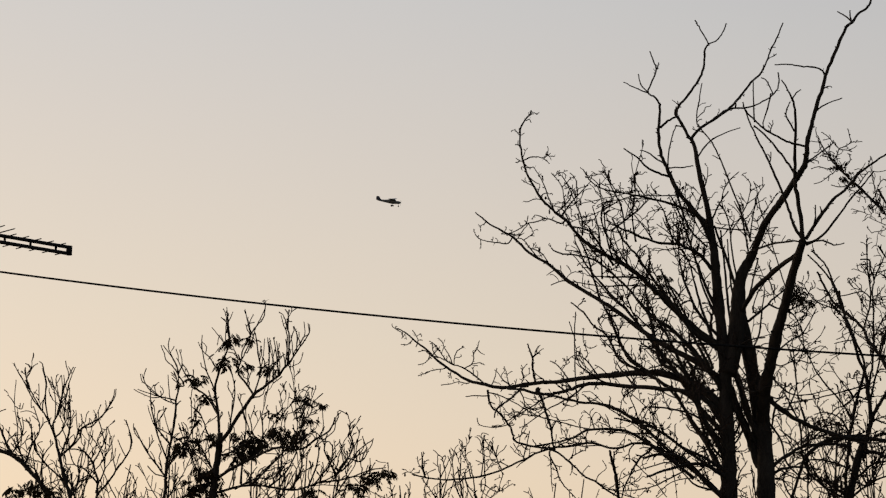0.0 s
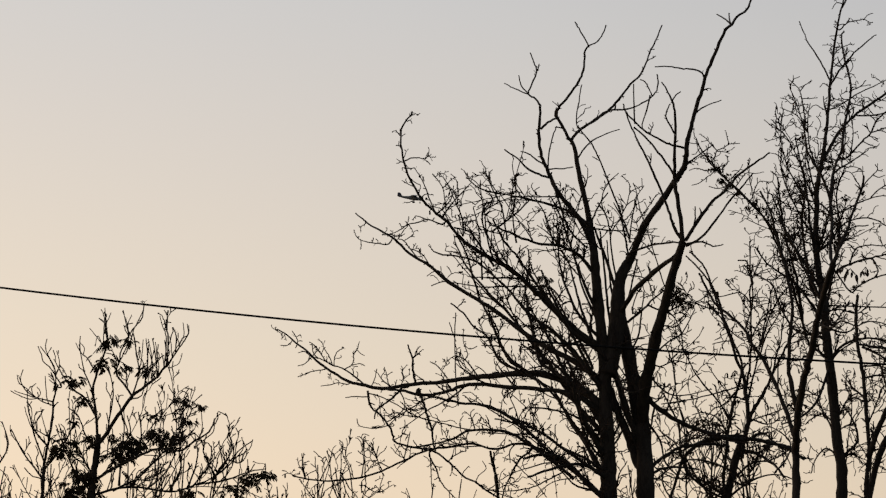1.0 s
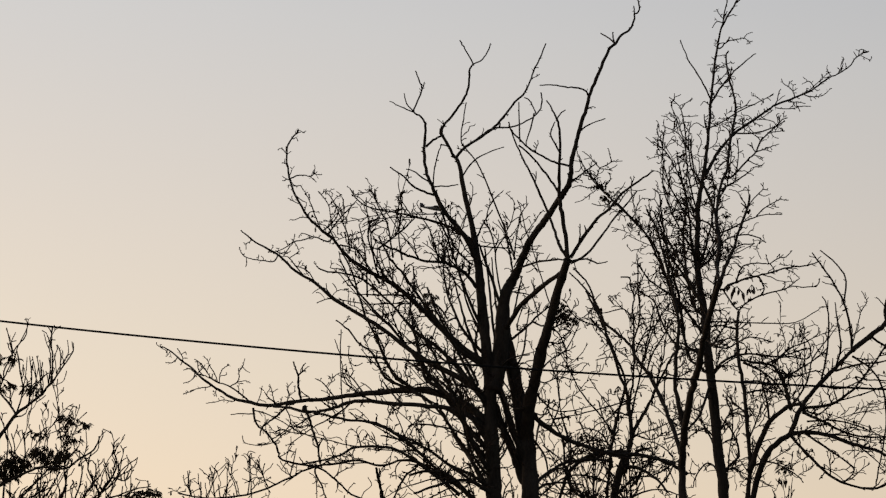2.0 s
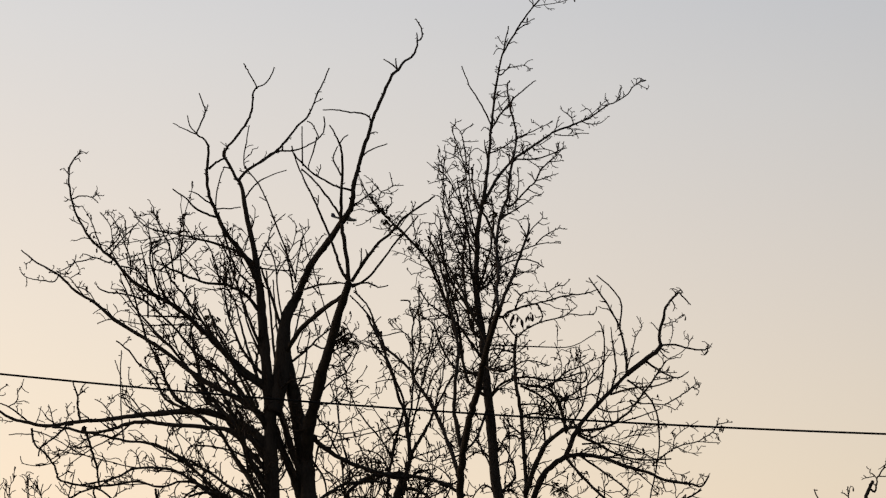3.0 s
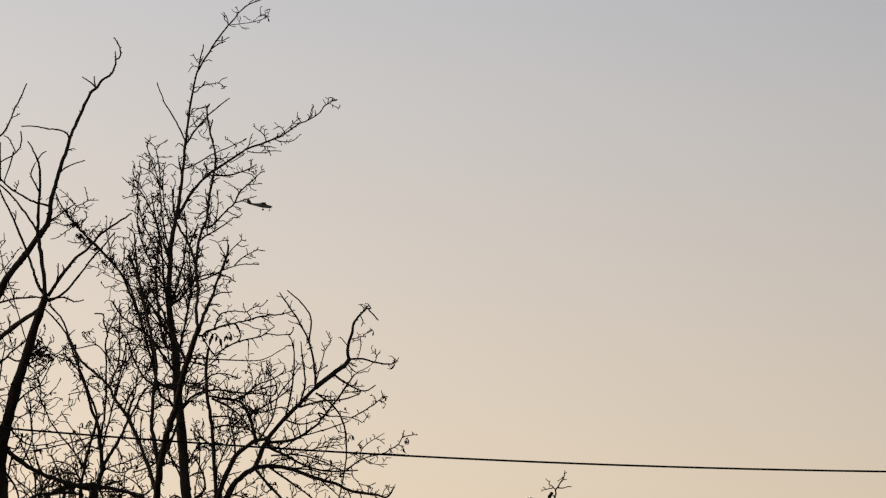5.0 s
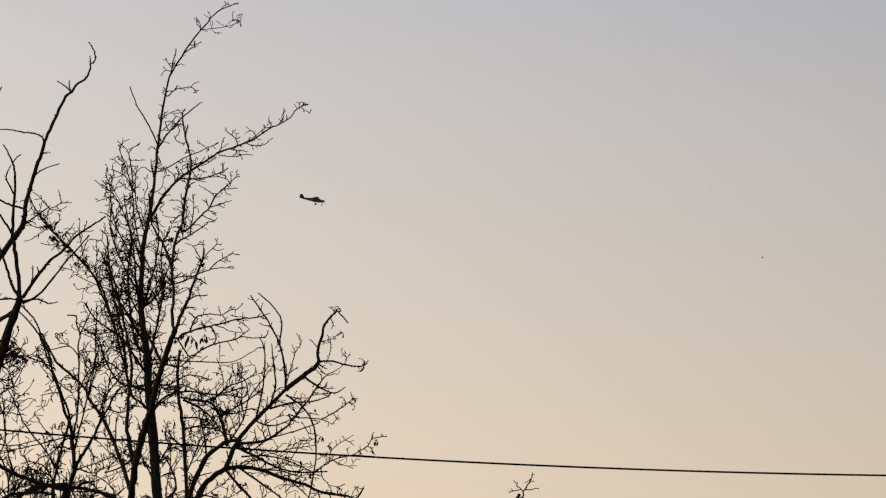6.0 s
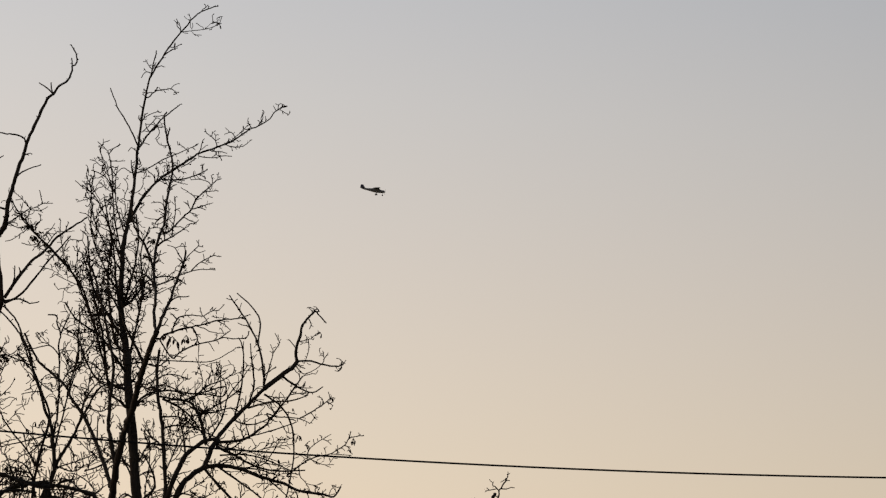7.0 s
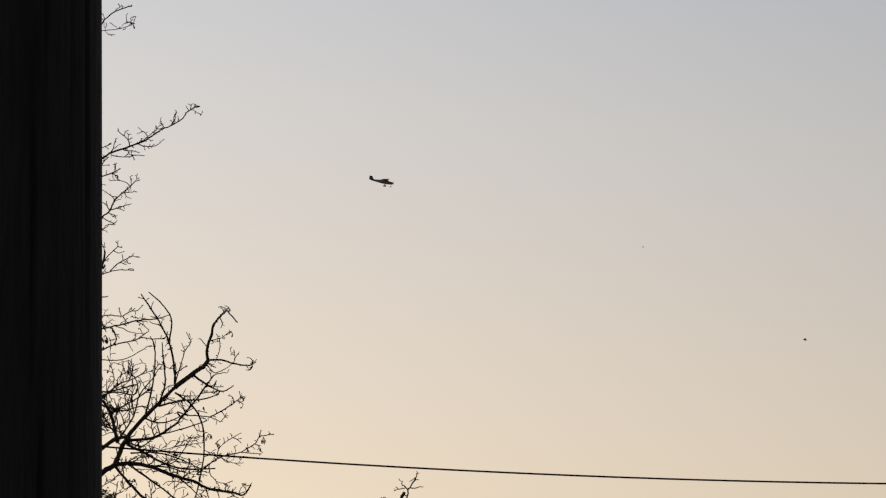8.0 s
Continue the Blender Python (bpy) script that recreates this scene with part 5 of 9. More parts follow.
    limb(tree, 0.009, 0.0063, 0.3, [(0.12, -0.04, 5.95), (-0.17, 0.1, 5.89), (-0.43, 0.22, 5.84), (-0.82, 0.4, 5.8)])
    limb(tree, 0.0085, 0.0055, 0.5, [(0.15, 0, 5.54), (0.31, -0.07, 5.59), (0.53, -0.16, 5.66), (0.84, -0.3, 5.8)])
    limb(tree, 0.012, 0.0059, 1, [(-0.04, 0.11, 5.6), (-0.19, -0.06, 5.79), (-0.33, -0.2, 5.93), (-0.46, -0.34, 6.09), (-0.58, -0.52, 6.32), (-0.65, -0.6, 6.41)])
    limb(tree, 0.016, 0.0085, 0.8, [(-0.52, -0.24, 0), (-0.53, -0.24, 2.21), (-0.54, -0.24, 3.53), (-0.54, -0.24, 4.32), (-0.54, -0.24, 4.66), (-0.54, -0.24, 4.91), (-0.54, -0.36, 5.21), (-0.57, -0.48, 5.45), (-0.62, -0.6, 5.66)])
    limb(tree, 0.011, 0.0055, 0.9, [(-0.53, -0.39, 5.26), (-0.54, -0.43, 5.4), (-0.57, -0.46, 5.52), (-0.65, -0.54, 5.8), (-0.68, -0.63, 6.14), (-0.71, -0.7, 6.38)])
    limb(tree, 0.011, 0.0055, 1.1, [(-0.07, 0.16, 6.78), (-0.24, 0.03, 6.84), (-0.43, -0.12, 6.89), (-0.51, -0.2, 6.96)])
    limb(tree, 0.011, 0.0055, 1.1, [(0.22, 0.18, 6.93), (0.1, 0.19, 7.06), (-0.07, 0.19, 7.03), (-0.2, 0.2, 7.01)])
    limb(tree, 0.0102, 0.0051, 1.1, [(0.21, 0.11, 6.52), (0.33, 0.29, 6.78), (0.47, 0.4, 6.9)])
    limb(tree, 0.011, 0.0051, 1.1, [(-0.3, -0.04, 6.92), (-0.14, -0.15, 6.71), (-0.02, -0.23, 6.53), (0.11, -0.3, 6.42)])
    limb(tree, 0.0102, 0.0051, 1, [(0, 0.14, 6.49), (-0.1, 0.21, 6.5), (-0.23, 0.3, 6.48)])
    limb(tree, 0.0112, 0.0055, 1.2, [(0.53, -0.28, 6.24), (0.71, 0.14, 6.26), (0.86, 0.5, 6.38)])
    limb(tree, 0.0128, 0.0059, 1.2, [(0.15, 0, 5.32), (0.3, -0.13, 5.4), (0.43, -0.23, 5.29), (0.55, -0.36, 5.15), (0.63, -0.5, 4.94)])
    limb(tree, 0.0252, 0.012, 1, [(0.08, 0, 5.19), (0.2, -0.13, 5.18), (0.34, -0.29, 5.09), (0.45, -0.45, 4.98), (0.53, -0.6, 4.85)])
    limb(tree, 0.012, 0.0059, 1.3, [(0.16, 0, 5.09), (0.21, -0.06, 4.99), (0.24, -0.13, 5.11), (0.36, -0.23, 5.23), (0.52, -0.32, 5.25), (0.64, -0.4, 5.18)])
    limb(tree, 0.012, 0.0059, 1.3, [(0.44, -0.49, 4.91), (0.58, -0.23, 5.1), (0.63, 0.02, 5.32), (0.48, 0.27, 5.49), (0.39, 0.4, 5.54)])
    limb(tree, 0.0112, 0.0055, 1.2, [(0.18, 0, 5.58), (0.38, 0.12, 5.53), (0.51, 0.2, 5.61), (0.49, 0.3, 5.79)])
    limb(tree, 0.0112, 0.0055, 1.2, [(-0.08, 0.1, 5.43), (-0.18, -0.01, 5.58), (-0.34, -0.12, 5.63), (-0.47, -0.2, 5.59)])
    limb(tree, 0.0112, 0.0055, 1.2, [(0.02, 0.11, 5.89), (-0.1, 0.28, 5.78), (-0.23, 0.42, 5.74), (-0.35, 0.6, 5.6)])
    leaf_bunch(tree, (0.01, 0.00, 6.10), 0.09, 1960)
    leaf_bunch(tree, (-0.32, -0.40, 5.28), 0.15, 2030)
    leaf_bunch(tree, (-0.38, -0.40, 5.50), 0.12, 1985)
    tree.finish()


make_thin_tree()


def make_slim_tree():
    tree = Tree((2.201, 31, 0), "bare leafless tree with a slim leader and a wide low limb", 7, DENSE)
    stem(tree, 0.0823, 0.0485, 0.2, [(0, 0, 0), (-0.02, 0, 2.32), (-0.04, 0, 3.7), (-0.05, 0, 4.53), (-0.05, 0, 4.89), (-0.05, 0, 5.15), (-0.1, 0, 5.57), (-0.14, 0, 6.11), (-0.18, 0, 6.52), (-0.21, 0, 6.87), (-0.22, 0, 7.15)])
    limb(tree, 0.0597, 0.0252, 0.8, [(-0.22, 0, 7.04), (-0.22, 0.01, 7.15), (-0.26, 0.04, 7.43), (-0.29, 0.07, 7.68), (-0.3, 0.11, 8.01), (-0.29, 0.13, 8.22), (-0.27, 0.17, 8.59), (-0.22, 0.2, 8.88)])
    limb(tree, 0.0234, 0.0107, 0.6, [(-0.22, 0.2, 8.88), (-0.17, 0.24, 9.18), (-0.12, 0.3, 9.55), (-0.08, 0.36, 9.97), (-0.04, 0.41, 10.31), (0.02, 0.46, 10.69), (0.08, 0.5, 10.96)])
    limb(tree, 0.0136, 0.0084, 0.7, [(0.08, 0.5, 10.96), (0.2, 0.52, 11.17), (0.36, 0.54, 11.44), (0.53, 0.56, 11.67), (0.71, 0.58, 11.88), (0.95, 0.6, 12.01)])
    limb(tree, 0.0217, 0.0084, 0.6, [(-0.22, 0.2, 8.92), (-0.09, 0.31, 9.16), (0.02, 0.41, 9.36), (0.21, 0.53, 9.59), (0.39, 0.63, 9.74), (0.62, 0.74, 9.92), (0.77, 0.82, 10.04), (1, 0.92, 10.15), (1.23, 1.03, 10.27), (1.42, 1.13, 10.43), (1.58, 1.2, 10.53)])
    limb(tree, 0.0094, 0.0068, 0.6, [(1.58, 1.2, 10.53), (1.73, 1.23, 10.63), (1.84, 1.27, 10.77), (1.94, 1.29, 10.84), (2, 1.3, 10.86)])
    limb(tree, 0.0126, 0.0068, 0.15, [(-0.08, 0.36, 9.94), (0.03, 0.41, 10.13), (0.18, 0.48, 10.33), (0.37, 0.55, 10.53), (0.51, 0.6, 10.64)])
    limb(tree, 0.0122, 0.0067, 0, [(-0.08, 0.36, 9.97), (-0.15, 0.34, 10.14), (-0.25, 0.33, 10.32), (-0.36, 0.32, 10.5), (-0.45, 0.3, 10.74)])
    limb(tree, 0.0115, 0.0073, 0.6, [(0.08, 0.5, 10.96), (0.11, 0.46, 11.1), (0.15, 0.4, 11.3)])
    limb(tree, 0.0126, 0.0058, 1.4, [(-0.29, 0.14, 8.35), (-0.4, -0.03, 8.61), (-0.51, -0.19, 8.86), (-0.65, -0.37, 9.1), (-0.83, -0.5, 9.24)])
    limb(tree, 0.0126, 0.0058, 1.4, [(-0.28, 0.16, 8.48), (-0.38, 0.21, 8.95), (-0.41, 0.24, 9.32), (-0.48, 0.27, 9.62), (-0.58, 0.3, 9.91)])
    limb(tree, 0.0115, 0.0058, 1.4, [(-0.29, 0.13, 8.26), (-0.58, -0.19, 8.65), (-0.69, -0.37, 8.89), (-0.73, -0.53, 9.13), (-0.7, -0.7, 9.37)])
    limb(tree, 0.0105, 0.0058, 1.2, [(-0.24, 0.19, 8.77), (-0.34, 0.38, 9.14), (-0.35, 0.58, 9.55), (-0.31, 0.7, 9.8)])
    limb(tree, 0.0136, 0.0063, 1.4, [(-0.29, 0.1, 7.93), (-0.52, -0.22, 8.22), (-0.66, -0.46, 8.45), (-0.74, -0.68, 8.67), (-0.73, -0.9, 8.9)])
    limb(tree, 0.0094, 0.0052, 0.35, [(-0.14, 0.3, 9.6), (0.01, 0.21, 9.64), (0.21, 0.07, 9.74), (0.41, -0.05, 9.81), (0.64, -0.2, 9.89)])
    limb(tree, 0.0094, 0.0052, 0.3, [(-0.18, 0.01, 7.13), (0.17, 0.08, 7.13), (0.52, 0.15, 7.13), (0.87, 0.23, 7.15), (1.09, 0.27, 7.27), (1.19, 0.3, 7.34)])
    limb(tree, 0.0197, 0.0073, 1, [(-0.19, 0, 6.49), (-0.32, -0.05, 6.58), (-0.43, -0.1, 6.68), (-0.53, -0.23, 7.04), (-0.67, -0.39, 7.49), (-0.81, -0.51, 7.81), (-0.94, -0.6, 8.07), (-1.18, -0.72, 8.32), (-1.39, -0.81, 8.5), (-1.56, -0.89, 8.66), (-1.74, -1, 8.91)])
    limb(tree, 0.0148, 0.0063, 1, [(-0.66, -0.39, 7.46), (-0.84, -0.58, 7.93), (-1.08, -0.71, 8.2), (-1.39, -0.87, 8.48), (-1.62, -1, 8.74)])
    limb(tree, 0.0433, 0.0167, 0.8, [(0.2, -0.2, 0), (0.21, -0.2, 2.24), (0.22, -0.2, 3.58), (0.22, -0.2, 4.37), (0.22, -0.2, 4.72), (0.22, -0.2, 4.97), (0.24, -0.24, 5.2), (0.25, -0.29, 5.39), (0.22, -0.33, 5.93), (0.18, -0.37, 6.33), (0.13, -0.41, 6.66), (0.12, -0.46, 6.93), (0.14, -0.5, 7.16)])
    limb(tree, 0.0369, 0.0229, 0.8, [(0.24, -0.26, 5.28), (0.35, -0.4, 5.58), (0.47, -0.52, 5.83), (0.67, -0.63, 5.99), (0.83, -0.7, 6.02)])
    limb(tree, 0.0501, 0.0209, 0.6, [(0.27, 0.16, 0), (0.28, 0.16, 2.22), (0.29, 0.16, 3.56), (0.29, 0.16, 4.35), (0.29, 0.16, 4.69), (0.29, 0.16, 4.94), (0.46, 0.19, 5.49), (0.64, 0.22, 5.7), (0.78, 0.25, 5.8), (0.89, 0.28, 6.05), (1, 0.31, 6.23), (1.18, 0.34, 6.44), (1.36, 0.37, 6.62), (1.57, 0.4, 6.83)])
    limb(tree, 0.033, 0.0259, 0.25, [(1.57, 0.4, 6.83), (1.79, 0.4, 7.01), (1.93, 0.4, 7.11), (2, 0.4, 7.2)])
    limb(tree, 0.0223, 0.0111, 0.1, [(2, 0.4, 7.2), (1.98, 0.36, 7.35), (2.03, 0.31, 7.52), (2.05, 0.27, 7.65), (2.13, 0.23, 7.75), (2.21, 0.2, 7.83)])
    limb(tree, 0.01, 0.0072, 0, [(2.21, 0.2, 7.83), (2.3, 0.2, 7.73), (2.35, 0.2, 7.67)])
    limb(tree, 0.0148, 0.0079, 0.1, [(2, 0.4, 7.2), (2.18, 0.43, 7.21), (2.35, 0.46, 7.17), (2.56, 0.49, 7.16), (2.61, 0.5, 7.23)])
    limb(tree, 0.0158, 0.0084, 0.4, [(1.57, 0.4, 6.85), (1.55, 0.42, 7.15), (1.49, 0.44, 7.44), (1.39, 0.46, 7.65), (1.26, 0.48, 7.87), (1.13, 0.5, 8.07)])
    limb(tree, 0.0122, 0.0072, 0.2, [(1.49, 0.44, 7.44), (1.53, 0.49, 7.66), (1.51, 0.52, 7.81), (1.38, 0.56, 7.99), (1.24, 0.6, 8.12)])
    limb(tree, 0.0336, 0.0105, 0.8, [(0.77, 0.25, 5.8), (0.98, 0.21, 5.81), (1.25, 0.16, 5.76), (1.51, 0.11, 5.65), (1.77, 0.05, 5.57), (1.97, 0.01, 5.47), (2.23, -0.04, 5.43), (2.39, -0.07, 5.39), (2.48, -0.1, 5.52)])
    limb(tree, 0.0197, 0.0105, 1, [(0.78, 0.25, 5.79), (1.22, 0.02, 5.26), (1.67, -0.15, 5.09), (1.93, -0.24, 5.18), (2.18, -0.33, 5.22), (2.34, -0.4, 5.31)])
    limb(tree, 0.0126, 0.0084, 0.8, [(1.57, 0.39, 6.76), (1.78, 0.45, 6.63), (1.92, 0.51, 6.43), (1.98, 0.58, 6.13), (1.96, 0.66, 5.79), (1.89, 0.75, 5.45), (1.86, 0.8, 5.24)])
    limb(tree, 0.0217, 0.0094, 0.9, [(0.96, 0.3, 6.12), (1.26, 0.17, 6.14), (1.52, 0.03, 6.29), (1.65, -0.06, 6.45), (1.84, -0.2, 6.7), (1.97, -0.3, 6.89)])
    limb(tree, 0.0217, 0.0079, 0.9, [(0.94, 0.29, 6.07), (1.19, 0.27, 5.94), (1.46, 0.24, 5.8), (1.73, 0.22, 5.75), (2.07, 0.2, 5.76)])
    limb(tree, 0.0136, 0.0079, 0.6, [(0.95, 0.22, 5.8), (1.21, -0.12, 5.55), (1.44, -0.43, 5.31), (1.4, -0.5, 5.23)])
    limb(tree, 0.0207, 0.0126, 1.2, [(0.71, -0.65, 5.96), (0.63, -0.7, 6.28), (0.5, -0.74, 6.47), (0.3, -0.77, 6.5), (0.1, -0.8, 6.53)])
    limb(tree, 0.0197, 0.0084, 1.4, [(-0.19, 0, 6.46), (0.01, -0.16, 6.64), (0.27, -0.31, 6.68), (0.59, -0.5, 6.61), (0.91, -0.7, 6.68)])
    limb(tree, 0.0148, 0.0068, 0.9, [(0.7, -0.65, 5.95), (0.9, -0.71, 6.28), (0.97, -0.75, 6.54), (1.17, -0.8, 6.8)])
    limb(tree, 0.0148, 0.0068, 1.3, [(0.24, -0.27, 5.33), (0.44, -0.45, 5.37), (0.62, -0.61, 5.29), (0.8, -0.8, 5.13)])
    limb(tree, 0.0148, 0.0068, 1.3, [(0.19, -0.36, 6.2), (0.42, -0.08, 6.27), (0.65, 0.2, 6.28), (0.96, 0.6, 6.23)])
    limb(tree, 0.0136, 0.0063, 0.6, [(1.36, 0.37, 6.62), (1.4, 0.1, 6.82), (1.34, -0.2, 7.04), (1.28, -0.5, 7.26)])
    limb(tree, 0.0126, 0.0063, 0.4, [(1.18, 0.34, 6.44), (1.23, 0.09, 6.75), (1.24, -0.15, 7.05), (1.2, -0.32, 7.26), (1.14, -0.4, 7.35)])
    limb(tree, 0.0148, 0.0068, 0.4, [(1.79, 0.4, 7.01), (2.01, 0.52, 6.89), (2.23, 0.63, 6.83), (2.38, 0.7, 6.92)])
    limb(tree, 0.0148, 0.0068, 0.4, [(1.36, 0.37, 6.58), (1.59, 0.02, 6.6), (1.82, -0.33, 6.57), (1.99, -0.6, 6.6)])
    limb(tree, 0.0148, 0.0063, 1.3, [(-0.21, 0, 6.87), (0.03, 0.12, 6.82), (0.32, 0.27, 6.98), (0.61, 0.4, 6.94)])
    limb(tree, 0.0197, 0.0084, 1.3, [(-0.27, 0.04, 7.36), (-0.45, -0.19, 7.6), (-0.63, -0.4, 7.83), (-0.74, -0.6, 8.07), (-0.85, -0.8, 8.3)])
    limb(tree, 0.0168, 0.0068, 1.3, [(-0.29, 0.08, 7.79), (-0.12, 0.17, 7.95), (0.06, 0.28, 8.19), (0.35, 0.4, 8.28), (0.57, 0.5, 8.2)])
    limb(tree, 0.0217, 0.0094, 1.1, [(-0.21, 0, 6.73), (-0.36, -0.06, 6.76), (-0.46, -0.12, 6.82), (-0.5, -0.22, 7.04), (-0.57, -0.4, 7.42), (-0.68, -0.58, 7.8), (-0.75, -0.75, 8.17), (-0.79, -0.9, 8.49)])
    limb(tree, 0.0197, 0.0089, 1.1, [(-0.27, 0.02, 7.22), (-0.37, 0.08, 7.37), (-0.43, 0.23, 7.82), (-0.45, 0.38, 8.28), (-0.4, 0.5, 8.66), (-0.42, 0.6, 8.97)])
    limb(tree, 0.0197, 0.0084, 1.1, [(-0.28, 0.05, 7.5), (-0.37, -0.07, 8.04), (-0.41, -0.15, 8.44), (-0.48, -0.23, 8.78), (-0.55, -0.3, 9.12)])
    limb(tree, 0.0197, 0.0089, 1.1, [(-0.29, 0.08, 7.79), (-0.21, 0.21, 8.03), (-0.1, 0.42, 8.43), (-0.04, 0.63, 8.84), (-0.06, 0.8, 9.17)])
    limb(tree, 0.0197, 0.0084, 1.1, [(-0.23, 0, 6.94), (-0.54, -0.41, 7.28), (-0.71, -0.59, 7.38), (-0.92, -0.8, 7.48), (-1.06, -1, 7.64)])
    limb(tree, 0.0177, 0.0079, 1.1, [(-0.21, 0, 6.8), (-0.51, 0.19, 6.83), (-0.71, 0.39, 7.15), (-0.8, 0.57, 7.46), (-0.97, 0.7, 7.63)])
    limb(tree, 0.0197, 0.0084, 1.1, [(-0.21, 0, 7.08), (-0.05, 0.2, 7.81), (-0, 0.3, 8.19), (-0.03, 0.4, 8.57), (0.09, 0.5, 8.95)])
    limb(tree, 0.0197, 0.0084, 1.1, [(-0.17, 0, 6.39), (-0.34, -0.28, 5.94), (-0.56, -0.46, 5.71), (-0.77, -0.6, 5.62)])
    limb(tree, 0.0197, 0.0084, 1.1, [(-0.08, 0, 5.29), (0.15, 0.14, 5.52), (0.1, 0.28, 5.81), (-0.03, 0.4, 6.03)])
    limb(tree, 0.0115, 0.0063, 0.5, [(0.25, 0.55, 9.6), (0.49, 0.49, 9.59), (0.73, 0.43, 9.66), (0.83, 0.4, 9.72)])
    limb(tree, 0.01, 0.0067, 0.3, [(0.18, 0.48, 10.29), (0.07, 0.39, 10.19), (0.01, 0.3, 10.28)])
    limb(tree, 0.0168, 0.0084, 1.3, [(0.16, -0.79, 6.5), (0.37, -0.7, 6.41), (0.54, -0.6, 6.29), (0.68, -0.5, 6.11)])
    limb(tree, 0.0136, 0.0068, 0.7, [(0.53, -0.73, 6.41), (0.77, -0.68, 6.35), (1.01, -0.63, 6.42), (1.15, -0.6, 6.36)])
    limb(tree, 0.0136, 0.0068, 1.3, [(0.5, -0.74, 6.49), (0.72, -0.6, 6.69), (0.93, -0.49, 6.79), (1.08, -0.4, 6.9)])
    limb(tree, 0.0136, 0.0068, 0.7, [(0.43, -0.74, 6.49), (0.68, -0.6, 6.6), (0.93, -0.47, 6.59), (0.99, -0.39, 6.74), (0.92, -0.3, 6.89)])
    limb(tree, 0.0136, 0.0068, 0.7, [(0.6, -0.71, 6.31), (0.84, -0.66, 6.45), (1.05, -0.62, 6.59), (1.16, -0.6, 6.7)])
    limb(tree, 0.0136, 0.0068, 0.7, [(0.96, 0.3, 6.1), (1.13, 0.28, 6.04), (1.34, 0.26, 6.18), (1.68, 0.23, 6.28), (1.96, 0.2, 6.38)])
    limb(tree, 0.0126, 0.0068, 1.1, [(-0.09, 0, 5.77), (0.02, 0.15, 5.98), (0.11, 0.23, 6.08), (0.21, 0.3, 6.12)])
    limb(tree, 0.0094, 0.0068, 0.7, [(-0.01, 0, 5.15), (0.04, 0.15, 5.52), (0.1, 0.29, 5.88), (0.1, 0.4, 6.17)])
    limb(tree, 0.0136, 0.0068, 1.3, [(0.18, -0.37, 6.33), (0.36, -0.38, 6.34), (0.53, -0.39, 6.27), (0.62, -0.4, 6.13)])
    limb(tree, 0.0136, 0.0068, 1.2, [(-0.15, 0, 6.46), (-0.04, 0.04, 6.59), (0.15, 0.1, 6.71)])
    limb(tree, 0.0126, 0.0063, 1.2, [(0.24, -0.31, 5.66), (0.36, -0.3, 5.93), (0.43, -0.3, 6.1), (0.57, -0.3, 6.17)])
    limb(tree, 0.0136, 0.0068, 0.7, [(1.14, 0.34, 6.43), (1.35, 0.36, 6.36), (1.56, 0.38, 6.41), (1.74, 0.4, 6.52)])
    limb(tree, 0.0136, 0.0068, 0.7, [(0.99, 0.28, 5.95), (1.34, 0.36, 5.97), (1.66, 0.43, 5.9), (1.94, 0.5, 5.77)])
    limb(tree, 0.0136, 0.0068, 1.2, [(-0.09, 0, 5.67), (-0.24, 0.14, 5.84), (-0.38, 0.24, 5.8), (-0.45, 0.3, 5.74)])
    limb(tree, 0.0136, 0.0068, 1.2, [(-0.06, 0, 5.29), (-0.21, 0.19, 5.44), (-0.34, 0.36, 5.32), (-0.38, 0.5, 5.18)])
    limb(tree, 0.0136, 0.0068, 1.2, [(-0.08, 0, 5.46), (-0.17, 0.15, 5.72), (-0.27, 0.29, 5.98), (-0.3, 0.4, 6.18)])
    limb(tree, 0.0136, 0.0068, 1.2, [(-0.2, 0, 6.77), (-0.03, 0.17, 7.02), (0.1, 0.3, 7.24)])
    limb(tree, 0.0136, 0.0068, 1.2, [(-0.2, 0, 7.06), (-0.02, 0.13, 7.1), (0.19, 0.27, 7.08), (0.34, 0.4, 7.22)])
    limb(tree, 0.0136, 0.0068, 1.2, [(-0.07, 0, 5.28), (0.12, 0.27, 5.39), (0.23, 0.5, 5.28)])
    limb(tree, 0.0075, 0.0057, 0.2, [(1.99, 0.36, 7.35), (1.92, 0.27, 7.41), (1.86, 0.2, 7.45)])
    spray(tree, 0.0072, 0.0047, [(-1.56, -0.97, 8.68), (-1.53, -1, 8.7), (-1.49, -1.03, 8.79), (-1.42, -1.06, 8.81), (-1.35, -1.09, 8.85), (-1.23, -1.12, 8.85)])
    spray(tree, 0.0059, 0.0047, [(-1.35, -1.09, 8.85), (-1.37, -1.11, 8.9), (-1.39, -1.12, 8.99)])
    spray(tree, 0.0065, 0.0047, [(-1.49, -1.03, 8.79), (-1.53, -1.01, 8.83), (-1.61, -0.99, 8.93), (-1.65, -0.97, 8.98)])
    spray(tree, 0.0052, 0.0042, [(-1.6, -0.99, 8.92), (-1.68, -0.97, 8.91)])
    spray(tree, 0.0059, 0.0047, [(-1.49, -1.03, 8.78), (-1.42, -1.04, 8.77), (-1.36, -1.04, 8.77)])
    spray(tree, 0.0066, 0.0047, [(-1.51, -0.87, 8.61), (-1.62, -0.84, 8.59), (-1.72, -0.81, 8.63), (-1.82, -0.79, 8.61)])
    spray(tree, 0.0072, 0.0048, [(-1.54, -0.86, 8.61), (-1.53, -0.84, 8.58), (-1.62, -0.82, 8.51), (-1.71, -0.8, 8.45), (-1.79, -0.78, 8.43)])
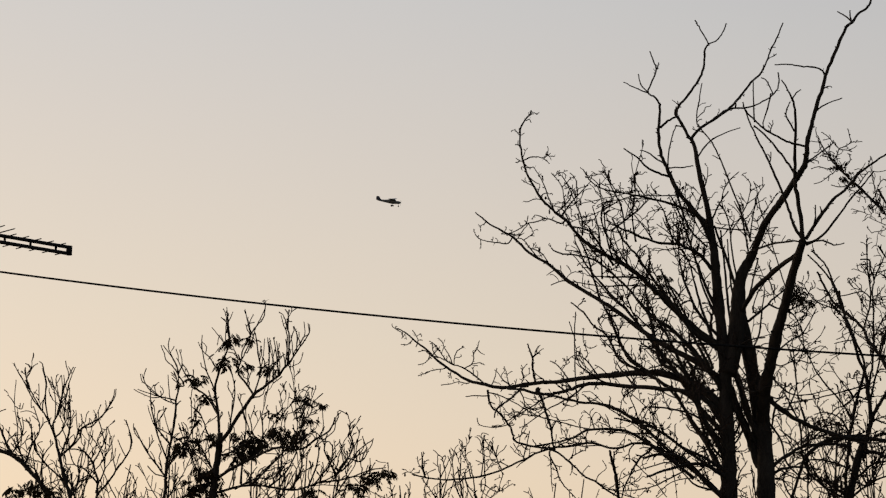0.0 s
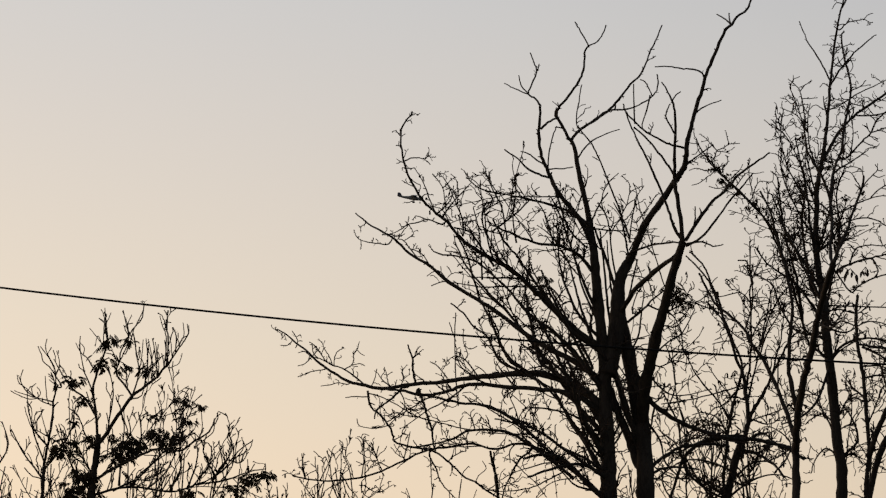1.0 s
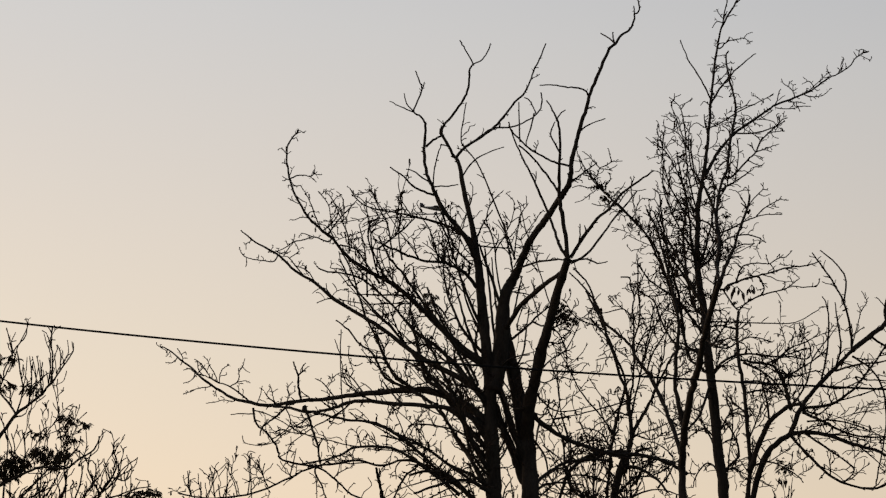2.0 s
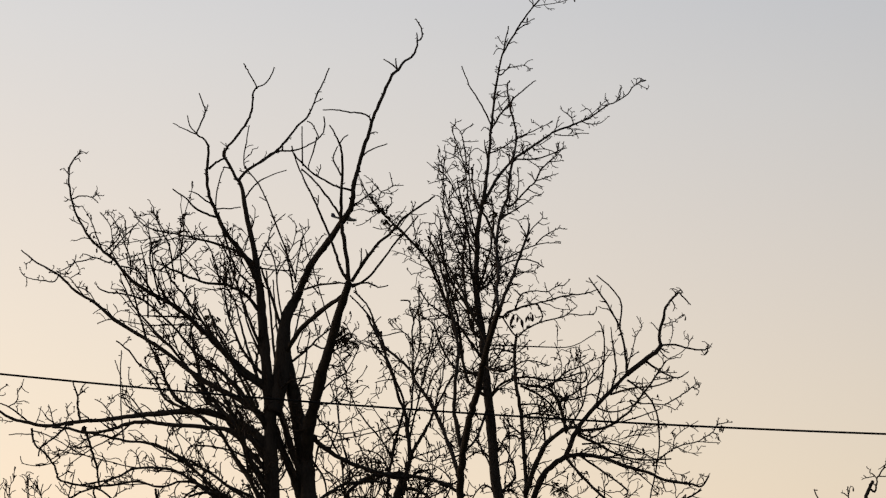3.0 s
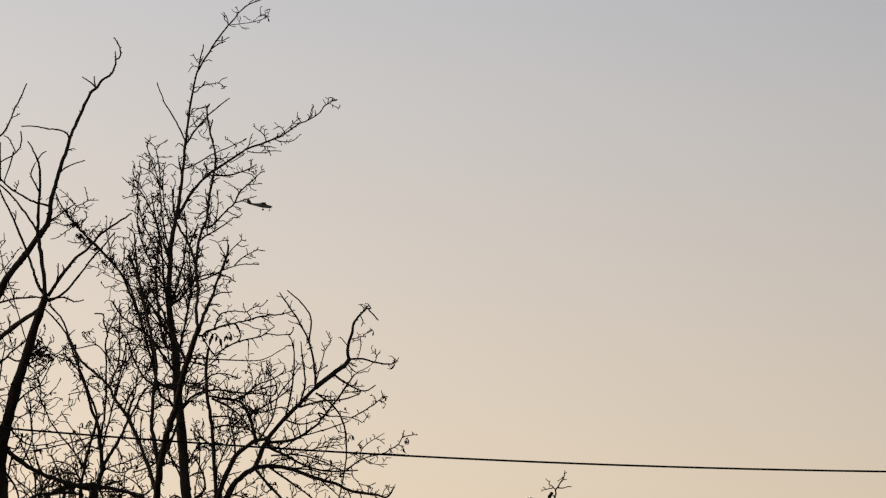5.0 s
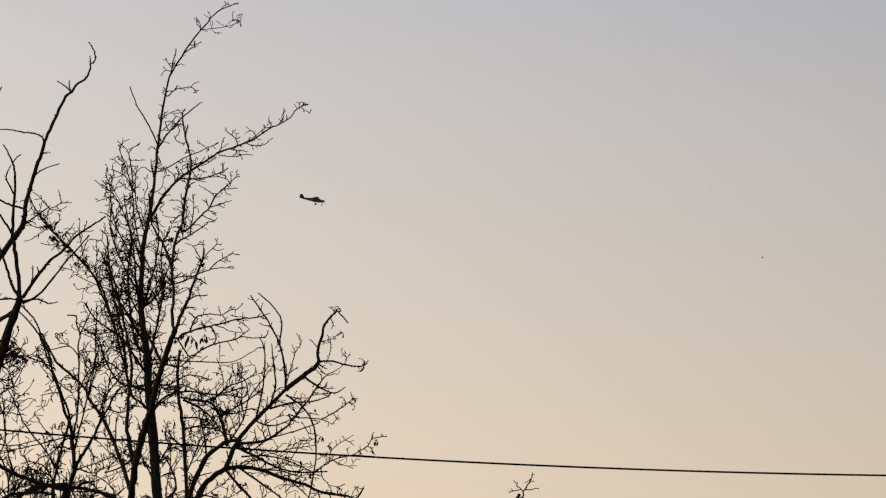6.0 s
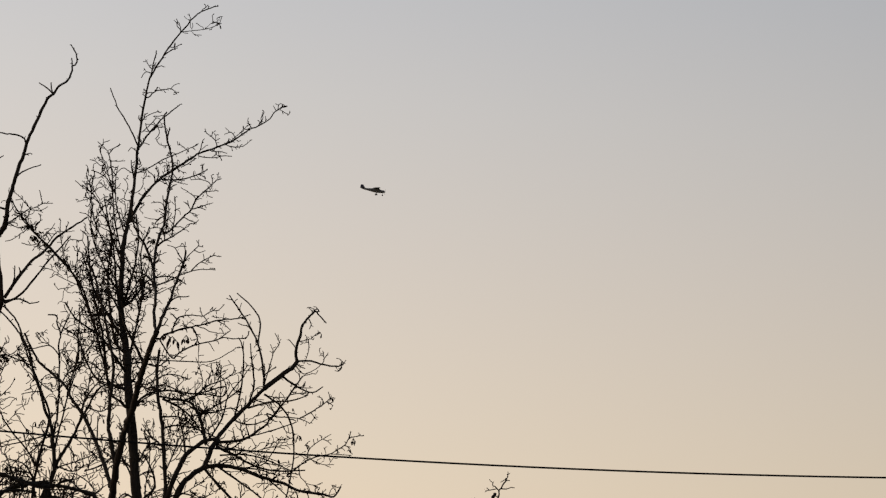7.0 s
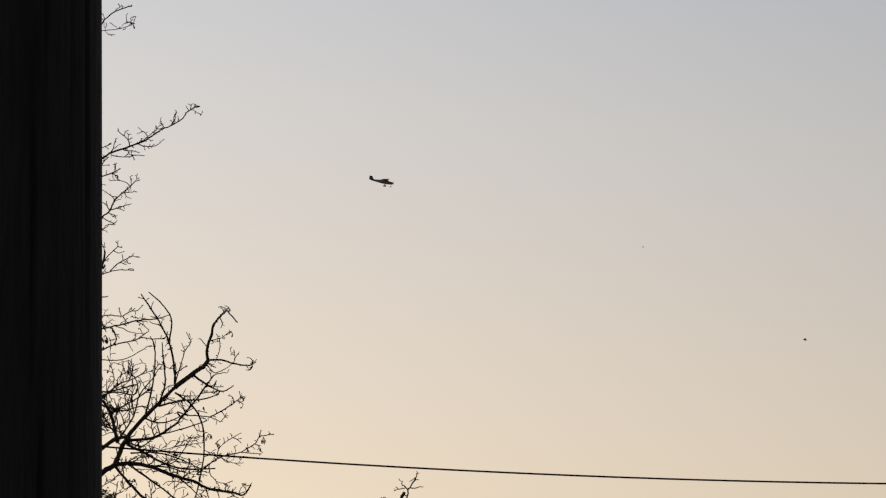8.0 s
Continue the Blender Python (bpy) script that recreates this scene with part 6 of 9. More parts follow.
    spray(tree, 0.0059, 0.0047, [(-1.35, -0.85, 8.44), (-1.39, -0.83, 8.4), (-1.49, -0.82, 8.38), (-1.59, -0.8, 8.41)])
    spray(tree, 0.0066, 0.0048, [(-1.28, -0.76, 8.41), (-1.25, -0.75, 8.45), (-1.15, -0.74, 8.58), (-1.05, -0.72, 8.58), (-0.94, -0.71, 8.6)])
    spray(tree, 0.0066, 0.0048, [(-1.12, -0.69, 8.26), (-1.08, -0.67, 8.3), (-1.04, -0.64, 8.43), (-0.98, -0.62, 8.51), (-0.84, -0.6, 8.51), (-0.83, -0.57, 8.63)])
    spray(tree, 0.0059, 0.0048, [(-0.99, -0.63, 8.13), (-0.91, -0.64, 8.2), (-0.9, -0.66, 8.33), (-0.91, -0.68, 8.49)])
    spray(tree, 0.0066, 0.0048, [(-0.75, -0.62, 8.09), (-0.82, -0.6, 8.07), (-0.81, -0.57, 8.25), (-0.78, -0.55, 8.39), (-0.84, -0.53, 8.53)])
    spray(tree, 0.0066, 0.0048, [(-1.07, -0.67, 8.21), (-1.04, -0.68, 8.23), (-1.07, -0.69, 8.15), (-1.12, -0.7, 8.13)])
    spray(tree, 0.0065, 0.0047, [(-1.69, -0.97, 8.84), (-1.74, -0.97, 8.77), (-1.79, -0.97, 8.76)])
    spray(tree, 0.0072, 0.0047, [(-1.47, -0.91, 8.57), (-1.42, -0.9, 8.61), (-1.37, -0.88, 8.68), (-1.37, -0.87, 8.74)])
    spray(tree, 0.0096, 0.005, [(-0.35, 0.57, 9.54), (-0.38, 0.59, 9.54), (-0.4, 0.61, 9.72), (-0.42, 0.63, 9.85), (-0.45, 0.64, 9.97), (-0.52, 0.66, 10.05), (-0.58, 0.68, 10.11)])
    spray(tree, 0.0069, 0.005, [(-0.44, 0.64, 9.93), (-0.38, 0.62, 10.01), (-0.3, 0.6, 10.05)])
    spray(tree, 0.0062, 0.0049, [(-0.41, 0.62, 9.84), (-0.33, 0.66, 9.85), (-0.22, 0.7, 9.87)])
    spray(tree, 0.0082, 0.005, [(-0.35, 0.49, 9.37), (-0.41, 0.51, 9.47), (-0.46, 0.52, 9.57), (-0.56, 0.54, 9.65), (-0.65, 0.55, 9.69)])
    spray(tree, 0.008, 0.0048, [(-0.66, -0.38, 9.11), (-0.72, -0.37, 9.18), (-0.82, -0.36, 9.24), (-0.92, -0.35, 9.33)])
    spray(tree, 0.0066, 0.0048, [(-0.71, -0.5, 9.08), (-0.81, -0.54, 9.04), (-0.91, -0.58, 9)])
    spray(tree, 0.0066, 0.0048, [(-0.73, -0.55, 9.15), (-0.76, -0.54, 9.27), (-0.79, -0.54, 9.34), (-0.78, -0.54, 9.44)])
    spray(tree, 0.0062, 0.0049, [(-0.55, 0.53, 9.65), (-0.5, 0.52, 9.71), (-0.53, 0.5, 9.81), (-0.59, 0.48, 9.84)])
    spray(tree, 0.0062, 0.0049, [(-0.52, 0.51, 9.76), (-0.55, 0.52, 9.75), (-0.62, 0.53, 9.81), (-0.69, 0.54, 9.83)])
    spray(tree, 0.0061, 0.0049, [(-0.14, 0.3, 9.6), (-0.22, 0.3, 9.65), (-0.28, 0.29, 9.67), (-0.35, 0.29, 9.61), (-0.41, 0.29, 9.53)])
    spray(tree, 0.0061, 0.0049, [(-0.16, 0.25, 9.24), (-0.26, 0.28, 9.26), (-0.21, 0.32, 9.44), (-0.26, 0.36, 9.55)])
    spray(tree, 0.0116, 0.0058, [(-0.12, 0.3, 9.53), (-0.16, 0.31, 9.66), (-0.17, 0.33, 9.79)])
    spray(tree, 0.0103, 0.0051, [(0.02, 0.46, 10.68), (0.06, 0.48, 10.68), (0.12, 0.5, 10.75), (0.19, 0.51, 10.79), (0.28, 0.53, 10.81), (0.35, 0.55, 10.83), (0.41, 0.57, 10.8)])
    spray(tree, 0.0062, 0.0049, [(0.35, 0.55, 10.82), (0.4, 0.54, 10.88)])
    spray(tree, 0.0055, 0.0044, [(0.4, 0.57, 10.79), (0.44, 0.57, 10.77), (0.39, 0.58, 10.76)])
    spray(tree, 0.0068, 0.005, [(0.04, 0.47, 10.76), (-0.01, 0.48, 10.79)])
    spray(tree, 0.0068, 0.005, [(0.11, 0.47, 11.05), (0.07, 0.5, 11.11), (0.02, 0.52, 11.2)])
    spray(tree, 0.0068, 0.005, [(0.1, 0.49, 11.01), (0.02, 0.47, 11.02), (-0.04, 0.46, 10.94)])
    spray(tree, 0.0062, 0.0049, [(0.15, 0.51, 11.09), (0.23, 0.53, 11.13), (0.27, 0.55, 11.12)])
    spray(tree, 0.0062, 0.0049, [(0.27, 0.53, 11.28), (0.36, 0.56, 11.36), (0.42, 0.58, 11.38)])
    spray(tree, 0.0061, 0.0049, [(-0.04, 0.41, 10.31), (0.02, 0.43, 10.4), (0.12, 0.44, 10.46), (0.2, 0.46, 10.49)])
    spray(tree, 0.0061, 0.0049, [(-0.05, 0.39, 10.19), (-0.02, 0.43, 10.2), (0.09, 0.46, 10.31), (0.17, 0.5, 10.41), (0.23, 0.54, 10.4)])
    spray(tree, 0.0062, 0.0049, [(0.17, 0.48, 10.32), (0.21, 0.52, 10.22), (0.16, 0.56, 10.14)])
    spray(tree, 0.0068, 0.0049, [(-0.09, 0.35, 9.9), (-0.16, 0.35, 9.96), (-0.21, 0.35, 9.91)])
    spray(tree, 0.0061, 0.0049, [(-0.09, 0.36, 10), (0, 0.36, 10.03), (0.07, 0.36, 10.01)])
    spray(tree, 0.0061, 0.0049, [(-0.1, 0.33, 9.74), (-0.05, 0.31, 9.73), (-0.08, 0.29, 9.79), (-0.14, 0.27, 9.75)])
    spray(tree, 0.006, 0.0048, [(0.52, -0.12, 9.85), (0.53, -0.1, 9.82), (0.47, -0.08, 9.88), (0.41, -0.07, 9.92)])
    spray(tree, 0.006, 0.0048, [(0.56, -0.15, 9.86), (0.64, -0.12, 9.92)])
    spray(tree, 0.0076, 0.005, [(1.01, 0.93, 10.17), (0.99, 0.93, 10.24), (0.93, 0.93, 10.3), (0.87, 0.92, 10.34), (0.85, 0.92, 10.4)])
    spray(tree, 0.0062, 0.005, [(0.99, 0.93, 10.24), (1.05, 0.94, 10.28)])
    spray(tree, 0.0062, 0.005, [(0.94, 0.93, 10.3), (0.95, 0.94, 10.37)])
    spray(tree, 0.0076, 0.005, [(1.07, 0.96, 10.19), (1.19, 0.98, 10.25), (1.26, 1, 10.32), (1.34, 1.02, 10.39)])
    spray(tree, 0.0063, 0.005, [(1.26, 1, 10.32), (1.2, 0.98, 10.38), (1.14, 0.96, 10.35)])
    spray(tree, 0.0063, 0.005, [(1.33, 1.02, 10.39), (1.38, 1.03, 10.42), (1.37, 1.04, 10.48)])
    spray(tree, 0.0077, 0.0051, [(1.51, 1.17, 10.49), (1.48, 1.17, 10.53), (1.45, 1.18, 10.6)])
    spray(tree, 0.0056, 0.0045, [(1.48, 1.17, 10.53), (1.44, 1.18, 10.57)])
    spray(tree, 0.007, 0.0051, [(1.62, 1.21, 10.56), (1.63, 1.21, 10.6), (1.66, 1.2, 10.64)])
    spray(tree, 0.007, 0.0051, [(1.87, 1.28, 10.79), (1.89, 1.28, 10.87), (1.94, 1.29, 10.88)])
    spray(tree, 0.0063, 0.0051, [(1.91, 1.28, 10.83), (1.97, 1.3, 10.84), (2.01, 1.31, 10.86)])
    spray(tree, 0.0063, 0.0051, [(1.85, 1.27, 10.78), (1.81, 1.28, 10.85)])
    spray(tree, 0.0076, 0.005, [(1.12, 0.98, 10.21), (1.26, 1, 10.18), (1.38, 1.02, 10.21), (1.44, 1.04, 10.26)])
    spray(tree, 0.0069, 0.005, [(0.93, 0.89, 10.12), (0.93, 0.86, 10.08), (1.03, 0.82, 10.07), (1.13, 0.79, 10.04)])
    spray(tree, 0.0069, 0.005, [(0.75, 0.81, 10.02), (0.77, 0.77, 9.98), (0.94, 0.74, 9.96), (1.07, 0.7, 9.98), (1.18, 0.67, 9.97)])
    spray(tree, 0.0062, 0.005, [(1.03, 0.72, 9.97), (1.05, 0.72, 9.92)])
    spray(tree, 0.0069, 0.005, [(0.68, 0.77, 9.96), (0.7, 0.78, 9.94), (0.61, 0.79, 9.88), (0.52, 0.8, 9.83)])
    spray(tree, 0.0102, 0.0051, [(2.2, 0.2, 7.82), (2.25, 0.19, 7.82), (2.24, 0.18, 7.85), (2.2, 0.18, 7.84), (2.18, 0.17, 7.81), (2.14, 0.16, 7.84)])
    spray(tree, 0.0075, 0.0049, [(2.12, 0.23, 7.74), (2.16, 0.25, 7.67), (2.14, 0.26, 7.6)])
    spray(tree, 0.0082, 0.0049, [(2.01, 0.33, 7.46), (2.05, 0.34, 7.45), (2.12, 0.34, 7.48), (2.18, 0.35, 7.49)])
    spray(tree, 0.0068, 0.0049, [(2.14, 0.35, 7.48), (2.14, 0.3, 7.36), (2.11, 0.26, 7.25), (2.06, 0.21, 7.14)])
    spray(tree, 0.0061, 0.0049, [(2.18, 0.35, 7.49), (2.24, 0.35, 7.55), (2.29, 0.35, 7.58)])
    spray(tree, 0.0075, 0.0049, [(1.96, 0.4, 7.15), (1.99, 0.37, 7.12), (2.07, 0.35, 7.03), (2.16, 0.32, 7.05), (2.26, 0.3, 7.11), (2.33, 0.27, 7.19), (2.31, 0.25, 7.32)])
    spray(tree, 0.0061, 0.0049, [(2.32, 0.27, 7.2), (2.37, 0.23, 7.27)])
    spray(tree, 0.0061, 0.0049, [(2.33, 0.26, 7.24), (2.28, 0.25, 7.27)])
    spray(tree, 0.0109, 0.0055, [(1.98, 0.4, 7.17), (2.04, 0.39, 7.13), (2.1, 0.38, 7.1)])
    spray(tree, 0.0103, 0.0051, [(2.57, 0.49, 7.18), (2.61, 0.48, 7.18), (2.65, 0.46, 7.24)])
    spray(tree, 0.0096, 0.005, [(2.59, 0.48, 7.18), (2.58, 0.47, 7.13), (2.54, 0.46, 7.09)])
    spray(tree, 0.0082, 0.0049, [(1.57, 0.4, 6.87), (1.61, 0.35, 7.04), (1.65, 0.3, 7.19), (1.68, 0.25, 7.3), (1.74, 0.2, 7.39), (1.71, 0.15, 7.45), (1.67, 0.1, 7.51)])
    spray(tree, 0.0054, 0.0043, [(1.67, 0.25, 7.3), (1.63, 0.25, 7.39)])
    spray(tree, 0.0068, 0.005, [(1.55, 0.42, 7.09), (1.5, 0.41, 7.08), (1.55, 0.4, 7.13)])
    spray(tree, 0.0068, 0.005, [(1.51, 0.43, 7.34), (1.48, 0.44, 7.33), (1.52, 0.44, 7.36), (1.54, 0.44, 7.35)])
    spray(tree, 0.008, 0.0049, [(1.81, -0.18, 6.67), (1.94, -0.17, 6.69), (2.05, -0.16, 6.7)])
    spray(tree, 0.0074, 0.0049, [(1.85, -0.21, 6.73), (1.92, -0.23, 6.76), (2, -0.25, 6.75), (2.1, -0.27, 6.75)])
    spray(tree, 0.006, 0.0048, [(1.98, -0.25, 6.75), (2, -0.23, 6.82)])
    spray(tree, 0.006, 0.0048, [(1.95, -0.17, 6.69), (2.04, -0.22, 6.65)])
    spray(tree, 0.0116, 0.0058, [(1.63, 0.39, 6.46), (1.6, 0.38, 6.51), (1.71, 0.37, 6.47), (1.87, 0.36, 6.46), (2.03, 0.34, 6.44), (2.15, 0.33, 6.38)])
    spray(tree, 0.0095, 0.0049, [(2.01, 0.35, 6.44), (2.14, 0.32, 6.51), (2.24, 0.3, 6.57), (2.33, 0.28, 6.63), (2.41, 0.26, 6.7), (2.47, 0.24, 6.7)])
    spray(tree, 0.0061, 0.0049, [(2.33, 0.28, 6.63), (2.3, 0.28, 6.7), (2.24, 0.27, 6.72)])
    spray(tree, 0.0061, 0.0049, [(2.41, 0.26, 6.69), (2.38, 0.23, 6.78)])
    spray(tree, 0.0061, 0.0049, [(2.37, 0.27, 6.66), (2.45, 0.3, 6.61)])
    spray(tree, 0.0061, 0.0049, [(2.15, 0.33, 6.38), (2.2, 0.33, 6.44), (2.23, 0.32, 6.5)])
    spray(tree, 0.0103, 0.0052, [(1.95, 0.67, 5.74), (1.9, 0.62, 5.74), (2.03, 0.57, 5.85), (2.13, 0.52, 5.92), (2.26, 0.48, 5.97), (2.42, 0.43, 6), (2.51, 0.38, 6.05), (2.61, 0.33, 6.11), (2.66, 0.28, 6.19), (2.76, 0.23, 6.21), (2.83, 0.18, 6.21)])
    spray(tree, 0.0061, 0.0049, [(2.61, 0.33, 6.1), (2.68, 0.34, 6.08)])
    spray(tree, 0.0068, 0.005, [(2.44, 0.42, 6), (2.55, 0.37, 5.99), (2.68, 0.32, 5.97)])
    spray(tree, 0.0082, 0.005, [(2.14, 0.52, 5.92), (2.16, 0.53, 6.05), (2.24, 0.53, 6.14), (2.35, 0.54, 6.21), (2.45, 0.54, 6.27)])
    spray(tree, 0.0061, 0.0049, [(2.66, 0.28, 6.18), (2.67, 0.27, 6.28)])
    spray(tree, 0.0062, 0.0049, [(2.35, 0.54, 6.21), (2.42, 0.54, 6.18), (2.46, 0.55, 6.14)])
    spray(tree, 0.0062, 0.0049, [(2.24, 0.53, 6.13), (2.23, 0.56, 6.21)])
    spray(tree, 0.0088, 0.0049, [(1.95, 0.01, 5.48), (2.1, 0.05, 5.47), (2.24, 0.08, 5.44), (2.35, 0.12, 5.43), (2.44, 0.15, 5.46)])
    spray(tree, 0.0075, 0.0049, [(2, 0.2, 5.76), (2, 0.2, 5.69), (2.08, 0.19, 5.59), (2.13, 0.18, 5.49)])
    spray(tree, 0.0061, 0.0049, [(2.08, 0.19, 5.59), (2.2, 0.22, 5.57), (2.3, 0.25, 5.61)])
    spray(tree, 0.0061, 0.0049, [(2.36, 0.12, 5.43), (2.39, 0.13, 5.5), (2.44, 0.14, 5.56)])
    spray(tree, 0.0068, 0.0049, [(2.25, 0.09, 5.44), (2.29, 0.08, 5.39), (2.35, 0.07, 5.37)])
    spray(tree, 0.0062, 0.005, [(1.88, 0.76, 5.39), (1.92, 0.74, 5.38), (1.99, 0.72, 5.44), (1.95, 0.7, 5.47)])
    spray(tree, 0.0068, 0.0049, [(1.12, 0.07, 5.38), (1.3, 0.09, 5.29), (1.43, 0.11, 5.17)])
    spray(tree, 0.0061, 0.0049, [(-0.03, 0.37, 9.27), (0.03, 0.37, 9.34), (0.01, 0.38, 9.44)])
    spray(tree, 0.0061, 0.0049, [(-0.05, 0.35, 9.24), (0.01, 0.38, 9.21), (-0.05, 0.41, 9.16), (0, 0.44, 9.11)])
    spray(tree, 0.0061, 0.0049, [(-0.14, 0.26, 9.33), (-0.06, 0.3, 9.38), (-0.01, 0.34, 9.47)])
    spray(tree, 0.0061, 0.0049, [(-0.01, 0.34, 9.47), (-0.01, 0.35, 9.55), (0.03, 0.35, 9.6), (0.01, 0.36, 9.68)])
    spray(tree, 0.0062, 0.0049, [(0.38, 0.62, 9.73), (0.46, 0.61, 9.62), (0.55, 0.59, 9.6)])
    spray(tree, 0.0062, 0.0049, [(0.06, 0.43, 9.4), (0, 0.46, 9.36), (-0.06, 0.48, 9.39)])
    spray(tree, 0.0062, 0.005, [(0.45, 0.66, 9.79), (0.47, 0.63, 9.75), (0.41, 0.6, 9.83), (0.34, 0.57, 9.84)])
    spray(tree, 0.0061, 0.0049, [(-0.16, 0.32, 9.7), (-0.05, 0.28, 9.65), (0.01, 0.25, 9.68)])
    leaf_bunch(tree, (-1.43, -1.00, 8.43), 0.12, 1275)
    leaf_bunch(tree, (-1.56, -1.00, 8.57), 0.09, 1235)
    leaf_bunch(tree, (-1.26, -1.00, 8.29), 0.09, 1320)
    leaf_bunch(tree, (-0.30, 0.00, 7.92), 0.12, 1540)
    leaf_bunch(tree, (-0.47, 0.00, 8.27), 0.11, 1465)
    leaf_bunch(tree, (0.05, 0.00, 8.44), 0.11, 1515)
    leaf_bunch(tree, (0.71, 0.00, 5.36), 0.12, 2065)
    pod_bunch(tree, (0.68, 0.00, 5.23), .14, 2080)
    leaf_bunch(tree, (-0.71, -0.80, 8.34), 0.07, 1400)
    leaf_bunch(tree, (-0.19, -0.50, 8.09), 0.07, 1520)
    leaf_bunch(tree, (-0.40, 0.20, 7.67), 0.07, 1565)
    leaf_bunch(tree, (-0.56, 0.50, 7.45), 0.07, 1580)
    leaf_bunch(tree, (-0.12, -0.80, 7.75), 0.07, 1575)
    leaf_bunch(tree, (-0.75, -0.80, 7.82), 0.07, 1470)
    leaf_bunch(tree, (-0.21, 0.00, 7.46), 0.07, 1620)
    leaf_bunch(tree, (0.17, 0.50, 7.45), 0.07, 1685)
    leaf_bunch(tree, (-1.13, -0.20, 8.29), 0.07, 1360)
    leaf_bunch(tree, (-1.39, -1.00, 8.50), .09, 1270)
    leaf_bunch(tree, (-1.49, -1.00, 8.59), .09, 1242)
    pod_bunch(tree, (2.71, 0.30, 6.16), .08, 2240)
    pod_bunch(tree, (1.99, 0.30, 6.19), .08, 2130)
    leaf_bunch(tree, (0.65, 0.00, 5.35), .14, 2057)
    leaf_bunch(tree, (0.63, 0.00, 5.44), .1, 2040)
    tree.finish()


make_slim_tree()


def make_front_tree():
    tree = Tree((1.246, 23.16, 0), "bare forked tree with a slanting stem and hanging pods", 8, NEAR)
    limb(tree, 0.0397, 0.0240, 0.3, [(0, 0, 0), (0, 0, 1.77), (0.01, 0, 3.09), (0.01, 0, 3.84), (0.01, 0, 4.17), (0.01, 0, 4.41), (0.01, -0.24, 4.56), (0.02, -0.48, 4.74), (0.05, -0.72, 4.91), (0.08, -0.96, 5.03), (0.11, -1.2, 5.15), (0.13, -1.44, 5.3), (0.16, -1.68, 5.42), (0.19, -1.92, 5.54), (0.23, -2.16, 5.66)])
    limb(tree, 0.0227, 0.0091, 0.7, [(-0.01, -0.18, 4.53), (-0.08, -0.08, 4.78), (-0.16, 0, 5.01), (-0.26, 0.1, 5.24), (-0.37, 0.18, 5.42), (-0.43, 0.23, 5.55), (-0.55, 0.3, 5.68), (-0.68, 0.36, 5.8), (-0.74, 0.41, 5.92), (-0.82, 0.48, 6.1)])
    limb(tree, 0.0227, 0.0083, 0.8, [(0.01, -0.42, 4.71), (-0.04, -0.43, 4.95), (-0.06, -0.43, 5.13), (-0.04, -0.44, 5.4), (-0.02, -0.44, 5.62), (-0.06, -0.46, 5.88), (-0.13, -0.47, 6.18), (-0.2, -0.47, 6.46), (-0.29, -0.48, 6.65)])
    limb(tree, 0.0165, 0.0085, 0.7, [(0.23, -2.16, 5.66), (0.3, -2.08, 5.84), (0.37, -1.99, 6), (0.43, -1.91, 6.18), (0.49, -1.84, 6.34), (0.52, -1.76, 6.48)])
    limb(tree, 0.0155, 0.0105, 0.8, [(0.23, -2.16, 5.66), (0.22, -2.02, 5.8), (0.24, -1.86, 5.96), (0.26, -1.67, 6.15), (0.26, -1.48, 6.35), (0.3, -1.22, 6.62), (0.36, -1.04, 6.81), (0.4, -0.96, 6.89)])
    limb(tree, 0.0133, 0.0067, 1.0, [(0.4, -0.96, 6.89), (0.43, -0.79, 7.12), (0.48, -0.62, 7.36), (0.52, -0.43, 7.62), (0.49, -0.23, 7.9), (0.47, -0.06, 8.15), (0.5, 0, 8.24)])
    limb(tree, 0.0133, 0.0067, 0.8, [(0.26, -1.48, 6.35), (0.19, -1.46, 6.56), (0.11, -1.46, 6.7), (0.07, -1.45, 6.83), (0.05, -1.44, 7.05)])
    limb(tree, 0.0140, 0.0074, 0.9, [(0.16, -1.74, 5.44), (0.07, -1.79, 5.61), (-0.01, -1.82, 5.75), (-0.08, -1.87, 5.9), (-0.19, -1.92, 6.09)])
    limb(tree, 0.0091, 0.0050, 1.1, [(-0.29, 0.12, 5.28), (-0.25, -0.55, 5.36), (-0.19, -1.16, 5.39), (-0.14, -1.68, 5.43)])
    limb(tree, 0.0091, 0.0050, 1.0, [(-0.42, 0.22, 5.52), (-0.37, -0.6, 5.64), (-0.41, -1.45, 5.76), (-0.43, -2.04, 5.84)])
    limb(tree, 0.0100, 0.0054, 1.2, [(0.14, -1.44, 5.31), (0.22, -1.8, 5.2), (0.29, -2.12, 5.2), (0.38, -2.52, 5.09)])
    limb(tree, 0.0108, 0.0054, 1.2, [(0.26, -1.67, 6.15), (0.18, -1.63, 6.27), (0.07, -1.6, 6.32), (0, -1.56, 6.44)])
    limb(tree, 0.0100, 0.0050, 1.2, [(0.3, -1.22, 6.62), (0.37, -1.22, 6.68), (0.47, -1.21, 6.74), (0.58, -1.2, 6.82)])
    spray(tree, 0.0101, 0.0051, [(0.36, -1.03, 6.82), (0.41, -1.03, 6.8), (0.47, -1.02, 6.85), (0.57, -1.02, 6.96), (0.64, -1.01, 7.03), (0.69, -1.01, 7.13), (0.75, -1, 7.2), (0.82, -1, 7.26), (0.88, -0.99, 7.33)])
    spray(tree, 0.0058, 0.0035, [(0.65, -1.01, 7.04), (0.72, -1.01, 7.06), (0.79, -1, 7.09), (0.85, -0.99, 7.11)])
    spray(tree, 0.0043, 0.0035, [(0.72, -1.01, 7.06), (0.78, -1.03, 7.03)])
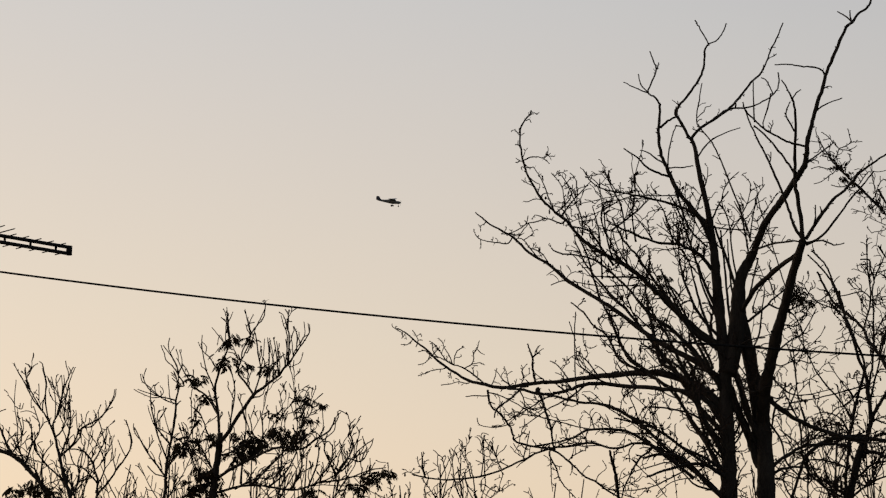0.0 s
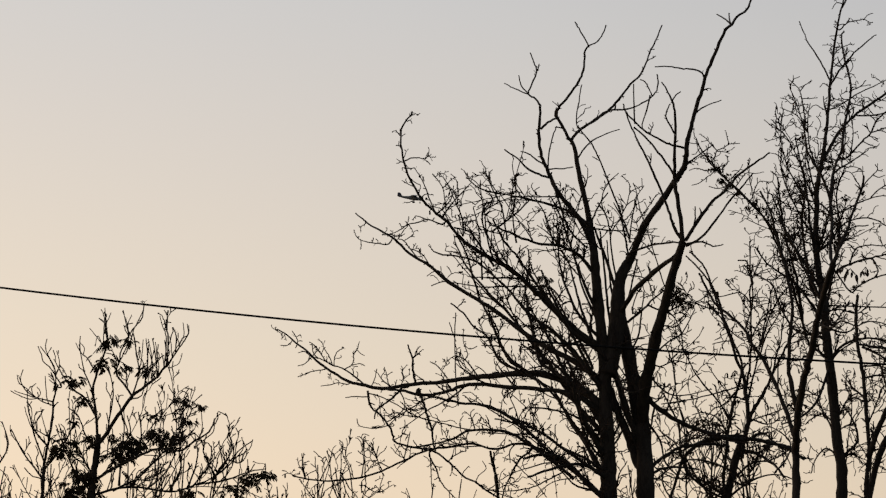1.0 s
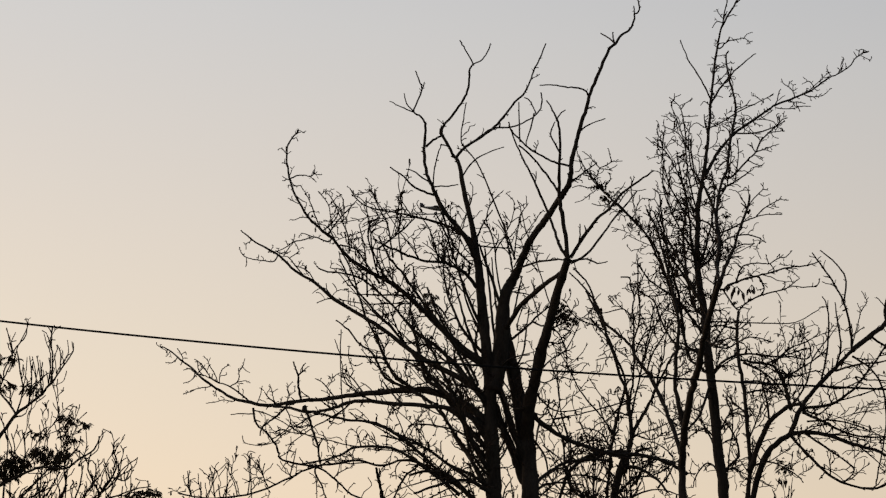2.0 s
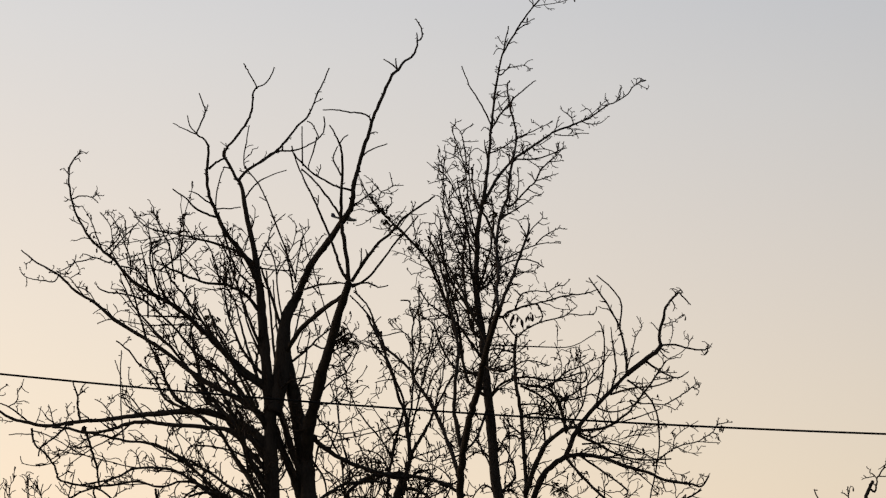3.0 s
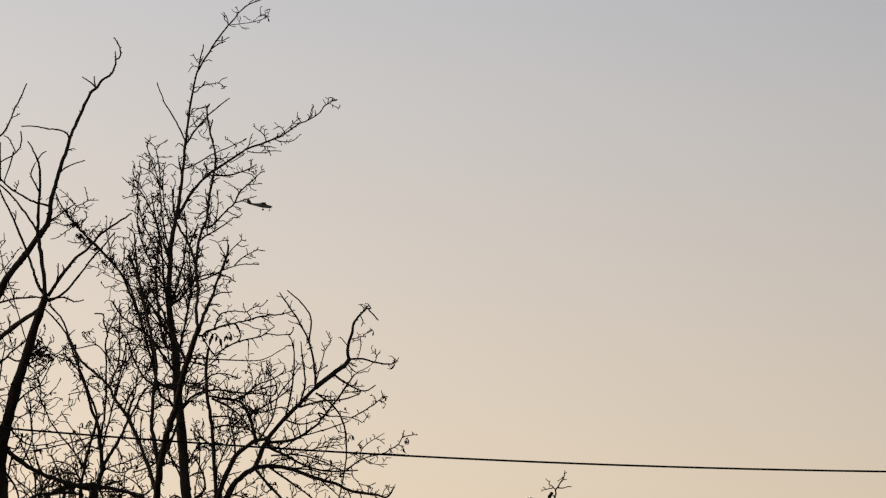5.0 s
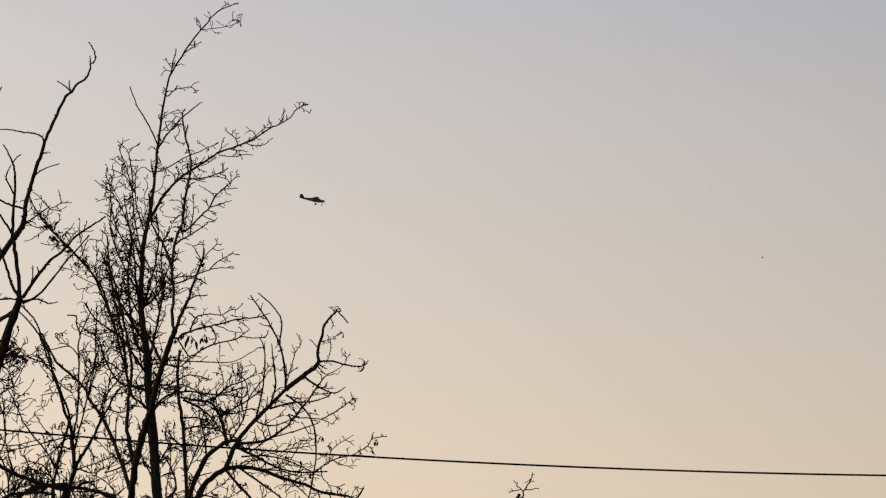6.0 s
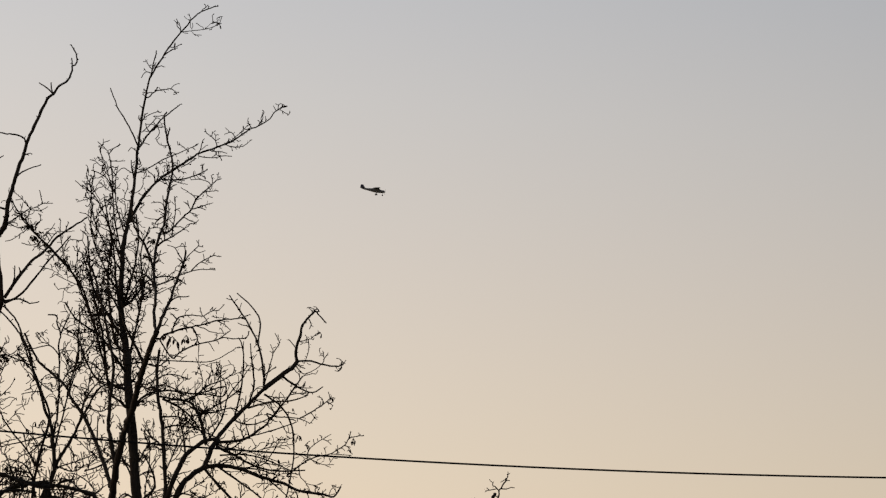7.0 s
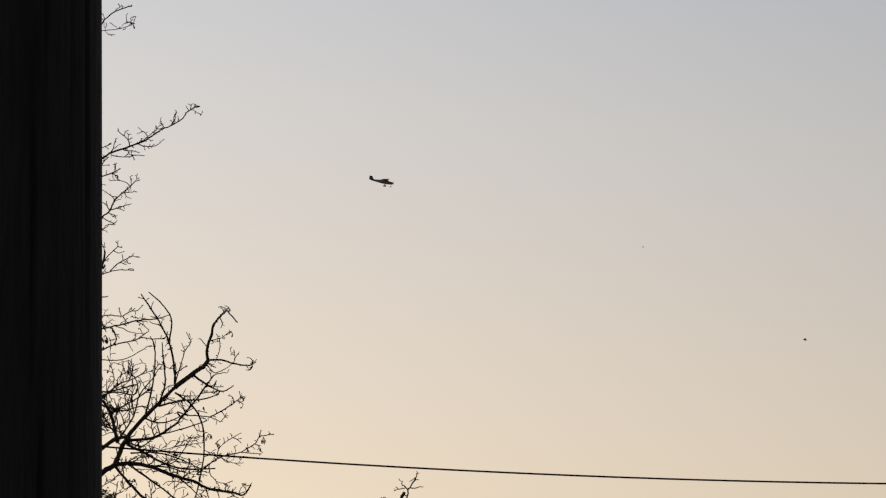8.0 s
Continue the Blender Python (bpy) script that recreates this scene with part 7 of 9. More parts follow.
    spray(tree, 0.0048, 0.0035, [(0.75, -1, 7.21), (0.82, -0.99, 7.22), (0.89, -0.99, 7.23)])
    spray(tree, 0.0048, 0.0035, [(0.57, -1.02, 6.96), (0.64, -0.99, 6.93), (0.7, -0.97, 6.92)])
    spray(tree, 0.0048, 0.0035, [(0.69, -1.01, 7.13), (0.66, -1.01, 7.17), (0.6, -1.02, 7.21), (0.55, -1.03, 7.23)])
    spray(tree, 0.0048, 0.0035, [(0.83, -1, 7.27), (0.8, -1, 7.31), (0.72, -1, 7.33), (0.64, -1.01, 7.32)])
    spray(tree, 0.0043, 0.0035, [(0.88, -0.99, 7.33), (0.92, -1, 7.34)])
    spray(tree, 0.0043, 0.0035, [(0.85, -0.99, 7.29), (0.83, -1.01, 7.37)])
    spray(tree, 0.0043, 0.0035, [(0.48, -1.02, 6.86), (0.54, -1, 6.87), (0.58, -0.98, 6.86)])
    spray(tree, 0.0043, 0.0035, [(0.62, -1.01, 7.01), (0.68, -1.02, 6.99), (0.7, -1.02, 6.97)])
    spray(tree, 0.0043, 0.0035, [(0.78, -1, 7.23), (0.8, -0.98, 7.18), (0.85, -0.96, 7.17)])
    spray(tree, 0.0039, 0.0031, [(0.66, -1.01, 7.17), (0.72, -0.99, 7.17)])
    spray(tree, 0.0039, 0.0031, [(0.72, -1, 7.33), (0.69, -1, 7.37)])
    spray(tree, 0.008, 0.004, [(0.26, -1.64, 6.18), (0.36, -1.66, 6.21), (0.48, -1.69, 6.27), (0.57, -1.71, 6.3), (0.67, -1.73, 6.32), (0.79, -1.76, 6.31)])
    spray(tree, 0.0061, 0.0034, [(0.58, -1.71, 6.31), (0.63, -1.68, 6.37), (0.7, -1.65, 6.42), (0.78, -1.62, 6.47), (0.83, -1.59, 6.47)])
    spray(tree, 0.0056, 0.0034, [(0.49, -1.84, 6.34), (0.54, -1.84, 6.42), (0.59, -1.84, 6.47), (0.63, -1.84, 6.52), (0.61, -1.84, 6.56)])
    spray(tree, 0.0042, 0.0033, [(0.59, -1.84, 6.47), (0.64, -1.84, 6.45), (0.69, -1.84, 6.47)])
    spray(tree, 0.0056, 0.0034, [(0.48, -1.85, 6.31), (0.48, -1.86, 6.37), (0.44, -1.87, 6.43), (0.41, -1.88, 6.48), (0.34, -1.89, 6.5)])
    spray(tree, 0.0042, 0.0033, [(0.42, -1.88, 6.48), (0.47, -1.86, 6.5), (0.52, -1.84, 6.5)])
    spray(tree, 0.0042, 0.0034, [(0.7, -1.65, 6.42), (0.69, -1.65, 6.48)])
    spray(tree, 0.0042, 0.0034, [(0.67, -1.66, 6.4), (0.73, -1.67, 6.38)])
    spray(tree, 0.0042, 0.0033, [(0.63, -1.84, 6.51), (0.67, -1.84, 6.5)])
    spray(tree, 0.0042, 0.0034, [(0.36, -1.66, 6.21), (0.4, -1.68, 6.25), (0.45, -1.7, 6.23)])
    spray(tree, 0.0042, 0.0034, [(0.77, -1.62, 6.46), (0.8, -1.62, 6.5)])
    spray(tree, 0.0101, 0.005, [(0.22, -2.09, 5.62), (0.26, -2.09, 5.61), (0.3, -2.1, 5.64), (0.37, -2.1, 5.67), (0.46, -2.11, 5.7), (0.58, -2.11, 5.73), (0.67, -2.12, 5.75), (0.76, -2.12, 5.78), (0.86, -2.13, 5.79), (0.95, -2.13, 5.8), (1.04, -2.13, 5.83)])
    spray(tree, 0.0069, 0.0034, [(0.36, -2.1, 5.66), (0.41, -2.12, 5.78), (0.46, -2.13, 5.81), (0.53, -2.14, 5.82), (0.6, -2.16, 5.81), (0.64, -2.17, 5.81), (0.71, -2.18, 5.85), (0.77, -2.2, 5.86), (0.82, -2.21, 5.91)])
    spray(tree, 0.0046, 0.0033, [(0.63, -2.17, 5.81), (0.62, -2.16, 5.85), (0.61, -2.15, 5.89)])
    spray(tree, 0.005, 0.0033, [(0.64, -2.17, 5.81), (0.67, -2.16, 5.77), (0.67, -2.15, 5.74)])
    spray(tree, 0.0092, 0.0046, [(0.54, -2.11, 5.72), (0.57, -2.14, 5.67), (0.59, -2.16, 5.6), (0.56, -2.19, 5.55)])
    spray(tree, 0.0055, 0.0033, [(0.58, -2.11, 5.73), (0.65, -2.11, 5.71), (0.71, -2.11, 5.68), (0.77, -2.11, 5.67)])
    spray(tree, 0.005, 0.0033, [(0.76, -2.12, 5.78), (0.83, -2.14, 5.74), (0.88, -2.15, 5.69)])
    spray(tree, 0.0041, 0.0033, [(0.82, -2.12, 5.79), (0.83, -2.1, 5.85)])
    spray(tree, 0.0041, 0.0033, [(0.95, -2.13, 5.8), (0.98, -2.12, 5.84)])
    spray(tree, 0.0037, 0.0029, [(0.98, -2.13, 5.81), (1.02, -2.14, 5.79)])
    spray(tree, 0.0078, 0.0039, [(0.26, -2.09, 5.61), (0.37, -2.11, 5.44), (0.43, -2.13, 5.48), (0.5, -2.15, 5.52), (0.57, -2.16, 5.55), (0.66, -2.18, 5.57), (0.75, -2.2, 5.59), (0.8, -2.22, 5.61), (0.89, -2.24, 5.6), (0.98, -2.25, 5.6), (1.02, -2.27, 5.62), (1.03, -2.29, 5.66)])
    spray(tree, 0.005, 0.0033, [(0.78, -2.21, 5.6), (0.83, -2.23, 5.64), (0.87, -2.25, 5.67)])
    spray(tree, 0.0041, 0.0033, [(0.82, -2.23, 5.63), (0.8, -2.21, 5.68), (0.78, -2.19, 5.7)])
    spray(tree, 0.0041, 0.0033, [(0.71, -2.18, 5.85), (0.75, -2.19, 5.88)])
    spray(tree, 0.0041, 0.0033, [(0.41, -2.12, 5.78), (0.38, -2.11, 5.82)])
    spray(tree, 0.0046, 0.0033, [(0.47, -2.11, 5.7), (0.51, -2.11, 5.75), (0.56, -2.11, 5.79)])
    spray(tree, 0.0062, 0.0035, [(0.39, -1.22, 6.69), (0.38, -1.21, 6.71), (0.4, -1.2, 6.85), (0.42, -1.19, 6.98), (0.41, -1.17, 7.07)])
    spray(tree, 0.0062, 0.0035, [(0.45, -1.21, 6.73), (0.45, -1.21, 6.75), (0.47, -1.2, 6.89), (0.48, -1.19, 7), (0.47, -1.18, 7.12)])
    spray(tree, 0.0057, 0.0035, [(0.3, -1.23, 6.61), (0.35, -1.21, 6.76), (0.39, -1.18, 6.9), (0.41, -1.15, 6.99)])
    spray(tree, 0.0043, 0.0034, [(0.47, -1.19, 6.98), (0.52, -1.21, 7)])
    spray(tree, 0.0043, 0.0034, [(0.42, -1.19, 6.97), (0.37, -1.18, 6.95), (0.33, -1.17, 6.98)])
    spray(tree, 0.0043, 0.0034, [(0.4, -1.2, 6.83), (0.36, -1.21, 6.79), (0.33, -1.21, 6.81)])
    spray(tree, 0.0044, 0.0035, [(0.47, -0.66, 7.31), (0.5, -0.66, 7.31), (0.44, -0.65, 7.36), (0.38, -0.65, 7.39)])
    spray(tree, 0.0044, 0.0035, [(0.49, -0.56, 7.45), (0.44, -0.57, 7.46), (0.41, -0.58, 7.5)])
    spray(tree, 0.0044, 0.0035, [(0.5, -0.5, 7.53), (0.54, -0.5, 7.58), (0.57, -0.51, 7.56)])
    spray(tree, 0.0045, 0.0036, [(0.51, -0.36, 7.72), (0.47, -0.36, 7.71), (0.51, -0.36, 7.74), (0.56, -0.36, 7.73)])
    spray(tree, 0.0045, 0.0036, [(0.5, -0.27, 7.84), (0.44, -0.27, 7.83), (0.4, -0.28, 7.85), (0.37, -0.28, 7.9)])
    pod_bunch(tree, (0.37, -2.16, 5.58), 0.108, 930)
    pod_bunch(tree, (0.49, -2.16, 5.60), 0.090, 952)
    pod_bunch(tree, (0.31, -2.16, 5.61), 0.078, 913)
    leaf_bunch(tree, (0.23, -1.56, 6.60), 0.084, 718)
    leaf_bunch(tree, (0.18, -1.68, 6.44), 0.072, 737)
    leaf_bunch(tree, (0.49, -1.80, 6.33), 0.060, 817)
    tree.finish()


make_front_tree()


def make_sumac_tree():
    tree = Tree((-6.426, 29, 0), "bare upright-branched tree holding bunches of withered leaves", 9, UPRIGHT)
    stem(tree, 0.0569, 0.034, 0.3, [(0, 0, 0), (0.03, 0, 2.06), (0.05, 0, 3.3), (0.06, 0, 4.04), (0.06, 0, 4.36), (0.06, 0, 4.59), (0.09, 0, 4.86), (0.12, 0, 5.11), (0.12, 0, 5.31)])
    limb(tree, 0.018, 0.0067, 0.5, [(0.12, 0, 5.29), (0.07, 0.08, 5.57), (0.01, 0.15, 5.84), (0.04, 0.2, 6.05), (0.1, 0.27, 6.29), (0.12, 0.32, 6.46), (0.08, 0.37, 6.67), (0.07, 0.4, 6.77)])
    limb(tree, 0.0254, 0.0117, 0.5, [(0.12, 0, 5.18), (0.24, -0.05, 5.33), (0.37, -0.11, 5.52), (0.54, -0.17, 5.73), (0.68, -0.21, 5.82), (0.84, -0.26, 5.94), (0.94, -0.3, 6.05)])
    limb(tree, 0.0117, 0.0062, 0.5, [(0.94, -0.3, 6.05), (0.96, -0.36, 6.35), (0.93, -0.38, 6.5), (0.9, -0.4, 6.58)])
    limb(tree, 0.0071, 0.0053, 0.2, [(0.95, -0.37, 6.44), (0.94, -0.33, 6.58), (0.94, -0.3, 6.68)])
    limb(tree, 0.0109, 0.005, 0.5, [(0.95, -0.3, 6.05), (1.05, -0.36, 6.18), (1.15, -0.42, 6.3), (1.21, -0.46, 6.39), (1.2, -0.5, 6.49)])
    limb(tree, 0.0071, 0.0049, 0.3, [(1.05, -0.36, 6.18), (1.07, -0.45, 6.36), (1.04, -0.5, 6.45)])
    limb(tree, 0.0125, 0.0054, 0.5, [(0.54, -0.17, 5.72), (0.42, -0.08, 5.87), (0.3, 0.01, 6.02), (0.32, 0.08, 6.16), (0.32, 0.16, 6.3), (0.41, 0.3, 6.56), (0.49, 0.39, 6.7), (0.5, 0.46, 6.85), (0.47, 0.5, 6.92)])
    limb(tree, 0.0071, 0.0049, 0.2, [(0.38, 0.26, 6.47), (0.33, 0.33, 6.63), (0.27, 0.4, 6.81)])
    limb(tree, 0.0133, 0.0054, 0.5, [(0.07, 0.08, 5.54), (-0.1, 0.23, 5.76), (-0.26, 0.33, 5.87), (-0.39, 0.43, 6.02), (-0.5, 0.53, 6.17), (-0.57, 0.6, 6.27)])
    limb(tree, 0.0108, 0.005, 0.5, [(0.03, 0.13, 5.78), (-0.02, -0.16, 5.99), (-0.02, -0.5, 6.26)])
    limb(tree, 0.018, 0.0083, 0.5, [(0.1, 0, 4.79), (0.33, -0.09, 4.91), (0.61, -0.2, 5.03), (0.88, -0.3, 5.11), (1.15, -0.4, 5.08), (1.32, -0.47, 5.18), (1.49, -0.54, 5.27), (1.56, -0.6, 5.41)])
    limb(tree, 0.0172, 0.0058, 0.7, [(0.1, 0, 4.63), (0.49, 0.1, 4.73), (0.92, 0.22, 4.69), (1.17, 0.28, 4.76), (1.44, 0.36, 4.9), (1.65, 0.45, 5.17), (1.81, 0.5, 5.31)])
    limb(tree, 0.0108, 0.005, 0.6, [(1.44, 0.36, 4.9), (1.6, 0.32, 5.16), (1.57, 0.3, 5.35)])
    limb(tree, 0.0277, 0.0117, 0.4, [(-0.46, 0.16, 0), (-0.49, 0.16, 2.07), (-0.51, 0.16, 3.31), (-0.52, 0.16, 4.05), (-0.52, 0.16, 4.37), (-0.53, 0.16, 4.6), (-0.54, 0.22, 4.95), (-0.52, 0.28, 5.21), (-0.5, 0.34, 5.48), (-0.51, 0.4, 5.74)])
    limb(tree, 0.0109, 0.0054, 0.5, [(-0.51, 0.4, 5.74), (-0.48, 0.38, 5.88), (-0.5, 0.34, 6.14), (-0.66, 0.3, 6.37)])
    limb(tree, 0.01, 0.005, 0.5, [(-0.51, 0.4, 5.74), (-0.69, 0.47, 5.79), (-0.83, 0.53, 5.83), (-1.02, 0.6, 5.9)])
    limb(tree, 0.0083, 0.0046, 0.4, [(-0.75, 0.5, 5.81), (-0.88, 0.54, 5.9), (-0.98, 0.6, 6.08)])
    limb(tree, 0.0133, 0.0058, 0.7, [(-0.53, 0.23, 5.01), (-0.58, -0.14, 5.29), (-0.57, -0.5, 5.56)])
    limb(tree, 0.0133, 0.0058, 0.7, [(-0.52, 0.19, 4.81), (-0.8, 0.25, 5.14), (-0.96, 0.3, 5.41)])
    limb(tree, 0.0141, 0.0058, 0.7, [(0.49, 0.1, 4.73), (0.68, 0.4, 5.03), (0.83, 0.62, 5.26), (0.98, 0.8, 5.41)])
    limb(tree, 0.0141, 0.0054, 0.7, [(0.92, 0.22, 4.69), (1.13, -0.25, 4.89), (1.17, -0.56, 5.05), (1.29, -0.8, 5.14)])
    limb(tree, 0.0141, 0.0054, 0.7, [(0.37, 0.08, 4.74), (0.35, 0.23, 5.14), (0.34, 0.36, 5.48), (0.2, 0.5, 5.83)])
    limb(tree, 0.0133, 0.0054, 0.7, [(0.06, -0, 4.67), (-0.09, -0.23, 4.89), (-0.18, -0.43, 5.12), (-0.44, -0.7, 5.28)])
    limb(tree, 0.0117, 0.0054, 0.7, [(1.17, 0.28, 4.75), (1.31, 0.55, 5.05), (1.3, 0.7, 5.27)])
    limb(tree, 0.0117, 0.0054, 0.8, [(0.12, 0, 5.11), (-0.06, 0.15, 5.33), (-0.17, 0.28, 5.54), (-0.33, 0.4, 5.68)])
    limb(tree, 0.0117, 0.0054, 0.8, [(0.24, -0.05, 5.33), (0.29, -0.15, 5.54), (0.34, -0.28, 5.78), (0.29, -0.4, 6.02)])
    limb(tree, 0.0117, 0.0054, 0.8, [(0.54, -0.17, 5.73), (0.54, 0.11, 6.03), (0.44, 0.39, 6.34), (0.36, 0.6, 6.57)])
    limb(tree, 0.0117, 0.0054, 0.8, [(0.68, -0.21, 5.82), (0.62, 0.22, 6.18), (0.51, 0.6, 6.51)])
    limb(tree, 0.0108, 0.005, 0.8, [(0.84, -0.26, 5.94), (0.84, -0.44, 6.14), (0.83, -0.6, 6.31)])
    limb(tree, 0.0117, 0.0054, 0.8, [(-0.52, 0.28, 5.21), (-0.71, 0.36, 5.42), (-0.81, 0.44, 5.69), (-0.84, 0.5, 5.9)])
    limb(tree, 0.0133, 0.0058, 0.8, [(-0.52, 0.22, 4.95), (-0.26, -0.11, 5.16), (-0.07, -0.4, 5.38), (-0.04, -0.6, 5.54)])
    limb(tree, 0.0133, 0.0058, 0.8, [(0.61, -0.2, 5.01), (0.58, 0.21, 5.33), (0.45, 0.6, 5.65)])
    limb(tree, 0.0133, 0.0058, 0.8, [(1.02, -0.35, 5.09), (1.17, -0.5, 5.31), (1.17, -0.6, 5.48)])
    limb(tree, 0.0133, 0.0058, 0.8, [(0.67, 0.16, 4.71), (0.83, 0.31, 4.89), (0.92, 0.48, 5.17), (0.86, 0.6, 5.38)])
    limb(tree, 0.0133, 0.0058, 0.8, [(1.41, 0.36, 4.89), (1.29, 0.26, 5.15), (1.33, 0.2, 5.33)])
    limb(tree, 0.0133, 0.0058, 0.8, [(1.23, 0.3, 4.78), (1.59, 0.1, 4.81), (1.87, -0.08, 4.88), (2.08, -0.2, 4.9)])
    limb(tree, 0.0133, 0.0058, 0.8, [(0.1, 0, 4.79), (-0.11, 0.27, 5.08), (-0.32, 0.43, 5.17), (-0.53, 0.7, 5.46)])
    limb(tree, 0.0133, 0.0058, 0.8, [(0.12, 0, 5.05), (0.35, -0.19, 5.09), (0.59, -0.47, 5.25), (0.6, -0.7, 5.43)])
    limb(tree, 0.0133, 0.0058, 0.8, [(1.41, 0.36, 4.87), (1.6, 0, 5.02), (1.8, -0.25, 4.96), (1.93, -0.5, 5.05)])
    limb(tree, 0.0133, 0.0058, 0.8, [(1.11, 0.27, 4.72), (1.18, 0.36, 4.97), (1.19, 0.43, 5.17), (1.14, 0.5, 5.37)])
    limb(tree, 0.0133, 0.0058, 0.8, [(0.31, 0.05, 4.68), (0.52, 0.24, 4.82), (0.69, 0.36, 4.84), (0.76, 0.5, 5.05)])
    limb(tree, 0.0096, 0.0048, 0.2, [(-0.48, 0.38, 5.91), (-0.41, 0.37, 5.91), (-0.48, 0.36, 6.03), (-0.56, 0.36, 6.14), (-0.63, 0.35, 6.2), (-0.66, 0.35, 6.29), (-0.7, 0.34, 6.38)])
    limb(tree, 0.007, 0.0046, 0.2, [(-0.48, 0.36, 6.03), (-0.5, 0.34, 6.12), (-0.55, 0.33, 6.22)])
    limb(tree, 0.007, 0.0046, 0.2, [(-0.48, 0.36, 6.04), (-0.45, 0.4, 6.18), (-0.5, 0.43, 6.34)])
    limb(tree, 0.007, 0.0046, 0.2, [(-0.45, 0.39, 6.17), (-0.4, 0.43, 6.11), (-0.37, 0.46, 6.02)])
    limb(tree, 0.0083, 0.0046, 0.2, [(0.04, 0.2, 6.04), (-0.02, 0.16, 6.13), (-0.07, 0.13, 6.21), (-0.14, 0.1, 6.27), (-0.19, 0.06, 6.37)])
    limb(tree, 0.0057, 0.0046, 0.2, [(-0.11, 0.11, 6.24), (-0.1, 0.11, 6.32), (-0.15, 0.11, 6.38)])
    limb(tree, 0.0076, 0.0046, 0.2, [(0.1, 0.28, 6.33), (0.06, 0.29, 6.4), (-0.02, 0.29, 6.5), (-0.09, 0.29, 6.58)])
    limb(tree, 0.007, 0.0046, 0.2, [(0.08, 0.28, 6.37), (0.08, 0.28, 6.54), (0.08, 0.28, 6.7), (0.04, 0.28, 6.8)])
    limb(tree, 0.0064, 0.0046, 0.2, [(0.09, 0.28, 6.51), (0.1, 0.26, 6.67), (0.09, 0.24, 6.81)])
    limb(tree, 0.0057, 0.0046, 0.2, [(0.1, 0.27, 6.61), (0.14, 0.24, 6.68), (0.17, 0.22, 6.75)])
    limb(tree, 0.0057, 0.0046, 0.2, [(0.05, 0.29, 6.42), (0.01, 0.29, 6.49), (-0.02, 0.3, 6.37)])
    limb(tree, 0.0076, 0.0046, 0.2, [(0.31, 0.05, 6.11), (0.36, 0.09, 6.25), (0.4, 0.12, 6.38), (0.4, 0.16, 6.49), (0.37, 0.2, 6.61), (0.3, 0.23, 6.77)])
    limb(tree, 0.0063, 0.0046, 0.2, [(0.37, 0.19, 6.6), (0.43, 0.14, 6.71)])
    limb(tree, 0.0076, 0.0046, 0.2, [(0.36, 0.09, 6.26), (0.39, 0.07, 6.25), (0.45, 0.05, 6.4), (0.49, 0.02, 6.53), (0.54, 0, 6.62), (0.59, -0.02, 6.72), (0.61, -0.05, 6.82), (0.57, -0.07, 6.82)])
    limb(tree, 0.0087, 0.0045, 0.2, [(0.91, -0.29, 6.02), (0.92, -0.25, 6.28), (0.9, -0.21, 6.43), (0.85, -0.16, 6.53), (0.81, -0.12, 6.65)])
    limb(tree, 0.0069, 0.0045, 0.2, [(0.88, -0.18, 6.48), (0.9, -0.16, 6.59), (0.9, -0.13, 6.71)])
    limb(tree, 0.0094, 0.0047, 0.2, [(0.89, -0.28, 6), (0.97, -0.26, 6.09), (1.01, -0.25, 6.22), (1.07, -0.23, 6.32), (1.11, -0.21, 6.42), (1.09, -0.19, 6.56)])
    limb(tree, 0.0063, 0.0045, 0.2, [(1.09, -0.22, 6.37), (1.17, -0.26, 6.42), (1.18, -0.3, 6.51)])
    limb(tree, 0.0062, 0.0045, 0.2, [(1.06, -0.4, 6.25), (1.06, -0.37, 6.36), (1.01, -0.35, 6.48)])
    limb(tree, 0.0062, 0.0045, 0.2, [(0.99, -0.25, 6.17), (0.97, -0.21, 6.28), (0.94, -0.16, 6.41)])
    limb(tree, 0.0062, 0.0045, 0.2, [(0.95, -0.3, 6.05), (0.97, -0.27, 6.03), (1.03, -0.24, 6.06), (1.07, -0.21, 6.1), (1.09, -0.18, 6.21)])
    limb(tree, 0.0063, 0.0045, 0.2, [(0.76, -0.23, 5.88), (0.76, -0.2, 6.07), (0.73, -0.18, 6.24), (0.69, -0.15, 6.38)])
    limb(tree, 0.0069, 0.0045, 0.2, [(0.84, -0.27, 5.95), (0.86, -0.32, 6.03), (0.84, -0.37, 6.17), (0.83, -0.42, 6.3)])
    limb(tree, 0.0063, 0.0046, 0.2, [(0.53, 0.13, 6.05), (0.55, 0.16, 6.06), (0.49, 0.2, 6.23), (0.47, 0.23, 6.37), (0.44, 0.26, 6.48)])
    limb(tree, 0.0063, 0.0046, 0.2, [(0.54, 0.11, 6.03), (0.57, 0.07, 6.15), (0.59, 0.04, 6.27), (0.6, 0.01, 6.4)])
    limb(tree, 0.0083, 0.0046, 0.2, [(-0.51, 0.39, 5.7), (-0.54, 0.4, 5.71), (-0.63, 0.41, 5.74), (-0.71, 0.42, 5.79), (-0.79, 0.43, 5.86), (-0.86, 0.44, 5.92), (-0.93, 0.45, 5.97), (-0.96, 0.46, 6.06)])
    limb(tree, 0.0077, 0.0046, 0.2, [(-0.7, 0.47, 5.79), (-0.82, 0.52, 5.79), (-0.95, 0.56, 5.84), (-1.07, 0.61, 5.9)])
    limb(tree, 0.007, 0.0046, 0.2, [(-0.56, 0.4, 5.72), (-0.59, 0.42, 5.8), (-0.61, 0.44, 5.91), (-0.63, 0.46, 6.05)])
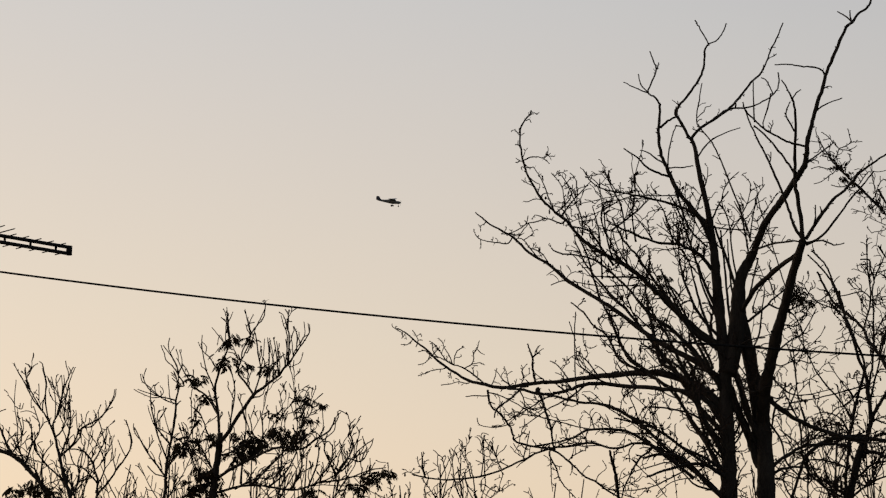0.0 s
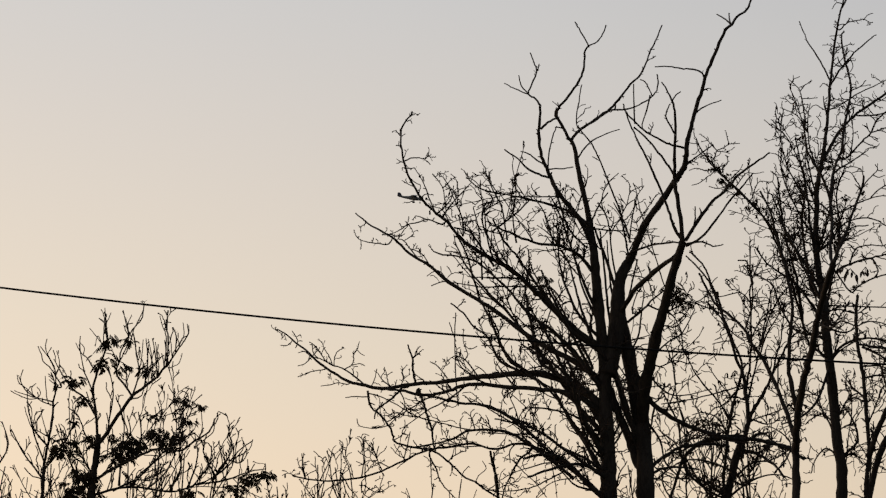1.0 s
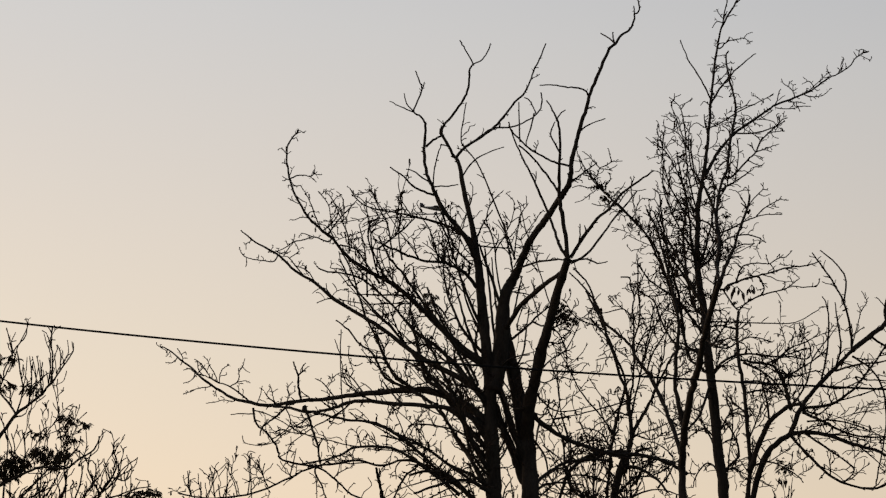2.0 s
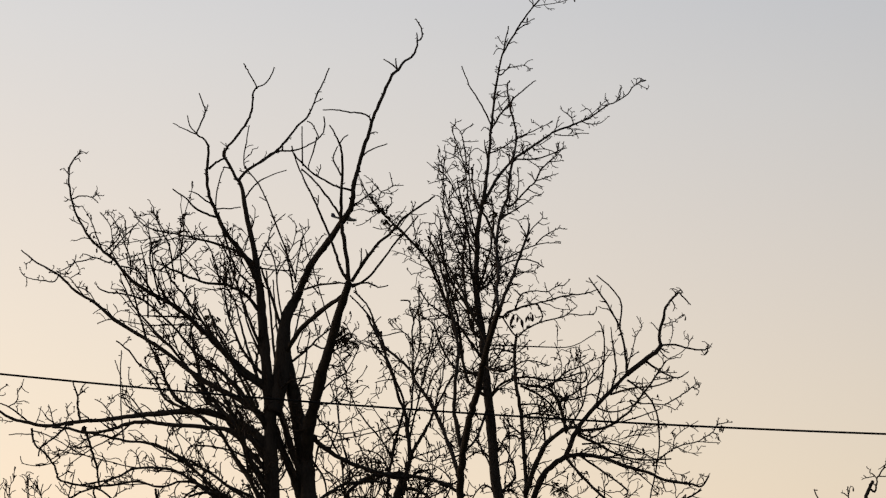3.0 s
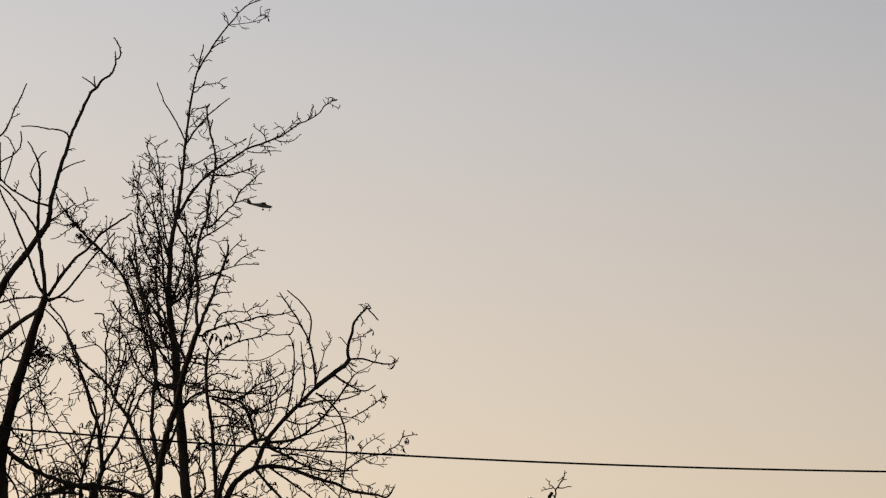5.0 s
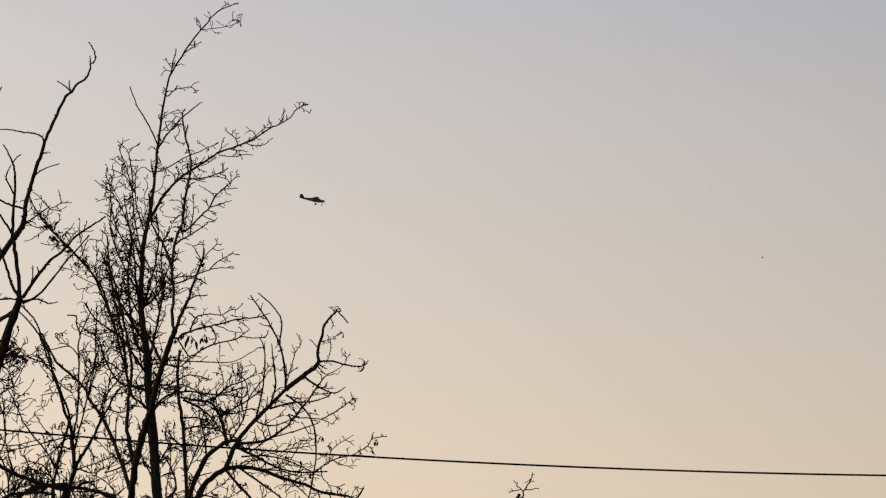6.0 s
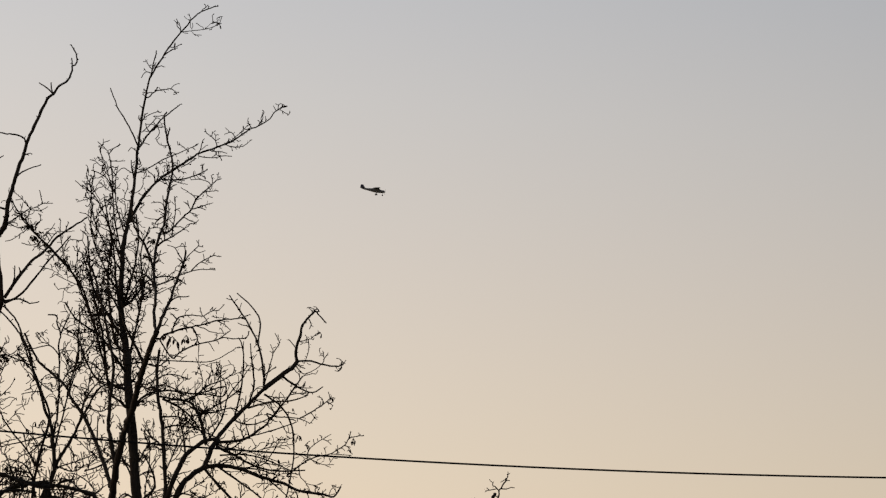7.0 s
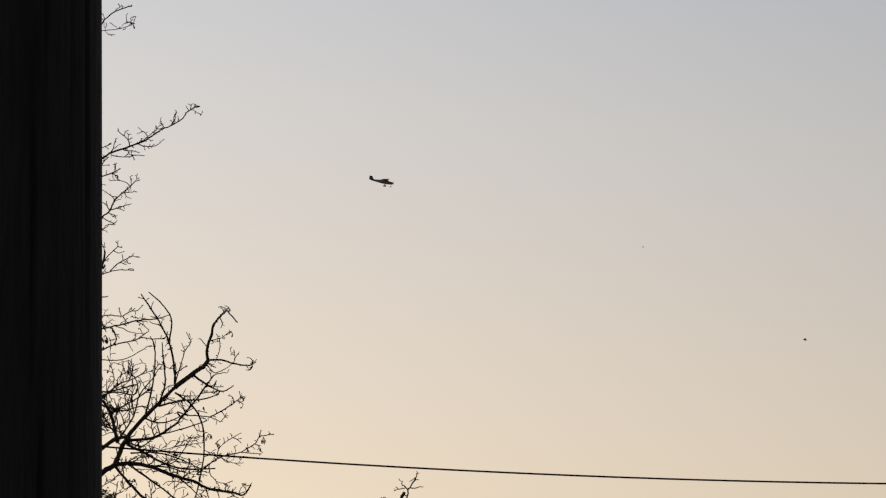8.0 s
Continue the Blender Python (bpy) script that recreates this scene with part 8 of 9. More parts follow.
    limb(tree, 0.0058, 0.0046, 0.2, [(-0.71, 0.48, 5.8), (-0.67, 0.45, 5.85), (-0.71, 0.43, 5.92)])
    limb(tree, 0.0076, 0.0046, 0.2, [(-0.61, 0.32, 5.31), (-0.71, 0.29, 5.42), (-0.77, 0.27, 5.55), (-0.8, 0.24, 5.66)])
    limb(tree, 0.0062, 0.0045, 0.2, [(-0.34, -0.6, 5.22), (-0.33, -0.56, 5.25), (-0.39, -0.52, 5.4), (-0.43, -0.48, 5.55)])
    limb(tree, 0.0083, 0.0046, 0.2, [(1.47, 0.37, 4.92), (1.58, 0.33, 5.01), (1.66, 0.3, 5.09), (1.75, 0.27, 5.13), (1.83, 0.23, 5.19), (1.86, 0.2, 5.28)])
    limb(tree, 0.0064, 0.0046, 0.2, [(1.64, 0.31, 5.07), (1.62, 0.31, 5.17), (1.59, 0.32, 5.24), (1.54, 0.33, 5.34)])
    limb(tree, 0.0064, 0.0046, 0.2, [(1.65, 0.3, 5.09), (1.66, 0.29, 5.23), (1.69, 0.28, 5.38)])
    limb(tree, 0.0064, 0.0046, 0.2, [(1.69, 0.29, 5.11), (1.75, 0.25, 5.2), (1.73, 0.22, 5.31)])
    limb(tree, 0.007, 0.0046, 0.2, [(1.56, 0.34, 5), (1.52, 0.35, 5.08), (1.49, 0.36, 5.23)])
    limb(tree, 0.007, 0.0046, 0.2, [(1.4, 0.35, 4.87), (1.39, 0.29, 4.97), (1.42, 0.24, 5.1), (1.41, 0.18, 5.26)])
    limb(tree, 0.0077, 0.0046, 0.2, [(1.18, 0.45, 5.22), (1.15, 0.41, 5.21), (1.21, 0.37, 5.31), (1.25, 0.34, 5.42), (1.25, 0.3, 5.56), (1.23, 0.26, 5.69)])
    limb(tree, 0.007, 0.0046, 0.2, [(1.15, 0.41, 5.21), (1.3, 0.4, 5.33), (1.38, 0.38, 5.41), (1.38, 0.37, 5.54)])
    limb(tree, 0.0062, 0.0045, 0.2, [(0.77, -0.26, 5.08), (0.81, -0.33, 5.25), (0.86, -0.39, 5.4), (0.86, -0.46, 5.56)])
    limb(tree, 0.0062, 0.0045, 0.2, [(0.92, -0.31, 5.11), (0.91, -0.39, 5.3), (0.94, -0.46, 5.45), (0.93, -0.53, 5.63)])
    limb(tree, 0.0068, 0.0045, 0.2, [(1.13, -0.39, 5.07), (1.16, -0.38, 5.24), (1.11, -0.37, 5.4), (1.17, -0.36, 5.56)])
    limb(tree, 0.0064, 0.0046, 0.2, [(-0.77, 0.25, 5.12), (-0.86, 0.27, 5.24), (-0.96, 0.3, 5.36), (-0.98, 0.33, 5.46)])
    leaf_bunch(tree, (0.22, 0.00, 6.39), 0.24, 798)
    leaf_bunch(tree, (0.42, 0.00, 6.37), 0.15, 831)
    leaf_bunch(tree, (0.13, 0.00, 6.13), 0.22, 822)
    leaf_bunch(tree, (0.37, 0.00, 6.08), 0.18, 866)
    leaf_bunch(tree, (-0.20, 0.00, 5.90), 0.24, 805)
    leaf_bunch(tree, (0.65, 0.00, 6.03), 0.19, 916)
    leaf_bunch(tree, (-0.07, 0.00, 5.72), 0.19, 852)
    leaf_bunch(tree, (-0.15, 0.00, 5.45), 0.14, 880)
    leaf_bunch(tree, (1.11, 0.00, 5.68), 0.20, 1040)
    leaf_bunch(tree, (1.13, 0.00, 5.47), 0.19, 1075)
    leaf_bunch(tree, (0.75, 0.00, 5.51), 0.14, 1010)
    leaf_bunch(tree, (0.78, 0.00, 5.32), 0.25, 1043)
    leaf_bunch(tree, (1.29, 0.00, 5.62), 0.15, 1078)
    leaf_bunch(tree, (0.91, 0.00, 5.26), 0.25, 1073)
    leaf_bunch(tree, (1.06, 0.00, 5.29), 0.19, 1090)
    leaf_bunch(tree, (0.44, 0.00, 5.19), 0.29, 1010)
    leaf_bunch(tree, (-0.22, 0.00, 5.22), 0.25, 903)
    leaf_bunch(tree, (-0.33, 0.00, 5.11), 0.24, 902)
    leaf_bunch(tree, (0.56, 0.00, 5.22), 0.28, 1024)
    leaf_bunch(tree, (-0.01, 0.00, 4.86), 0.33, 990)
    leaf_bunch(tree, (-0.13, 0.00, 4.72), 0.34, 992)
    leaf_bunch(tree, (0.34, 0.00, 5.06), 0.29, 1014)
    leaf_bunch(tree, (0.04, 0.00, 5.24), 0.22, 940)
    leaf_bunch(tree, (1.86, 0.00, 4.83), 0.25, 1285)
    leaf_bunch(tree, (2.05, 0.00, 4.85), 0.22, 1312)
    leaf_bunch(tree, (1.70, 0.00, 4.70), 0.24, 1280)
    leaf_bunch(tree, (1.16, 0.00, 4.66), 0.24, 1202)
    tree.finish()


make_sumac_tree()


def make_young_tree():
    tree = Tree((-8.563, 30, 0), "small bare tree with many upright shoots", 13, UPRIGHT)
    stem(tree, 0.0346, 0.0235, 0.4, [(0, 0, 0), (-0.01, 0, 2.1), (-0.01, 0, 3.35), (-0.02, 0, 4.1), (-0.02, 0, 4.42), (-0.02, 0, 4.66), (-0.13, 0, 4.84), (-0.32, 0, 5.04), (-0.5, 0, 5.17), (-0.64, 0, 5.22)])
    limb(tree, 0.0162, 0.0065, 0.6, [(-0.5, 0, 5.17), (-0.65, 0.1, 5.42), (-0.76, 0.19, 5.64), (-0.85, 0.3, 5.93)])
    limb(tree, 0.0162, 0.0069, 0.6, [(-0.63, 0, 5.22), (-0.96, 0.09, 5.42), (-1.23, 0.2, 5.77)])
    limb(tree, 0.0323, 0.016, 0.3, [(0.22, 0.16, 0), (0.22, 0.16, 2.1), (0.21, 0.16, 3.37), (0.21, 0.16, 4.11), (0.21, 0.16, 4.44), (0.21, 0.16, 4.68), (0.1, 0.24, 4.9), (-0, 0.32, 5.18), (-0.09, 0.4, 5.43)])
    limb(tree, 0.0137, 0.006, 0.6, [(-0.09, 0.4, 5.43), (-0.11, 0.36, 5.59), (-0.03, 0.32, 5.76), (0.02, 0.27, 5.99), (0.08, 0.23, 6.12), (0.15, 0.2, 6.26)])
    limb(tree, 0.0121, 0.0052, 0.6, [(-0.09, 0.4, 5.43), (-0.2, 0.44, 5.64), (-0.33, 0.48, 5.82), (-0.48, 0.53, 6.03), (-0.59, 0.56, 6.17), (-0.72, 0.6, 6.35)])
    limb(tree, 0.0103, 0.0052, 0.6, [(-0.18, 0.43, 5.59), (-0.23, 0.38, 5.87), (-0.22, 0.33, 6.07), (-0.26, 0.3, 6.24)])
    limb(tree, 0.0103, 0.0052, 0.5, [(-0.48, 0.53, 6.03), (-0.33, -0.17, 6.13), (-0.26, -0.4, 6.16)])
    limb(tree, 0.0129, 0.0056, 0.5, [(0.01, 0.32, 5.19), (0.2, 0.19, 5.33), (0.31, 0.08, 5.49), (0.53, -0.04, 5.58), (0.65, -0.12, 5.66), (0.78, -0.24, 5.82), (0.81, -0.3, 5.91)])
    limb(tree, 0.0239, 0.0121, 0.4, [(0.55, 0.12, 0), (0.55, 0.12, 2.1), (0.55, 0.12, 3.36), (0.54, 0.12, 4.11), (0.54, 0.12, 4.44), (0.54, 0.12, 4.67), (0.51, 0.21, 4.9), (0.42, 0.3, 5.11)])
    limb(tree, 0.0121, 0.0069, 0.6, [(0.42, 0.3, 5.11), (0.3, 0.34, 5.25), (0.12, 0.37, 5.29), (-0.03, 0.4, 5.29)])
    limb(tree, 0.0103, 0.0052, 0.6, [(0.42, 0.3, 5.11), (0.5, 0.27, 5.24), (0.57, 0.24, 5.38), (0.6, 0.2, 5.54)])
    limb(tree, 0.0137, 0.006, 0.6, [(0.54, 0.14, 4.72), (0.71, 0.04, 4.88), (0.81, -0.03, 5.01), (0.95, -0.12, 5.16), (1.02, -0.19, 5.32), (0.96, -0.3, 5.54)])
    limb(tree, 0.0121, 0.0056, 0.6, [(-0.32, 0, 5.04), (-0.31, 0.16, 5.29), (-0.26, 0.31, 5.52), (-0.41, 0.5, 5.82)])
    limb(tree, 0.0121, 0.0056, 0.6, [(-0.1, 0, 4.8), (-0.02, -0.3, 5.1), (0.16, -0.5, 5.25)])
    limb(tree, 0.0103, 0.0052, 0.6, [(-0.5, 0, 5.17), (-0.3, -0.25, 5.38), (-0.3, -0.5, 5.61)])
    limb(tree, 0.0121, 0.0056, 0.8, [(-0, 0.32, 5.18), (0.07, 0.39, 5.46), (0.07, 0.45, 5.74), (0.02, 0.5, 5.96)])
    limb(tree, 0.0121, 0.0056, 0.8, [(0.52, 0.19, 4.86), (0.42, -0.05, 5), (0.33, -0.21, 5.05), (0.33, -0.5, 5.28)])
    limb(tree, 0.0121, 0.0056, 0.8, [(-0.32, 0, 5.04), (-0.48, 0.15, 5.29), (-0.68, 0.3, 5.52)])
    limb(tree, 0.0121, 0.0056, 0.8, [(0.08, 0.24, 4.9), (-0.09, 0.04, 5.08), (-0.19, -0.12, 5.26), (-0.18, -0.3, 5.5)])
    limb(tree, 0.0121, 0.0056, 0.8, [(0.52, 0.19, 4.83), (0.67, -0.07, 5), (0.69, -0.31, 5.17), (0.63, -0.6, 5.33)])
    limb(tree, 0.0121, 0.0056, 0.8, [(0.21, 0.16, 4.69), (0.26, 0.31, 4.91), (0.19, 0.45, 5.13), (0.22, 0.6, 5.35)])
    limb(tree, 0.0121, 0.0056, 0.8, [(-0.09, 0.4, 5.43), (0.01, 0.35, 5.52), (0.05, 0.29, 5.65), (0.03, 0.2, 5.85)])
    limb(tree, 0.0121, 0.0056, 0.8, [(-0.13, 0, 4.84), (-0.19, -0.06, 5), (-0.38, -0.13, 5.09), (-0.48, -0.2, 5.25)])
    limb(tree, 0.0099, 0.005, 0.2, [(-0.3, 0.47, 5.77), (-0.4, 0.45, 5.89), (-0.48, 0.44, 6.02), (-0.54, 0.42, 6.14), (-0.61, 0.41, 6.25), (-0.65, 0.39, 6.34)])
    limb(tree, 0.0073, 0.0048, 0.2, [(-0.47, 0.44, 6), (-0.51, 0.47, 6.15), (-0.54, 0.5, 6.3)])
    limb(tree, 0.0086, 0.0048, 0.2, [(-0.28, 0.46, 5.74), (-0.29, 0.47, 5.83), (-0.27, 0.48, 5.94), (-0.26, 0.49, 6.09), (-0.29, 0.5, 6.21), (-0.33, 0.51, 6.32)])
    limb(tree, 0.0079, 0.0048, 0.2, [(-0.09, 0.35, 5.64), (-0.07, 0.28, 5.82), (-0.08, 0.22, 5.98), (-0.09, 0.16, 6.08)])
    limb(tree, 0.0059, 0.0047, 0.2, [(-0.09, 0.22, 5.98), (-0.13, 0.2, 6.05), (-0.12, 0.19, 6.1)])
    limb(tree, 0.0086, 0.0048, 0.2, [(-0.07, 0.34, 5.68), (-0.03, 0.33, 5.85), (-0.01, 0.33, 6.01), (-0.03, 0.32, 6.18)])
    limb(tree, 0.0066, 0.0048, 0.2, [(-0.01, 0.33, 6.01), (0, 0.36, 6.1), (-0.02, 0.39, 6.19)])
    limb(tree, 0.0079, 0.0048, 0.2, [(-0.02, 0.32, 5.77), (0.03, 0.36, 5.9), (0.04, 0.41, 6.08), (0.06, 0.46, 6.21), (0, 0.5, 6.31)])
    limb(tree, 0.0066, 0.0048, 0.2, [(0.06, 0.46, 6.21), (0.1, 0.46, 6.3)])
    limb(tree, 0.0105, 0.0053, 0.2, [(0.07, 0.28, 5.24), (0.19, 0.23, 5.32), (0.28, 0.18, 5.41), (0.32, 0.13, 5.51), (0.44, 0.08, 5.52), (0.53, 0.03, 5.59), (0.63, -0.02, 5.68), (0.69, -0.06, 5.75), (0.76, -0.11, 5.84), (0.79, -0.16, 5.94)])
    limb(tree, 0.0072, 0.0047, 0.2, [(0.53, 0.03, 5.59), (0.5, 0.05, 5.66), (0.46, 0.07, 5.72)])
    limb(tree, 0.0065, 0.0047, 0.2, [(0.64, -0.02, 5.69), (0.64, -0.03, 5.76), (0.63, -0.03, 5.82)])
    limb(tree, 0.0072, 0.0047, 0.2, [(0.54, 0.03, 5.6), (0.59, 0.04, 5.45), (0.63, 0.04, 5.32), (0.65, 0.05, 5.22)])
    limb(tree, 0.0078, 0.0047, 0.2, [(-0.32, 0, 5.04), (-0.39, 0.03, 5.18), (-0.45, 0.07, 5.32), (-0.47, 0.1, 5.49), (-0.51, 0.13, 5.66), (-0.55, 0.16, 5.84), (-0.55, 0.19, 6.1)])
    limb(tree, 0.0059, 0.0047, 0.2, [(-0.54, 0.15, 5.8), (-0.59, 0.16, 5.87), (-0.64, 0.17, 5.91)])
    limb(tree, 0.0059, 0.0047, 0.2, [(-0.53, 0.15, 5.77), (-0.45, 0.15, 5.74), (-0.43, 0.15, 5.81)])
    limb(tree, 0.0078, 0.0047, 0.2, [(0.8, -0.02, 4.99), (0.87, 0.02, 5.11), (0.92, 0.07, 5.22), (0.92, 0.12, 5.36), (0.88, 0.16, 5.5), (0.83, 0.21, 5.62)])
    limb(tree, 0.0065, 0.0047, 0.2, [(0.93, -0.11, 5.14), (0.88, -0.12, 5.23), (0.83, -0.13, 5.34)])
    limb(tree, 0.0072, 0.0047, 0.2, [(0.79, -0.02, 4.99), (0.76, -0.03, 5.13), (0.74, -0.04, 5.27), (0.72, -0.06, 5.39), (0.68, -0.07, 5.5)])
    limb(tree, 0.0059, 0.0047, 0.2, [(0.65, 0.05, 5.22), (0.58, 0.08, 5.25), (0.51, 0.11, 5.37)])
    limb(tree, 0.0059, 0.0047, 0.2, [(0.28, 0.17, 5.42), (0.25, 0.13, 5.55), (0.24, 0.09, 5.72)])
    limb(tree, 0.0059, 0.0047, 0.2, [(0.3, 0.15, 5.46), (0.31, 0.13, 5.6), (0.3, 0.11, 5.68)])
    limb(tree, 0.0059, 0.0047, 0.2, [(0.04, 0.3, 5.63), (0.06, 0.32, 5.62), (0.08, 0.35, 5.74), (0.04, 0.37, 5.83)])
    limb(tree, 0.006, 0.0048, 0.2, [(-0.41, 0.5, 5.82), (-0.43, 0.47, 5.81), (-0.42, 0.44, 5.91), (-0.35, 0.4, 6.01)])
    limb(tree, 0.006, 0.0048, 0.2, [(-0.35, 0.43, 5.71), (-0.46, 0.46, 5.76), (-0.57, 0.49, 5.75)])
    limb(tree, 0.0065, 0.0047, 0.2, [(-0.16, -0.07, 5.2), (-0.24, -0.05, 5.34), (-0.27, -0.02, 5.51), (-0.34, 0, 5.6)])
    leaf_bunch(tree, (-0.20, 0.00, 4.77), 0.30, 925)
    leaf_bunch(tree, (0.01, 0.00, 4.70), 0.29, 965)
    leaf_bunch(tree, (-0.47, 0.00, 4.73), 0.25, 890)
    tree.finish()


make_young_tree()


def make_far_tree():
    tree = Tree((6.32, 30, 0), "top of a small bare tree", 17, SPARSE)
    stem(tree, 0.0346, 0.02, 0.1, [(0, 0, 0), (0, 0, 2.19), (0.01, 0, 3.5), (0.01, 0, 4.27), (0.01, 0, 4.61), (0.01, 0, 4.86), (0.06, 0, 5.09), (0.1, 0, 5.23), (0.16, 0, 5.34)])
    limb(tree, 0.0119, 0.0068, 0.2, [(0.02, 0, 4.89), (-0.14, -0.15, 5.04), (-0.18, -0.22, 5.13), (-0.2, -0.3, 5.24)])
    limb(tree, 0.0073, 0.0059, 0, [(-0.18, -0.22, 5.13), (-0.24, -0.27, 5.16), (-0.28, -0.3, 5.17)])
    limb(tree, 0.0137, 0.0073, 0.3, [(0.01, 0, 4.86), (-0.22, 0.13, 5.04), (-0.43, 0.24, 5.15), (-0.48, 0.3, 5.28)])
    limb(tree, 0.0073, 0.0055, 0, [(-0.48, 0.3, 5.27), (-0.44, 0.3, 5.27)])
    limb(tree, 0.0128, 0.0068, 0.3, [(0.02, 0, 4.88), (0.33, 0.15, 5.08), (0.55, 0.25, 5.19), (0.62, 0.3, 5.3)])
    limb(tree, 0.0068, 0.0055, 0, [(0.6, 0.27, 5.24), (0.57, 0.3, 5.25)])
    limb(tree, 0.015, 0.0075, 0.2, [(0.11, 0, 5.25), (0.18, 0, 5.22), (0.2, 0, 5.3), (0.21, 0, 5.37), (0.25, -0.01, 5.43), (0.3, -0.01, 5.51)])
    limb(tree, 0.0085, 0.0047, 0.2, [(0.3, -0.01, 5.51), (0.32, -0.02, 5.55), (0.32, -0.03, 5.61)])
    limb(tree, 0.0072, 0.0047, 0.2, [(0.27, -0.01, 5.46), (0.31, -0.01, 5.5), (0.35, -0.01, 5.5)])
    limb(tree, 0.0078, 0.0047, 0.2, [(0.21, 0, 5.37), (0.16, -0.02, 5.42), (0.12, -0.03, 5.44), (0.13, -0.05, 5.48)])
    limb(tree, 0.0072, 0.0047, 0.2, [(0.18, -0.01, 5.4), (0.1, -0.02, 5.38), (0.05, -0.02, 5.37), (0.02, -0.03, 5.35)])
    limb(tree, 0.0065, 0.0047, 0.2, [(0.08, -0.02, 5.38), (0.05, 0, 5.41)])
    limb(tree, 0.0085, 0.0047, 0.2, [(0.24, 0, 5.4), (0.31, 0.02, 5.4), (0.37, 0.04, 5.42), (0.42, 0.06, 5.42)])
    limb(tree, 0.0065, 0.0047, 0.2, [(0.3, -0.01, 5.53), (0.27, 0, 5.5), (0.23, 0, 5.48)])
    limb(tree, 0.0065, 0.0047, 0.2, [(0.19, 0, 5.29), (0.14, 0, 5.32), (0.11, 0, 5.3)])
    limb(tree, 0.0065, 0.0047, 0.2, [(0.31, -0.02, 5.57), (0.35, -0.02, 5.59)])
    tree.finish()


make_far_tree()


# ---- thicket of saplings ----
def make_sapling(at, height, seed):
    """A many-stemmed young tree with upright shoots."""
    tree = Tree((at[0], at[1], 0), "thin bare sapling with upright shoots in a thicket", seed, THICKET, "saplings of the thicket", "sapling")
    dice = tree.dice
    for k in range(dice.randint(3, 4)):
        lean = Vector((dice.uniform(-0.16, 0.16), dice.uniform(-0.1, 0.1), 1.0))
        top = height * dice.uniform(0.82, 1.0)
        points, p = [], Vector((dice.uniform(-0.15, 0.15), dice.uniform(-0.15, 0.15), 0))
        for i in range(6):
            points.append(p.copy())
            p = p + (lean + Vector((dice.gauss(0, 0.07), dice.gauss(0, 0.07), 0))) * top / 5
        stem(tree, 0.035, 0.007, 0.0, points)
        for j in range(9):
            u = dice.uniform(0.55, 0.93)
            i = int(u * 5)
            start = points[i].lerp(points[i + 1], u * 5 - i)
            turn = dice.random() * 2 * math.pi
            way = Vector((math.cos(turn) * 0.6, math.sin(turn) * 0.6, 0.8))
            reach = dice.uniform(0.4, 0.9)
            rows = [start]
            for n in range(4):
                way = way + Vector((dice.gauss(0, 0.15), dice.gauss(0, 0.15), 0.12))
                rows.append(rows[-1] + way.normalized() * reach / 4)
            limb(tree, 0.011, 0.005, 0.8, rows)
    tree.finish()


for n, (x, y, height) in enumerate([
    (-10.02, 33.0, 5.65),
    (-8.84, 34.0, 5.70),
    (-8.13, 33.0, 5.80),
    (-7.91, 34.0, 5.78),
    (-6.85, 33.0, 5.81),
    (-6.45, 34.0, 5.79),
    (-5.73, 33.0, 5.74),
    (-5.37, 34.0, 5.34),
    (-4.89, 35.0, 5.73),
    (-4.14, 34.0, 5.72),
    (-3.46, 35.0, 5.62),
    (-2.86, 34.0, 5.51),
    (0.12, 34.0, 6.17),
    (0.58, 35.0, 6.39),
    (1.31, 34.0, 6.17),
    (1.81, 35.0, 6.23),
    (2.95, 35.0, 5.85),
]):
    make_sapling((x, y), height, 40 + n)


# ---- overhead cable ----
def cable_height(x):
    return 3.33966 - 0.09578 * x + 0.00909 * x * x


def cable_depth(x):
    return 11.02315 - 0.13002 * x


def make_cable():
    verts, faces = [], []
    path = [Vector((x, cable_depth(x), cable_height(x))) for x in np.linspace(-9.0, 10.0, 96)]
    skin(verts, faces, path, [0.0045] * len(path), 8)
    line = link_mesh("overhead_cable", verts, faces, CABLE)
    tagged(line, "thin black overhead cable strung across the sky", "cable")


def wooden_pole(base, height, low, high, label, seed, lean=(0.0, 0.0), sides=72, splits=()):
    """A round timber pole with drying cracks, a chamfered head and its own taper."""
    dice = random.Random(seed)
    root = new("wooden_pole")
    root.location = base
    tagged(root, label, "pole")
    cracks = [(dice.uniform(0, 2 * math.pi), dice.uniform(0.5, height * 0.8), dice.uniform(0.5, 1.6), dice.uniform(0.004, 0.009)) for _ in range(16)] + list(splits)
    narrow = 0.022 if sides > 100 else 0.06
    rings, steps = [], int(height / 0.08)
    for i in range(steps + 1):
        z = height * i / steps
        r = low + (high - low) * z / height
        if i == steps:
            r *= 0.85
        ring = []
        for k in range(sides):
            turn = 2 * math.pi * k / sides
            dent = 0.0016 * noise.noise(Vector((math.cos(turn) * 3, math.sin(turn) * 3, z * 1.2)))
            for at, mid, half, deep in cracks:
                wander = at + 0.05 * noise.noise(Vector((at * 7, 0, z * 2.0)))
                off = abs((turn - wander + math.pi) % (2 * math.pi) - math.pi)
                if off < narrow and abs(z - mid) < half:
                    dent -= deep * (1 - off / narrow) * min(1, (half - abs(z - mid)) * 4)
            ring.append((math.cos(turn) * (r + dent) + lean[0] * z, math.sin(turn) * (r + dent) + lean[1] * z, z))
        rings.append(ring)
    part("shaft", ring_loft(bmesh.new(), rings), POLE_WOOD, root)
    return root


